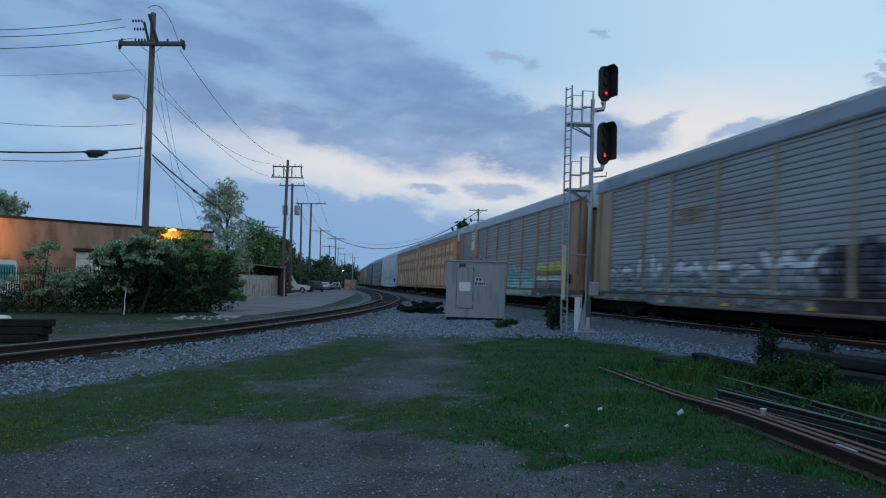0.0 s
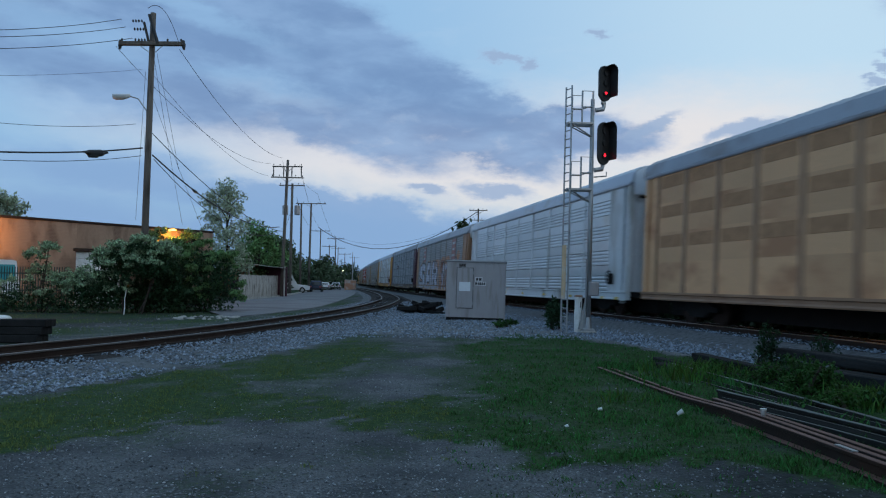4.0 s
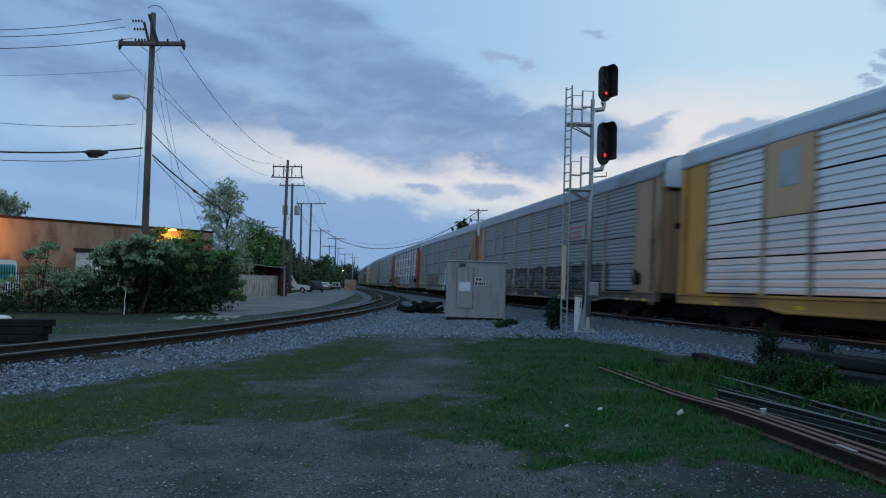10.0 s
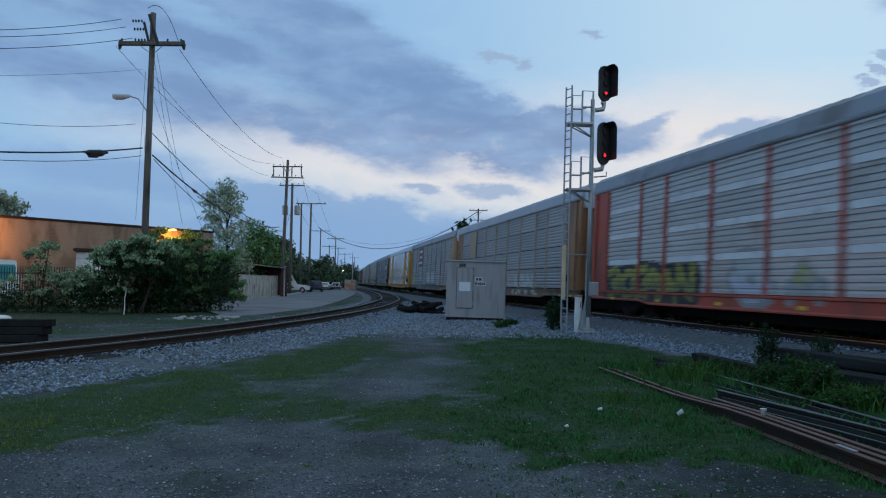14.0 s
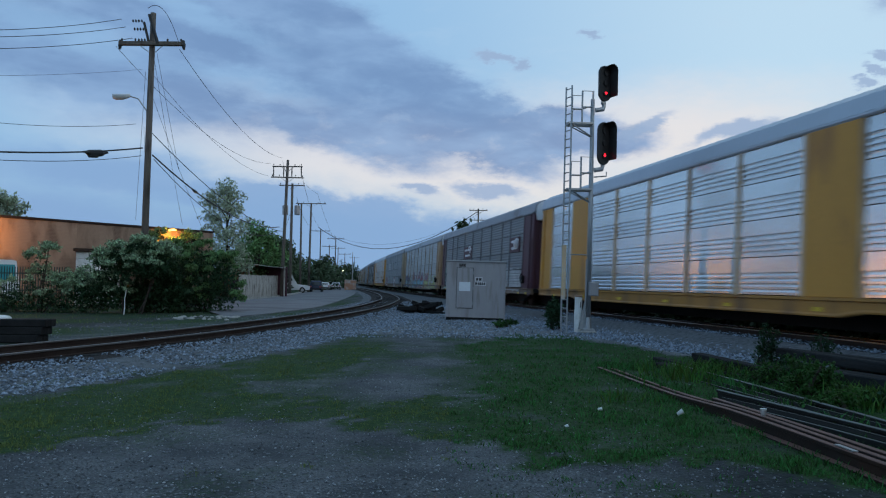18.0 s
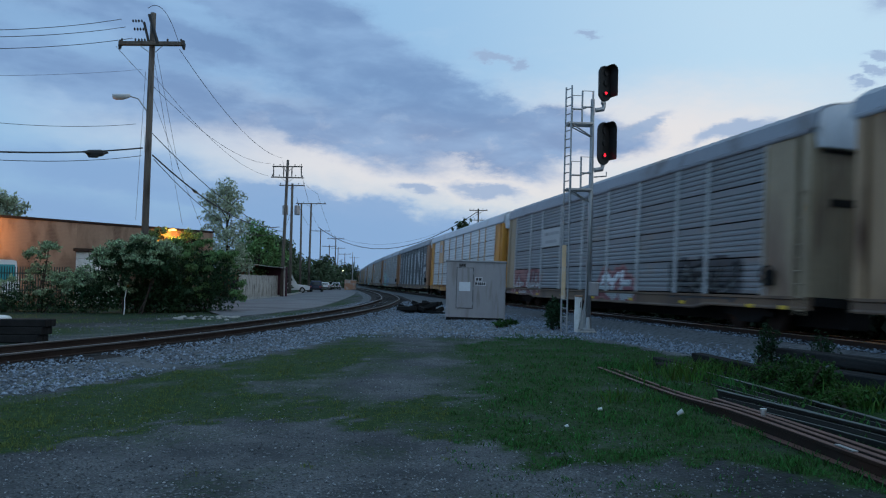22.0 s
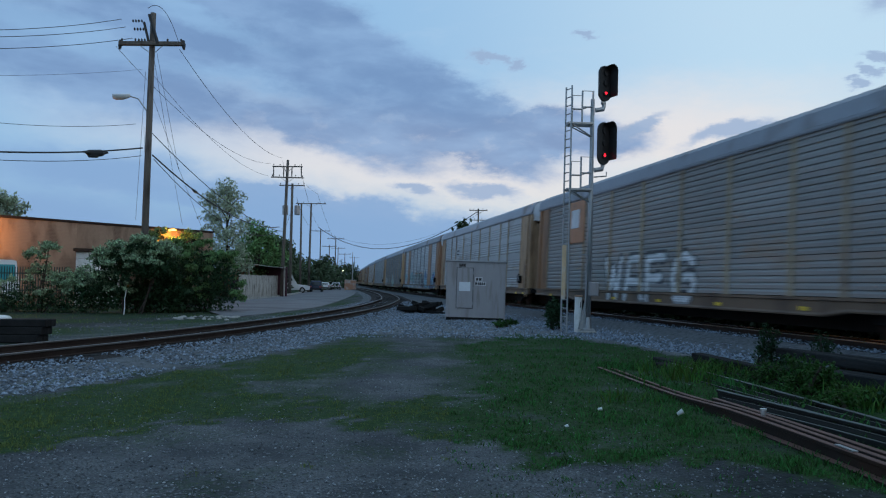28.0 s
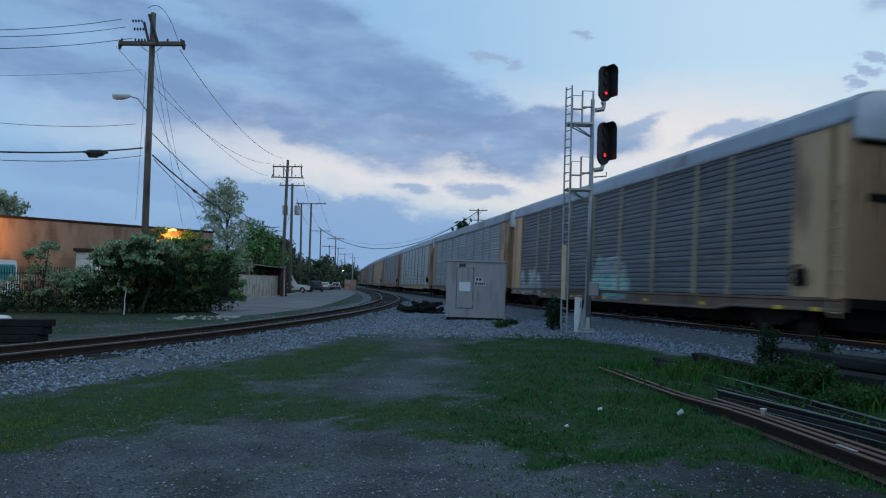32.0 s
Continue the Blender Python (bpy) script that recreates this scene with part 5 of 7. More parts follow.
tag(17, 52, -0.3, 0.75, 3.5, 1.0, 3, ("pale", "white", "deep_red", "faded_red"), 0.14, 0.14, "red and white graffiti letters")
field(17, -6.9, 1.0, 3.5, 0.9, "dark", "black graffiti block")
tag(17, 53, -7.1, 1.05, 3.2, 0.75, 3, ("dim", "dim", "dark", "dark"), 0.07, 0.05, "grey strokes on black", 0.05, 0.1)
tag(20, 55, 9.6, 0.75, 4.8, 1.3, 3, ("teal", "mint", "sky", "mint"), 0.34, 0.08, "teal graffiti", 0.15)
tag(20, 56, 11.6, 0.75, 1.9, 1.0, 1, ("deep_red", "faded_red", "dark", "dark"), 0.3, 0.1, "dull red graffiti")
tag(20, 77, 4.0, 0.75, 4.0, 1.1, 3, ("navy", "blue", "sky", "dull"), 0.2, 0.08, "blue graffiti", 0.1, 0.15)
tag(22, 78, 9.1, 1.0, 1.5, 1.0, 2, ("dark", "dark", "dim", "silver"), 0.1, 0.05, "black scribble", 0.05, 0.1)
field(22, 7.4, 0.85, 0.6, 1.0, "pink", "pink cloud of spray", 0.2)
field(22, 7.0, 0.6, 8.6, 1.3, "sky", "sky blue ground of a piece", 0.04, "pink")
tag(22, 57, 7.0, 0.75, 8.6, 1.35, 7, ("sky", "mint", "navy", "sky"), 0.16, 0.09, "sky blue graffiti letters with dark edges", 0.08)
field(23, 12.6, 0.6, 9.4, 1.15, "pale", "pale ground of a piece", 0.12, "sky")
tag(23, 58, 12.6, 0.75, 9.2, 1.15, 6, ("white", "mint", "sky", "sky"), 0.2, 0.1, "white and pale blue graffiti letters", 0.16)
field(23, 2.3, 0.6, 5.2, 1.5, "pale", "pale ground of a piece", 0.1, "orange")
tag(23, 79, 2.4, 0.8, 5.0, 1.3, 4, ("pale", "mint", "dark", "pale"), 0.16, 0.05, "pale graffiti figures with thin dark edges", 0.05)
tag(23, 80, -3.0, 0.7, 1.4, 1.2, 1, ("navy", "navy", "dark", "dim"), 0.14, 0.06, "dark blue arc")
tag(23, 59, -5.0, 0.8, 3.0, 1.2, 3, ("sky", "blue", "navy", "sky"), 0.17, 0.09, "blue graffiti")
tag(23, 81, -8.4, 0.75, 3.0, 1.0, 2, ("navy", "blue", "sky", "sky"), 0.25, 0.08, "blue graffiti", 0.12, 0.1)
tag(24, 65, 12.9, 0.85, 4.6, 1.0, 3, ("dim", "pale", "dull", "dull"), 0.16, 0.06, "faint pale graffiti", 0.1, 0.15)
tag(24, 60, 1.4, 0.95, 3.4, 1.1, 2, ("mint", "dim", "teal", "dull"), 0.22, 0.08, "faint teal graffiti", 0.12, 0.1)
# huge letters on an orange and grey ground
field(6, 12.0, 0.6, 13.0, 0.25, "lilac", "pale ground under the huge letters", 0.25)
for x, z_, w, h_ in ((-0.9, 0.9, 1.2, 1.9), (-3.6, 1.0, 1.0, 1.2), (-6.2, 1.0, 0.8, 1.4), (-9.6, 0.6, 2.4, 1.6), (-10.4, 2.2, 1.4, 0.5), (1.6, 2.8, 4.2, 0.4), (-2.4, 3.0, 3.2, 0.4), (-9.6, 3.3, 0.4, 0.4)):
    field(6, x, z_, w, h_, "orange", "orange painted patch", 0.32)
for ch, x, w, z0_, h_, rad in (("S", 10.9, 3.2, 0.85, 2.0, 0.34), ("A", 6.4, 2.7, 0.8, 2.05, 0.33), ("R", 2.6, 2.6, 0.8, 2.05, 0.33), ("Y", -2.0, 1.5, 0.8, 1.95, 0.28), ("P", -4.4, 1.8, 0.8, 2.0, 0.28), ("E", -7.1, 2.0, 0.85, 2.1, 0.32)):
    paint(word_segs(ch, x, z0_, w, h_, 0), rad, 0.17, [SPRAY["lilac"], SPRAY["lilac"], SPRAY["dark"], SPRAY["orange"]], CAR[6], "A", "huge pale letter with a black edge on orange", 0.08)
paint(word_segs("WAFG", 4.6, 0.75, 1.4, 1.45, 0.42), 0.11, 0.07, [SPRAY["white"], SPRAY["white"], SPRAY["dim"], SPRAY["dark"]], CAR[21], "A", "white letters with black shading", 0.06)
# giant pale shapes on the black car
slabs = []
for x, wd in ((11.6, 0.1), (8.7, 0.14), (6.1, 0.2), (3.4, 0.24), (0.5, 0.28), (-2.75, 0.32), (-8.35, 0.34)):
    for dx in (-wd, wd):
        slabs += [(x + dx, 1.1, x + dx * 1.2, 1.8), (x + dx * 0.9, 3.1, x + dx, 4.3)]
    slabs += [(x + wd * 1.2, 1.8, x, 2.3), (x - wd * 1.2, 1.8, x, 2.3), (x, 2.75, x + wd, 3.1), (x, 2.75, x - wd, 3.1), (x, 3.1, x, 4.3)]
slabs += [(-4.5, 4.4, -6.2, 3.1), (-5.2, 4.4, -6.3, 3.1), (-5.9, 4.5, -6.4, 3.1), (-4.9, 1.1, -5.4, 2.1), (-5.4, 2.1, -6.3, 1.1), (-5.2, 1.3, -5.9, 1.2), (-9.9, 3.3, -9.9, 4.1), (-10.5, 3.3, -10.5, 4.1), (-9.7, 1.1, -9.7, 2.5), (-9.7, 2.55, -11.7, 2.65), (-10.5, 1.2, -10.5, 1.9), (-9.8, 1.15, -10.5, 1.15)]
paint(slabs, 0.2, 0.05, [SPRAY["pale"], SPRAY["pale"], SPRAY["dim"], SIDES["black"]], CAR[19], "A", "giant pale letter shapes sprayed on black", 0.0, 0.04)


def sign_on(car_no, x, z, w, h, back, bars, n_, label):
    s_ = plate(CAR[car_no], x, z, w, h, back, "sign_panel", label, 0.06)
    if n_:
        stripes(s_, x, z, w * 0.86, h * 0.9, n_, bars, 0.06)
    return s_


def sign(car_no, x0, x1, z0, z1, back, bars, n, label):
    """A painted panel between two places along the car; n bars stand for its writing."""
    x, z, w, h = (x0 + x1) / 2, (z0 + z1) / 2, x0 - x1, z1 - z0
    b = SPRAY.get(bars) or pick(bars)
    if not back:
        return stripes(CAR[car_no], x, z, w, h, n, b, 0.02)
    return sign_on(car_no, x, z, w, h, SPRAY.get(back) or pick(back), b, n, label)


sign(1, 6.85, 4.85, 3.25, 3.75, None, "amber", 3, "")
sign(2, 8.95, 7.05, 3.15, 5.05, "orange", "white", 0, "flat orange panel")
sign(6, -7.2, -8.7, 3.2, 4.9, "faded_red", "pale", 3, "faded red sign with pale bars")
sign(6, 8.6, 7.3, 3.4, 4.9, "faded_red", "pale", 3, "faded red sign with pale bars")
sign(7, 7.2, 5.8, 3.55, 3.95, "dim", "dark", 1, "small pale sign")
sign(7, 6.4, 4.9, 3.05, 3.5, "maroon", "dim", 1, "small maroon sign with a pale mark")
sign(8, 8.95, 7.05, 3.05, 5.05, "cream", "pale", 0, "flat tan panel")
sign(9, -4.4, -6.7, 3.2, 3.95, "dull", "red", 3, "grey panel with red bars")
sign(10, -4.2, -6.7, 3.4, 3.9, None, "red", 2, "")
sign(11, -4.4, -6.8, 3.4, 3.85, None, "red", 2, "")
sign(12, 8.95, 7.05, 3.05, 5.0, "ochre", "ochre", 0, "flat tan panel")
sign(13, 7.0, 4.3, 2.95, 4.95, "deep_red", "white", 3, "red sign with white bars")
sign(15, -9.0, -11.0, 3.05, 3.95, "maroon", "white", 2, "maroon panel with a white mark")
sign(15, 4.3, 1.5, 3.05, 3.98, "maroon", "white", 2, "maroon panel with a white mark")
sign(16, 6.9, 5.8, 3.2, 3.8, None, "dark", 2, "")
sign(17, 7.0, 4.3, 3.1, 4.0, "silver", "dim", 2, "pale panel with grey bars")
sign(18, 8.95, 7.05, 3.0, 5.05, "cream", "pale", 0, "flat tan panel")
sign(20, 8.95, 7.05, 3.4, 5.0, "tan", "blue", 2, "tan panel with blue bars")
sign(21, 8.95, 7.1, 3.1, 5.0, "orange", "white", 0, "flat orange panel")
sign(22, 6.7, 5.7, 3.4, 3.95, None, "dark", 2, "")
sign(23, 8.9, 7.9, 3.5, 4.0, "orange", "dark", 2, "dark stencilled bars")
plate(CAR[2], 8.35, 4.3, 1.0, 1.3, SPRAY["white"], "notice", "white shield-shaped notice with dark blue bars", 0.075)
stripes(CAR[2], 8.35, 4.6, 0.85, 0.6, 3, SPRAY["navy"], 0.08)
plate(CAR[8], 8.0, 4.3, 0.8, 0.95, SPRAY["pale"], "notice", "pale square notice", 0.075)
plate(CAR[18], 8.0, 4.3, 0.8, 0.7, SPRAY["lilac"], "notice", "pale square notice", 0.075)
plate(CAR[21], 8.2, 4.2, 0.95, 0.85, SPRAY["white"], "notice", "white square notice", 0.075)
# a pale curl beside the white marks
m = Mesh()
m.tube([(2.2 - 0.28 * math.cos(a), HALF_W + 0.07, 3.72 + 0.26 * math.sin(a)) for a in (-1.2 + 0.45 * i for i in range(10))], 0.05, 6)
part("painted_curl", m, SPRAY["white"], CAR[15])
m = Mesh()
m.tube([(-10.55, HALF_W + 0.06, 3.3), (-10.6, HALF_W + 0.06, 3.55), (-10.75, HALF_W + 0.06, 3.8)], [0.2, 0.24, 0.16], 10)
part("painted_mark", m, SPRAY["white"], CAR[15])
# pale strips along the joints of the red car
for x0, x1 in ((11.7, 9.1), (6.9, 4.35), (4.0, 1.55), (1.25, -1.25), (-1.55, -4.0), (-4.35, -6.9), (-9.1, -11.6)):
    for z in (2.08, 3.1, 4.13):
        plate(CAR[11], (x0 + x1) / 2, z, x0 - x1, 0.2, SPRAY["white"], "pale_strip", "", 0.04)


def track_pose(s):
    p, a = main_at(s)
    return Matrix.Translation((p.x, p.y, 0)) @ Matrix.Rotation(-a, 4, "Z") @ Matrix.Rotation(CANT, 4, "Y") @ Matrix.Rotation(math.pi / 2, 4, "Z")


# ---- plants ----
def leaves(name, blobs, count, size, material, parent=None, label="", category="", seed=1, flat=0.9):
    """Many small leaves in uneven clumps; blobs: (x, y, z, rx, ry, rz)."""
    r = np.random.RandomState(seed)
    B = np.array(blobs, float)
    vol = B[:, 3] * B[:, 4] * B[:, 5]
    idx = r.choice(len(B), count, p=vol / vol.sum())
    d = r.normal(size=(count, 3))
    d /= np.linalg.norm(d, axis=1)[:, None]
    rad = r.rand(count, 1) ** 0.42
    # twigs: leaves gather along short random sprays
    nt = max(8, count // 14)
    twig = r.randint(0, nt, count)
    tdir = r.normal(size=(nt, 3))
    tdir[:, 2] += 0.5
    tdir /= np.linalg.norm(tdir, axis=1)[:, None]
    tb = r.choice(len(B), nt, p=vol / vol.sum())
    td = r.normal(size=(nt, 3))
    td /= np.linalg.norm(td, axis=1)[:, None]
    tc = B[tb, :3] + td * (r.rand(nt, 1) ** 0.4) * B[tb, 3:]
    c1 = B[idx, :3] + d * rad * B[idx, 3:]
    c2 = tc[twig] + tdir[twig] * (r.rand(count, 1) * 0.35 * B[tb[twig], 3:].min(1)[:, None]) + r.normal(size=(count, 3)) * size * 0.9
    c = np.where(r.rand(count, 1) < 0.3, c1, c2)
    a = r.normal(size=(count, 3))
    a /= np.linalg.norm(a, axis=1)[:, None]
    nrm = r.normal(size=(count, 3)) * 0.8 + np.array([0, 0, flat * 2])
    b = np.cross(nrm, a)
    b /= np.linalg.norm(b, axis=1)[:, None] + 1e-9
    s = size * (0.6 + 0.8 * r.rand(count, 1))
    v = np.stack([c - a * s, c + b * s * 0.5, c + a * s, c - b * s * 0.5], 1)
    i = 4 * np.arange(count)[:, None]
    me = bpy.data.meshes.new(name)
    me.from_pydata(v.reshape(-1, 3).tolist(), [], (i + np.array([0, 1, 2, 3])).tolist())
    me.materials.append(material)
    ob = new(name, me)
    ob.parent = parent
    return tagged(ob, label, category)


def bush(label, x, y, blobs, count, size, material, seed, z=-0.42, stems=6, sprays=0):
    t = thing("bush", label, "bush", Matrix.Translation((x, y, z)))
    r = random.Random(seed)
    for _ in range(stems):
        m = Mesh()
        b = r.choice(blobs)
        x0, y0 = b[0] * 0.4 + r.uniform(-0.3, 0.3), b[1] * 0.4 + r.uniform(-0.3, 0.3)
        m.tube([(x0, y0, -0.1), ((x0 + b[0]) / 2 + r.uniform(-0.1, 0.1), (y0 + b[1]) / 2, b[2] * 0.5), (b[0], b[1], b[2] + b[5] * 0.4)], [0.05, 0.035, 0.015], 6)
        part("stem", m, BARK, t)
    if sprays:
        # the inner leaves are near black: shade inside the bush, put into their colour
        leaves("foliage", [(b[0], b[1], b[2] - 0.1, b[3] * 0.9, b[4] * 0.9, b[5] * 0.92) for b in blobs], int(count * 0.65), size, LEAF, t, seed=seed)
        # paler sprays over the upper outside: light from above painted into leaf colour
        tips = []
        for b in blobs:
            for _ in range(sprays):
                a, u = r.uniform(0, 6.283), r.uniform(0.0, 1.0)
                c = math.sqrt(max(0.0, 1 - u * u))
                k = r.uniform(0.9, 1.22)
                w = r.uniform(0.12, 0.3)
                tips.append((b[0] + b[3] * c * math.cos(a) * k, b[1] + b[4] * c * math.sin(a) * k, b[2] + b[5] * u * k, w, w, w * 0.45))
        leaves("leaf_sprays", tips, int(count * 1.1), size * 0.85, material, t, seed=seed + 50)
    else:
        leaves("foliage", blobs, count, size, material, t, seed=seed)
    return t


def tree(label, x, y, height, spread, count, size, material, seed, z=-0.42, trunk=0.22, bare=0.25):
    t = thing("tree", label, "tree", Matrix.Translation((x, y, z)))
    r = random.Random(seed)
    m = Mesh()
    m.tube([(0, 0, -0.2), (0.1, 0, height * 0.3), (-0.05, 0.1, height * 0.6), (0.05, 0, height * 0.93)], [trunk, trunk * 0.8, trunk * 0.5, trunk * 0.12], 10)
    blobs = []
    for k in range(16):
        h = height * (bare + (0.95 - bare) * (k + 0.5) / 16)
        a = k * 2.4 + r.uniform(-0.4, 0.4)
        u = (h / height - bare) / (1 - bare)
        out = spread * (0.35 + 0.9 * u) * (1.05 - u) * 1.5 * r.uniform(0.7, 1.15)
        end = (math.cos(a) * out, math.sin(a) * out, h + 0.25 * out)
        m.tube([(0, 0, h * 0.85), (end[0] * 0.5, end[1] * 0.5, h * 0.97), end], [trunk * 0.35, trunk * 0.2, 0.02], 6)
        s = spread * r.uniform(0.32, 0.5)
        blobs.append((end[0] * 0.85, end[1] * 0.85, end[2], s, s, s * 0.75))
    part("trunk", m, BARK, t, round_=True)
    leaves("crown", blobs, count, size, material, t, seed=seed)
    return t


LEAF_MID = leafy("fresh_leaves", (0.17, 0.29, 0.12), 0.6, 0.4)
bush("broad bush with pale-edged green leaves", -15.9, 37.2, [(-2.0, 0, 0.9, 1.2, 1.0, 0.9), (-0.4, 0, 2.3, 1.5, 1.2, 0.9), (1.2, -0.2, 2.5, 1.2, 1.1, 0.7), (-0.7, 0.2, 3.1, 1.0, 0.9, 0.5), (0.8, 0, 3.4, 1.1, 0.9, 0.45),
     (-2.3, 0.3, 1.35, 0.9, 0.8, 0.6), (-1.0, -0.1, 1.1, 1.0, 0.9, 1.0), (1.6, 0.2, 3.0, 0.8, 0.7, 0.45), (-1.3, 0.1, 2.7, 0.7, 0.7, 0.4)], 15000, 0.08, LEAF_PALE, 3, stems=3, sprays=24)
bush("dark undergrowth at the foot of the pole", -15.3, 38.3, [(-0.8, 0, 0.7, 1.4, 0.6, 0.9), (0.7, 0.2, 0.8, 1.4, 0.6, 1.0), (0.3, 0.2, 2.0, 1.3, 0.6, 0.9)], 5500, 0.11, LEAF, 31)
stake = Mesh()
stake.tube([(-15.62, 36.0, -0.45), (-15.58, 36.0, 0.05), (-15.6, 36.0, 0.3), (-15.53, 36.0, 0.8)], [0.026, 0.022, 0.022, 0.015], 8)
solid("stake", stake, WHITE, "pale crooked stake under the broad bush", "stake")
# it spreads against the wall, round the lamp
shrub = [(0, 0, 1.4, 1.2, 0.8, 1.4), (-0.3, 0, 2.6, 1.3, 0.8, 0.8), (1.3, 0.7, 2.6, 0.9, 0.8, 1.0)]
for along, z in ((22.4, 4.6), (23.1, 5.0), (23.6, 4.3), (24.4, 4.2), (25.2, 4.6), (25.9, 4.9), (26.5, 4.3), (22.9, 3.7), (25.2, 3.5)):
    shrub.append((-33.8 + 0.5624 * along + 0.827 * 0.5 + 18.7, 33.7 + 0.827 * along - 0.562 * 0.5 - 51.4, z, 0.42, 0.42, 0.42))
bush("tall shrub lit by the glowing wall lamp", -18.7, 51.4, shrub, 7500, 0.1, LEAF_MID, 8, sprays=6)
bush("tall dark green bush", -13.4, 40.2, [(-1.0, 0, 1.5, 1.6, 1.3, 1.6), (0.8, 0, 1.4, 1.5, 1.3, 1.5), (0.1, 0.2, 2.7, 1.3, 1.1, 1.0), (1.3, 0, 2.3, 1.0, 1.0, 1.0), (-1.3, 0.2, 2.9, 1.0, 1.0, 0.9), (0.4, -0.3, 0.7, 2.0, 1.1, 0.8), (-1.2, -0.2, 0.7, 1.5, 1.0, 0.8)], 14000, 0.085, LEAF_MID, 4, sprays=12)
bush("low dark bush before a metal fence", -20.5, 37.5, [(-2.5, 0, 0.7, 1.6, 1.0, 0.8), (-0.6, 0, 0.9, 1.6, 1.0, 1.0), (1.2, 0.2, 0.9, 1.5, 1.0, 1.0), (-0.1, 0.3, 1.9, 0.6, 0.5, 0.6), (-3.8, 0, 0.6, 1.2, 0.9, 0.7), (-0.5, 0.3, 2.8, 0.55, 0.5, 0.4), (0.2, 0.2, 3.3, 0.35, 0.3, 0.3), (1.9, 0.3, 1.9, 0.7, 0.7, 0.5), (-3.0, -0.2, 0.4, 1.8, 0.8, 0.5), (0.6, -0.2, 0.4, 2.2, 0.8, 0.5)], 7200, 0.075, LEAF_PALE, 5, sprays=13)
bush("dark evergreen shrub behind the signal ladder", 4.15, 27.4, [(0, 0, 0.45, 0.34, 0.34, 0.45), (0.05, 0, 0.8, 0.28, 0.28, 0.35)], 1500, 0.06, LEAF, 6, stems=3)
tree("tall leafy tree with airy pale green crown", -21.9, 74.0, 11.7, 3.1, 7200, 0.15, LEAF_TREE, 11, bare=0.22)
tree("dense green tree beside the shed", -20.6, 82.0, 7.6, 3.2, 6000, 0.2, LEAF_MID, 12, bare=0.12)
tree("leafy tree behind the brick building", -37.5, 62.0, 9.0, 2.6, 4000, 0.2, LEAF_TREE, 13)

# ---- brick building ----
WALL_A, WALL_B, WALL_TOP = Vector((-33.8, 33.7, 0)), Vector((-17.96, 57.0, 0)), 5.0
wdir = (WALL_B - WALL_A).normalized()
wback = Vector((-wdir.y, wdir.x, 0))
wang = math.atan2(wdir.y, wdir.x)
bld = thing("brick_building", "low flat-roofed brick warehouse with an orange wall lamp", "building", Matrix.Translation((WALL_A.x, WALL_A.y, -0.42)) @ Matrix.Rotation(wang, 4, "Z"))
WL = (WALL_B - WALL_A).length


def brick_material():
    m = mat("brick_wall", (0.36, 0.24, 0.17), 0.9, 0, 0.3, 0.6, 30, 0.3, (0.17, 0.105, 0.075), 0.75, 1.1, (1, 1, 0.45))
    n, l = m.node_tree.nodes, m.node_tree.links
    b = n["Principled BSDF"]
    src = b.inputs["Base Color"].links[0].from_socket
    bt = n.new("ShaderNodeTexBrick")
    tc = n.new("ShaderNodeTexCoord")
    mp = n.new("ShaderNodeMapping")
    mp.inputs["Rotation"].default_value = (radians(90), 0, 0)
    l.new(tc.outputs["Object"], mp.inputs[0])
    l.new(mp.outputs[0], bt.inputs[0])
    bt.inputs["Scale"].default_value = 2.9
    bt.inputs["Mortar"].default_value = (0.3, 0.205, 0.15, 1)
    bt.inputs["Mortar Size"].default_value = 0.035
    bt.inputs["Mortar Smooth"].default_value = 0.3
    l.new(src, bt.inputs["Color1"])
    l.new(src, bt.inputs["Color2"])
    l.new(bt.outputs[0], b.inputs["Base Color"])
    return m


BRICKWALL = brick_material()
H = WALL_TOP + 0.42
door_x0, door_x1, door_h = 17.3, 20.6, 3.55
# front wall with a recessed loading bay
for x0, x1, z0, z1 in ((0, door_x0, 0, H), (door_x1, WL, 0, H), (door_x0, door_x1, door_h, H)):
    m = Mesh()
    m.box(((x0 + x1) / 2, 0.15, (z0 + z1) / 2), (x1 - x0, 0.3, z1 - z0))
    part("wall", m, BRICKWALL, bld, "orange-brown brick wall")
for c_, s_z in (((WL - 0.15, 8.15, H / 2), (0.3, 15.7, H)), ((0.15, 8.15, H / 2), (0.3, 15.7, H)), ((WL / 2, 15.85, H / 2), (WL - 0.6, 0.3, H))):
    m = Mesh()
    m.box(c_, s_z)
    part("wall", m, BRICKWALL, bld)
m = Mesh()
m.box((WL / 2, 8, H - 0.35), (WL - 0.62, 15.3, 0.2))
part("roof", m, BALLAST, bld)
m = Mesh()
m.box((WL / 2, 0.14, H + 0.05), (WL + 0.1, 0.42, 0.16), bevel=0.02)
m.box((WL - 0.15, 8.2, H + 0.05), (0.42, 15.8, 0.1), bevel=0.02)
part("coping", m, RUST, bld, "dark metal roof edge")
m = Mesh()
for k in range(8):
    m.box(((door_x0 + door_x1) / 2, 0.26 + 0.012 * (k % 2), 0.22 + 0.44 * k), (door_x1 - door_x0, 0.05, 0.43), bevel=0.01)
part("loading_door", m, WHITE, bld, "pale roller door")
m = Mesh()
m.box(((door_x0 + door_x1) / 2, -0.02, door_h + 0.1), (door_x1 - door_x0 + 0.4, 0.12, 0.2), bevel=0.02)
part("lintel", m, RUST, bld)


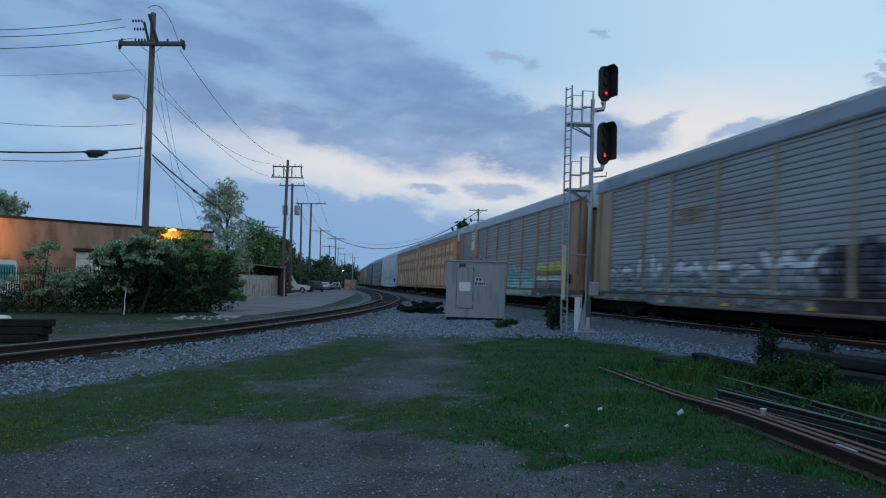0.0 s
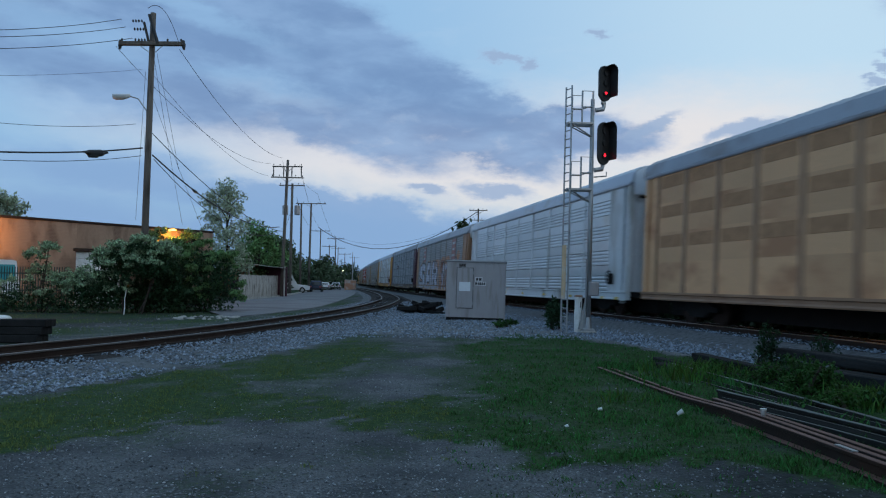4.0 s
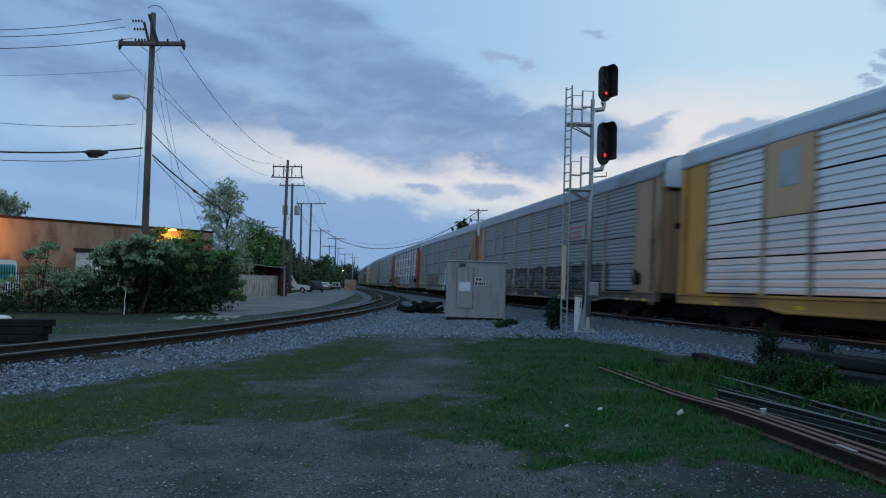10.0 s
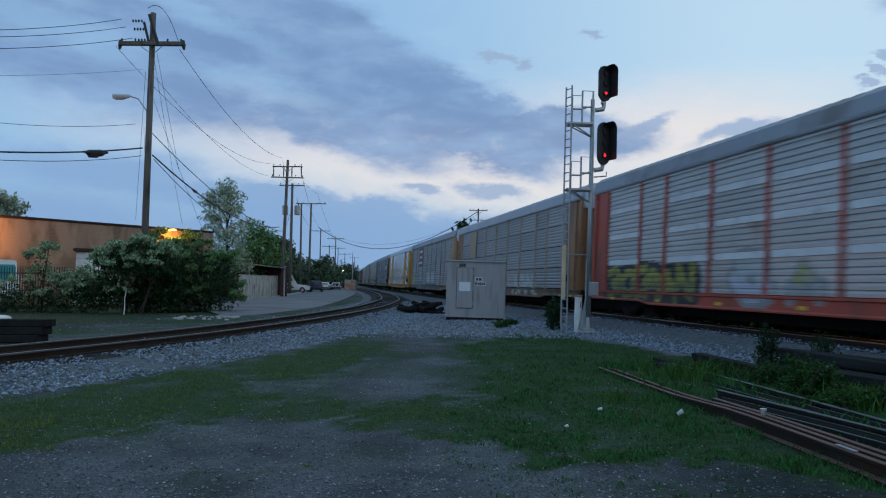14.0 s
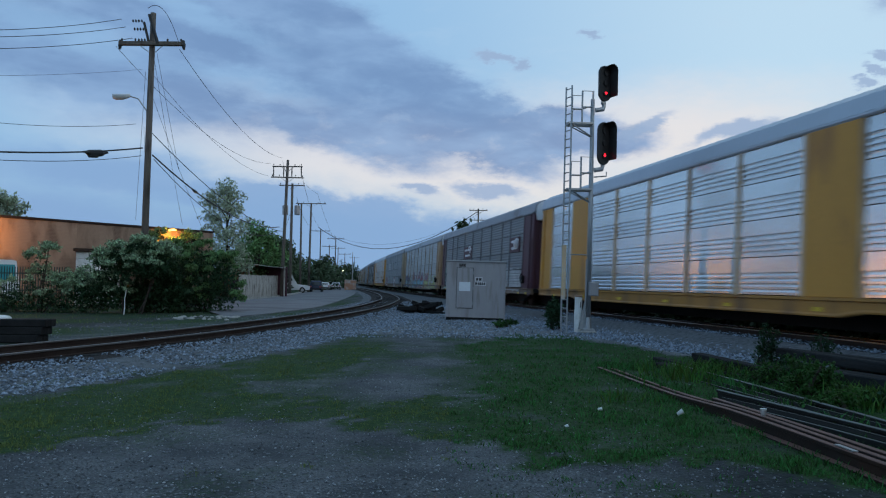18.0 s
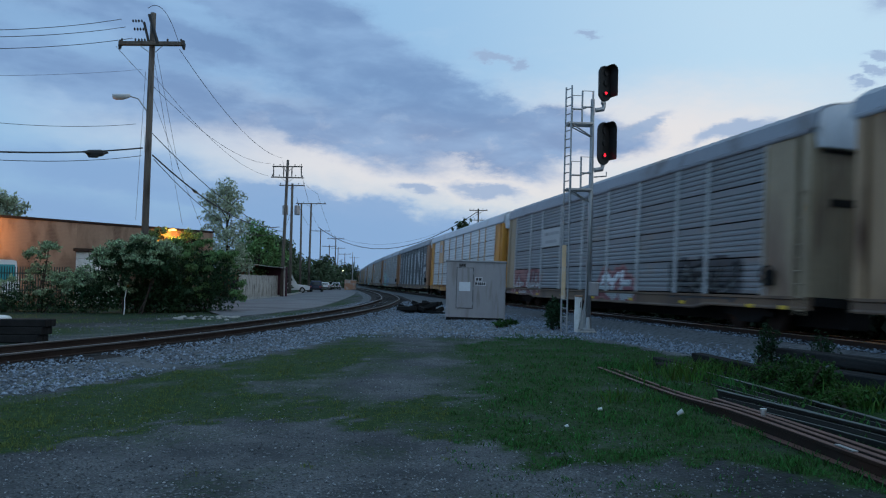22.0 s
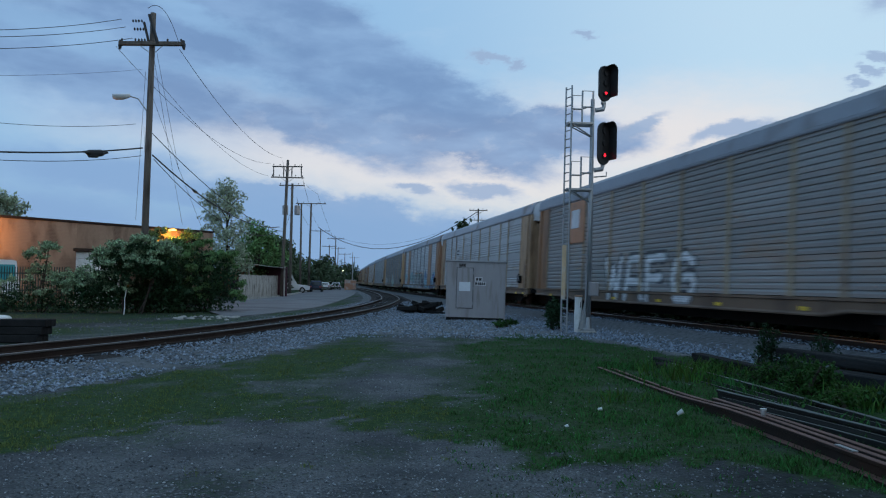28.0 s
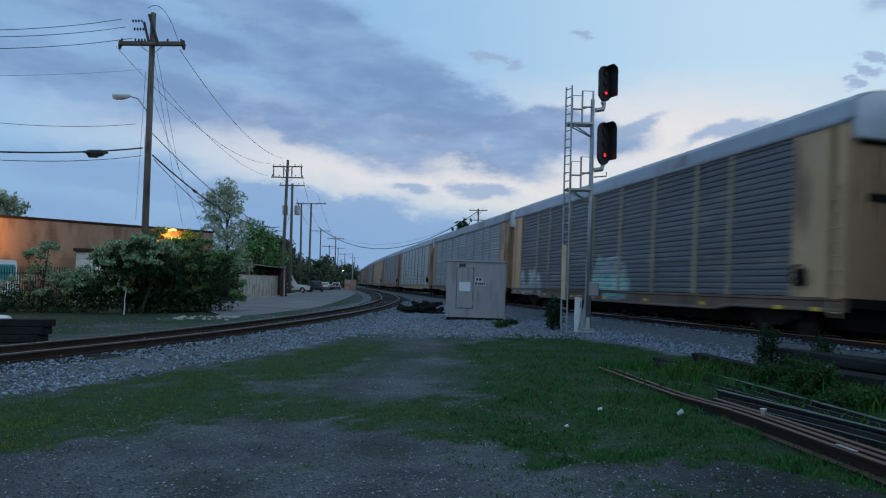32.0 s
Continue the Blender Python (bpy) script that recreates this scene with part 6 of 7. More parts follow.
def wall_lamp(x, z, power):
    lamp = thing("wall_lamp", "glowing orange sodium lamp on a wall bracket", "lamp", bld.matrix_basis @ Matrix.Translation((x, -0.02, z)))
    m = Mesh()
    m.tube([(0, 0, -0.1), (0, -0.25, 0.02), (0, -0.5, 0.02)], 0.03, 6)
    m.box((0, -0.6, 0.06), (0.26, 0.4, 0.12), bevel=0.04)
    part("bracket", m, GALV, lamp)
    m = Mesh()
    m.box((0, -0.62, -0.04), (0.4, 0.36, 0.1), bevel=0.04)
    part("lens", m, AMBER, lamp)
    d = bpy.data.lights.new("sodium_light", "POINT")
    d.energy, d.color, d.shadow_soft_size = power, (1.0, 0.4, 0.06), 0.15
    o = new("sodium_light", d)
    o.matrix_basis = bld.matrix_basis @ Matrix.Translation((x, -0.9, z - 0.3))
    return lamp


wall_lamp(WL - 4.1, 5.4, 230)
wall_lamp(10.6, 4.7, 620)

# ---- utility poles and wires ----
def pole(label, x, y, top, lean=(0, 0), r=0.17, arms=(), arm_size=(0.1, 0.13)):
    """A wooden utility pole; arms: (height below the top, half length, turn in degrees)."""
    t = thing("utility_pole", label, "utility pole", Matrix.Translation((x, y, -0.42)), group="utility poles")
    h = top + 0.42
    m = Mesh()
    m.tube([(0, 0, -0.3), (lean[0] * 0.5, lean[1] * 0.5, h * 0.5), (lean[0], lean[1], h)], [r, r * 0.87, r * 0.72], 12)
    part("pole", m, POLE_WOOD, t, round_=True)
    for drop, half, turn in arms:
        m = Mesh()
        q = Matrix.Rotation(radians(turn), 3, "Z")
        c = Vector((lean[0], lean[1], h - drop))
        m.box(c + q @ Vector((0, -r * 0.8, 0)), (2 * half, *arm_size), q, 0.01)
        arm = part("crossarm", m, POLE_WOOD, t)
        m = Mesh()
        for sx in (-1, 1):
            m.tube([c + q @ Vector((sx * half * 0.45, -r, 0)), c + Vector((0, 0, -0.55))], 0.02, 6)
        part("brace", m, GALV, t)
        for u in (-0.92, -0.5, 0.5, 0.92):
            m = Mesh()
            b = c + q @ Vector((u * half, -r * 0.8, 0.06))
            m.tube([b, b + Vector((0, 0, 0.07)), b + Vector((0, 0, 0.1)), b + Vector((0, 0, 0.19)), b + Vector((0, 0, 0.22))], [0.015, 0.015, 0.05, 0.055, 0.03], 8)
            part("insulator", m, BLACK, t)
    return t


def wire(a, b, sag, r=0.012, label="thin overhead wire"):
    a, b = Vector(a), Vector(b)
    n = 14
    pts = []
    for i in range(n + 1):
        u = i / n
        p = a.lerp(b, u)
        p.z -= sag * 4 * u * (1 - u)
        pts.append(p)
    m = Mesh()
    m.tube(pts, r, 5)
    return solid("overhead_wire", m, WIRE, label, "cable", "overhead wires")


main_pole = pole("tall weathered wooden utility pole with a crossarm and street lamp", -16.17, 39.5, 15.9, (0.17, 0), 0.2, ((1.75, 1.75, 0),), (0.26, 0.2))
for sx in (-1.65, 1.7):
    m = Mesh()
    m.tube([(0.17 + sx, -0.15, 14.75), (0.17 + sx * 1.03, -0.15, 14.5), (0.17 + sx * 1.05, -0.15, 14.25)], [0.1, 0.12, 0.06], 8)
    part("hanging_insulator", m, BLACK, main_pole)
pole("leaning wooden utility pole with a double crossarm", -17.6, 80.0, 14.6, (0.45, 0), 0.2, ((0.75, 1.65, 0), (1.95, 1.75, 8)))
for sx in (-1.5, -0.4, 0.5, 1.55):
    m = Mesh()
    m.tube([(-17.15 + sx, 79.8, 12.7), (-17.15 + sx, 79.8, 13.2), (-17.15 + sx, 79.8, 13.8)], [0.05, 0.07, 0.04], 8)
    solid("line_hanger", m, BLACK, "dark insulator strut between two crossarms", "insulator", "line hangers")
pole("wooden utility pole carrying two transformers", -19.2, 92.0, 13.6, (0.1, 0), 0.2, ((0.25, 1.6, 0),))
pole("plain weathered wooden utility pole", -21.8, 112.0, 13.3, (0, 0), 0.18, ())
pole("wooden utility pole with a long crossarm", -20.5, 112.0, 13.3, (0.2, 0), 0.18, ((0.1, 2.3, 0),))
for x, y, top in ((-28.6, 170, 13.4), (-28.0, 190, 12.8), (-33.5, 215, 12.0), (-34.5, 240, 12.6), (-35.2, 262, 11.5), (-40.0, 330, 12.5)):
    pole("distant wooden utility pole with a crossarm", x, y, top, (0.1, 0), 0.16, ((0.4, 2.2, 0),))
pole("utility pole with crossarms seen over the train", 5.75, 120.0, 13.5, (0, 0), 0.17, ((0.3, 1.5, 0), (1.9, 1.2, 0)))

# ---- signal ----
sig = thing("railway_signal", "tall grey signal mast with two black heads showing red", "railway signal", Matrix.Translation((5.15, 26.0, -0.42)) @ Matrix.Rotation(radians(1.2), 4, "Y"))
m = Mesh()
m.tube([(0, 0, 0.0), (0, 0, 4.0), (0, 0, 8.35)], [0.095, 0.085, 0.07], 14)
part("mast", m, GALV, sig, round_=True)
m = Mesh()
m.box((0, 0, 0.0), (0.56, 0.56, 0.14), bevel=0.03)
part("foundation", m, CONCRETE, sig)


def head(x, z, size=1.0):
    """A signal head: long oval back plate with a clamshell hood, a lit red lens at its foot."""
    at = Matrix.Translation((x, -0.12, z)) @ Matrix.Rotation(radians(28), 4, "Z") @ Matrix.Diagonal((1.0, 1.0, size, 1.0))
    m = Mesh()
    prof = []
    for j in range(28):
        a = 2 * math.pi * j / 28
        prof.append((0.27 * math.cos(a), 0.27 * math.sin(a) + (0.37 if math.sin(a) > 0 else -0.37)))
    m.grid([[Vector((px * s, y, pz * (1 if s == 1 else 0.98))) for px, pz in prof] for y, s in ((0.06, 0.9), (0.05, 1), (-0.02, 1), (-0.03, 0.95))], True, True)
    h = part("signal_head", m, BLACK, sig, "black oval signal head", at)
    m = Mesh()
    hood = [(0.21 * math.cos(a), 0.21 * math.sin(a) * 1.0 + 0.38) for a in (math.pi * (1.0 - j / 10) for j in range(11))] + [(0.21, -0.1), (0.21, -0.5)]
    hood = hood[4:]
    rings = []
    for y, s in ((-0.02, 1.0), (-0.45, 0.95)):
        rings.append([Vector((px * s, y, pz)) for px, pz in hood])
    m.grid(rings)
    m.grid([[p + Vector((0.012, 0, 0.012)) for p in r] for r in rings])
    part("hood", m, BLACK, h)
    m = Mesh()
    m.tube([(0.0, -0.035, -0.36), (0.0, -0.075, -0.36)], 0.1, 18)
    part("lens_housing", m, BLACK, h)
    m = Mesh()
    m.tube([(0.0, -0.07, -0.36), (0.0, -0.09, -0.36)], [0.05, 0.04], 16)
    part("red_lens", m, RED_LENS, h, "glowing red signal lens")
    for zz in (0.36, 0.0):
        m = Mesh()
        m.tube([(0.0, -0.035, zz), (0.0, -0.08, zz)], 0.09, 16)
        part("dark_lens", m, BLACK, h)
    m = Mesh()
    m.tube([(0, 0.12, -0.52), (0, 0.12, -0.8), (-0.02, 0.12, -0.9), (-0.3, 0.12, -0.95)], [0.075, 0.075, 0.085, 0.085], 10)
    m.box((-0.02, 0.1, -0.66), (0.16, 0.16, 0.14), None, 0.02)
    part("head_bracket", m, GALV, sig, "", Matrix.Translation((x, -0.12, z)))
    return h


head(0.4, 8.9)
head(0.4, 6.74, 1.2)
# platforms and their guard rails
for z in (7.42, 5.06):
    m = Mesh()
    for k in range(6):
        m.box((-0.45, -0.25 + 0.1 * k, z), (0.86, 0.045, 0.04))
    m.box((-0.45, -0.28, z), (0.9, 0.03, 0.06))
    m.box((-0.45, 0.28, z), (0.9, 0.03, 0.06))
    m.box((-0.89, 0, z), (0.03, 0.56, 0.06))
    m.box((-0.02, 0, z), (0.03, 0.56, 0.06))
    part("platform", m, GALV, sig, "steel grating platform")
    m = Mesh()
    m.tube([(-0.75, -0.2, z - 0.03), (0.0, -0.05, z - 0.45)], 0.025, 6)
    m.tube([(-0.75, 0.2, z - 0.03), (0.0, 0.05, z - 0.45)], 0.025, 6)
    part("platform_brace", m, GALV, sig)
    for x0, x1, hh in ((-0.78, -0.42, 0.98), (-0.42, -0.04, 1.15)):
        m = Mesh()
        y = -0.27
        m.tube([(x0, y, z), (x0, y, z + hh), (x1, y, z + hh), (x1, y, z)], 0.034, 6)
        m.tube([(x0, y, z + hh * 0.5), (x1, y, z + hh * 0.5)], 0.03, 6)
        part("guard_rail", m, GALV, sig)
    m = Mesh()
    m.tube([(-0.42, -0.27, z + 0.5), (0.04, 0.1, z + 0.72)], 0.02, 6)
    part("guard_chain_bar", m, GALV, sig)
# ladder
for dx, dy in ((-0.96, -0.02), (-0.8, -0.3)):
    m = Mesh()
    m.tube([(dx, dy, 0.0), (dx, dy, 8.75)], 0.03, 6)
    part("ladder_rail", m, GALV, sig)
rung = Mesh()
rung.tube([(-0.96, -0.02, 0), (-0.8, -0.3, 0)], 0.02, 6)
rme = rung.data("rung", GALV)
for k in range(29):
    part("rung", rme, None, sig, "", Matrix.Translation((0, 0, 0.25 + 0.3 * k)))
m = Mesh()
m.box((-0.93, -0.2, 2.12), (0.2, 0.03, 1.9), Matrix.Rotation(radians(-60), 3, "Z"), 0.005)
LADDER_GUARD = mat("faded_guard", (0.68, 0.47, 0.27), 0.6, 0, 0.2, 2, 30, 0.1, (0.6, 0.58, 0.55), 0.5)
part("ladder_guard", m, LADDER_GUARD, sig, "faded yellow climbing guard")
m = Mesh()
m.tube([(-0.88, -0.15, 2.75), (0.0, 0.0, 2.75)], 0.02, 6)
part("ladder_tie", m, GALV, sig)
m = Mesh()
m.box((0.14, -0.1, 1.55), (0.34, 0.3, 0.5), None, 0.03)
part("junction_box", m, BUNGALOW, sig, "grey steel junction box")
m = Mesh()
m.tube([(-0.12, -0.06, 0.0), (-0.12, -0.06, 0.9), (-0.1, -0.06, 1.6), (-0.1, -0.06, 2.6)], 0.035, 8)
part("conduit", m, GALV, sig)
m = Mesh()
m.box((0, 0, 0.1), (0.42, 0.42, 0.1), None, 0.02)
m.tube([(0, 0, 0.1), (0, 0, 0.55)], [0.16, 0.1], 12)
m.grid([[Vector((-0.34, y, 0.12)), Vector((-0.1, y, 0.12)), Vector((-0.08, y, 1.05)), Vector((-0.14, y, 1.05))] for y in (-0.05, 0.05)], True, True)
part("mast_base", m, GALV, sig)
m = Mesh()
m.tube([(0.1, 0.05, 5.55), (0.55, 0.05, 5.6), (0.56, 0.05, 5.75)], 0.025, 6)
part("antenna_arm", m, GALV, sig)

# ---- white marker pipe ----
mk = thing("marker_post", "white plastic pipe with an orange cap and black marks", "marker post", Matrix.Translation((4.85, 26.2, -0.42)))
m = Mesh()
m.tube([(0, 0, -0.05), (0, 0, 0.72), (0.005, 0, 0.73)], [0.15, 0.15, 0.13], 16)
m.tube([(0.0, 0, 0.7), (0.01, 0, 1.27)], 0.135, 16)
part("pipe", m, WHITE, mk, round_=False)
m = Mesh()
m.tube([(0.01, 0, 1.26), (0.01, 0, 1.31), (0.01, 0, 1.33)], [0.15, 0.15, 0.1], 16)
part("cap", m, PAINTS["orange"], mk)
m = Mesh()
for k in range(3):
    m.box((0.05, -0.137, 1.05 - 0.07 * k), (0.03, 0.01, 0.05))
part("lettering", m, BLACK, mk)

# ---- equipment hut ----
hut = thing("equipment_hut", "grey metal railway signal hut with a notice on its door", "equipment hut", Matrix.Translation((0.12, 34.0, -0.12)) @ Matrix.Rotation(radians(-3), 4, "Z") @ Matrix.Rotation(radians(1.2), 4, "Y"))
HW, HD, HH = 2.75, 2.2, 2.42
m = Mesh()
m.box((HW / 2 + 0.02, HD / 2, HH / 2 - 0.12), (HW, HD, HH + 0.24), None, 0.02)
part("body", m, BUNGALOW, hut)
m = Mesh()
m.grid([[Vector((x, -0.035, HH - 0.03)), Vector((x, -0.035, HH + 0.02)), Vector((x, HD / 2, HH + 0.1)), Vector((x, HD + 0.035, HH + 0.02)), Vector((x, HD + 0.035, HH - 0.03))] for x in (-0.02, HW + 0.06)], True, True)
part("roof", m, mat("weathered_hut_roof", (0.2, 0.195, 0.2), 0.8, 0.1, 0.2, 2, 40, 0.2), hut, "weathered grey hut roof")
m = Mesh()
for x in (0.15, HW - 0.15):
    for y in (0.2, HD - 0.2):
        m.box((x, y, -0.2), (0.2, 0.2, 0.44))
m.box((HW / 2, 0.03, -0.2), (HW - 0.1, 0.1, 0.1))
part("base_frame", m, UNDER, hut)
m = Mesh()
m.box((0.88, -0.015, 1.2), (0.74, 0.05, 1.84), None, 0.012)
door = part("door", m, BUNGALOW, hut)
# grey plate behind the door, painted as the shaded gap round it
m = Mesh()
m.box((0.88, -0.004, 1.2), (0.79, 0.04, 1.89))
part("door_seal", m, mat("gap_grey", (0.13, 0.125, 0.125), 0.8, 0, 0.2, 3, 40, 0.1), hut, "grey plate added behind the door as its shaded gap")
m = Mesh()
m.box((0.6, -0.07, 1.0), (0.05, 0.06, 0.3), None, 0.01)
part("handle", m, GALV, door)
for z in (0.5, 1.2, 1.9):
    m = Mesh()
    m.tube([(1.27, -0.03, z - 0.06), (1.27, -0.03, z + 0.06)], 0.022, 8)
    part("hinge", m, GALV, door)
m = Mesh()
m.box((0.88, -0.052, 1.27), (0.52, 0.012, 0.42))
part("notice", m, mat("white_notice", (0.75, 0.77, 0.8), 0.6, 0, 0.08, 3, 40, 0.0), door, "white paper notice")
m = Mesh()
m.box((1.52, -0.004, 1.62), (0.34, 0.014, 0.2))
m.box((1.6, -0.004, 1.42), (0.52, 0.014, 0.18))
sg = part("sign", m, mat("pale_sign", (0.62, 0.61, 0.6), 0.6, 0, 0.08, 3, 40, 0.0), hut, "two white number plates")
INK = mat("faded_ink", (0.04, 0.04, 0.045), 0.7, 0, 0.2, 3, 40, 0.0)
for x, z, w in ((1.44, 1.62, 0.09), (1.59, 1.62, 0.11), (1.4, 1.42, 0.08), (1.51, 1.42, 0.06), (1.6, 1.42, 0.08), (1.7, 1.42, 0.07), (1.79, 1.42, 0.06)):
    m = Mesh()
    m.box((x, -0.014, z), (w, 0.008, 0.12))
    part("lettering", m, INK, sg)
m = Mesh()
for k in range(4):
    m.box((0.75, -0.008, 2.2 + 0.035 * k), (0.3, 0.03, 0.02))
part("vent", m, UNDER, hut)
m = Mesh()
m.box((0.012, 0.3, 1.3), (0.02, 0.14, 0.34))
part("tag", m, WHITE, hut)
m = Mesh()
m.box((0.55, -0.01, 1.25), (0.03, 0.03, 2.3))
m.box((2.72, -0.01, 1.2), (0.04, 0.03, 2.3))
part("corner_trim", m, BUNGALOW, hut)

# ---- old timber and steel lying about ----
STACK_TIE = mat("greyed_tie", (0.026, 0.028, 0.029), 0.9, 0, 0.5, 3, 40, 0.6, (0.014, 0.013, 0.013), 0.6, 1.5, (0.4, 3, 3))


def timber(label, x, y, z, L, turn, w=0.24, h=0.18, tilt=0, material=None):
    m = Mesh()
    m.box((0, 0, 0), (L, w, h), None, 0.02)
    return solid("old_tie", m, material or TIE, label, "railway tie", "discarded ties", at=Matrix.Translation((x, y, z)) @ Matrix.Rotation(radians(turn), 4, "Z") @ Matrix.Rotation(radians(tilt), 4, "Y"))


r = random.Random(21)
for k in range(26):
    timber("broken dark tie in a heap by the hut", -1.1 + r.uniform(-1.2, 1.0) * (1 - 0.12 * (k % 5)), 41.0 + r.uniform(-0.7, 0.7), -0.36 + 0.11 * (k % 5), r.uniform(0.5, 1.3), r.uniform(0, 180), 0.26, 0.2, r.uniform(-35, 35))
# stack at the far side of the curved line
for lev in range(3):
    for k in range(2):
        timber("dark tie in a low stack beside the curved rails", -12.2 + 0.1 * lev, 19.6 + 0.28 * k, -0.3 + 0.21 * lev, 3.1 - 0.06 * lev, -4 + 2 * lev, 0.26, 0.2)
m = Mesh()
m.grid([[Vector((0.36 * math.cos(a) * c, 0.22 * math.sin(a) * c, 0.1 * s)) for a in (2 * math.pi * j / 18 for j in range(18))] for c, s in ((1, 0), (0.96, 0.4), (0.8, 0.75), (0.5, 0.95), (0.05, 1.0))], True, True)
solid("plastic_bag", m, WHITE, "crumpled white plastic bag on the tie stack", "bag", at=Matrix.Translation((-11.95, 19.75, 0.215)), round_=True)
# ties thrown down beside the main line
for x, y, z, L, turn, tl in ((5.92, 14.9, -0.31, 2.9, -79, 1), (5.0, 15.3, -0.4, 1.8, -70, 2), (5.5, 13.6, -0.43, 2.6, -74, 0), (4.75, 14.4, -0.44, 2.3, -82, 1),
                             (7.45, 14.1, -0.1, 2.6, -72, 1), (7.85, 14.3, -0.12, 2.6, -70, 0), (8.25, 11.7, -0.1, 2.6, -73, 1), (6.9, 12.5, -0.26, 2.6, -76, -1), (7.35, 12.1, -0.27, 2.6, -73, 0),
                             (7.0, 13.6, -0.42, 2.6, -71, 1), (7.5, 11.0, -0.4, 2.6, -70, 0), (6.75, 11.2, -0.42, 2.6, -75, 1), (8.0, 13.0, -0.34, 2.6, -69, 0)):
    timber("dark weathered tie lying in the weeds", x, y, z, L, turn, 0.25, 0.19, tl, STACK_TIE if z > -0.3 else TIE)
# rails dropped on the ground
# two tones a rail: sides painted as shaded, upward faces as lit from above
WEATHERED_SHADED = mat("weathered_rail_shaded", (0.03, 0.022, 0.019), 0.7, 0.2, 0.35, 2, 50, 0.3, (0.045, 0.025, 0.018), 0.5, 1.5)
RUSTY_LIT = mat("rusty_rail_lit", (0.13, 0.062, 0.045), 0.6, 0.2, 0.4, 2.5, 50, 0.3, (0.2, 0.14, 0.12), 0.3, 1.2)
GREYED_SHADED = mat("greyed_rail_shaded", (0.02, 0.021, 0.02), 0.7, 0.2, 0.3, 2, 50, 0.3)
GREYED_LIT = mat("greyed_rail_lit", (0.1, 0.115, 0.11), 0.55, 0.3, 0.35, 2.5, 50, 0.3, (0.05, 0.05, 0.045), 0.4, 1.2)


def loose_rail(pts, mats_, label, lay=0):
    """A rail lying along pts (x, y, height of its foot); upward faces painted lighter, as if skylit."""
    m = Mesh()
    path = spline(pts, 0.6)
    nn = normals(path)
    prof = [(o, h + 0.17) for o, h in RAIL_PROFILE] if not lay else [(h + 0.08, o + 0.07) for o, h in RAIL_PROFILE]
    m.grid([[p + q * o + Vector((0, 0, h)) for o, h in prof] for p, q in zip(path, nn)], True, True)
    me = m.data("discarded_rail", mats_)
    recalc(me)
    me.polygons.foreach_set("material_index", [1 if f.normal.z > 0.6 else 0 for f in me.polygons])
    return tagged(new("discarded_rail", me), label, "rail", "discarded rails")


RUSTY = [WEATHERED_SHADED, RUSTY_LIT]
GREYED = [GREYED_SHADED, GREYED_LIT]
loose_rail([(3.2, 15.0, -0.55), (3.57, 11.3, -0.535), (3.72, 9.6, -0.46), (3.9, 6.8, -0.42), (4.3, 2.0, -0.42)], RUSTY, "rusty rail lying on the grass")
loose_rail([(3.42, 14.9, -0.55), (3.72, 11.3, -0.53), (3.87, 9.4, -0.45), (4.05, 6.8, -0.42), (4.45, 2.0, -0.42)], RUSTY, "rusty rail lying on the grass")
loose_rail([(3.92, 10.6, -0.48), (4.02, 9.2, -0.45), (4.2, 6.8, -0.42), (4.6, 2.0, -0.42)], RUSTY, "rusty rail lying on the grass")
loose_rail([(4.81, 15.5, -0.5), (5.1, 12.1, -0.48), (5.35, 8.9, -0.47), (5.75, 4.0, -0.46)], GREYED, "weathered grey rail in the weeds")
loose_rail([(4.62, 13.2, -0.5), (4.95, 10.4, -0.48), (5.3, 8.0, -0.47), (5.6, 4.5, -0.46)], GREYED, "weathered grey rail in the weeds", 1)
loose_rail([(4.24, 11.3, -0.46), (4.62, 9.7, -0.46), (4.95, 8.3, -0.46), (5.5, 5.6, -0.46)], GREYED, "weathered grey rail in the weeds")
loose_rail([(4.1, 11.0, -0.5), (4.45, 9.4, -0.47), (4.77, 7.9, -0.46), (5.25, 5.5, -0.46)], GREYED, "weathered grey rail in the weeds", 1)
PALE_END = Mesh()
PALE_END.box((0, 0, 0), (0.05, 0.3, 0.012))
solid("metal_strip", PALE_END, GALV, "bright strip of metal on a discarded rail", "metal strip", at=Matrix.Translation((3.885, 7.1, -0.243)) @ Matrix.Rotation(radians(4), 4, "Z"))


def cup(x, y, z, tip, label="white paper cup", k=1.0):
    m = Mesh()
    m.grid([[Vector((rr * k * math.cos(a), rr * math.sin(a), h * k)) for a in (2 * math.pi * j / 16 for j in range(16))] for rr, h in ((0.026, 0.0), (0.037, 0.085), (0.041, 0.088), (0.036, 0.085), (0.025, 0.006))], True, True)
    return solid("paper_cup", m, WHITE, label, "cup", "litter", at=Matrix.Translation((x, y, z)) @ Matrix.Rotation(radians(tip), 4, "Y"), round_=True)


cup(3.86, 8.85, -0.255, 0, "white paper cup standing on a discarded rail")
cup(3.07, 9.6, -0.375, 60, "white paper cup lying in the grass", 0.9)
cup(2.12, 10.0, -0.392, 80, "crushed white cup in the grass", 0.62)
cup(1.48, 8.85, -0.405, 70, "crushed white cup in the grass", 0.5)

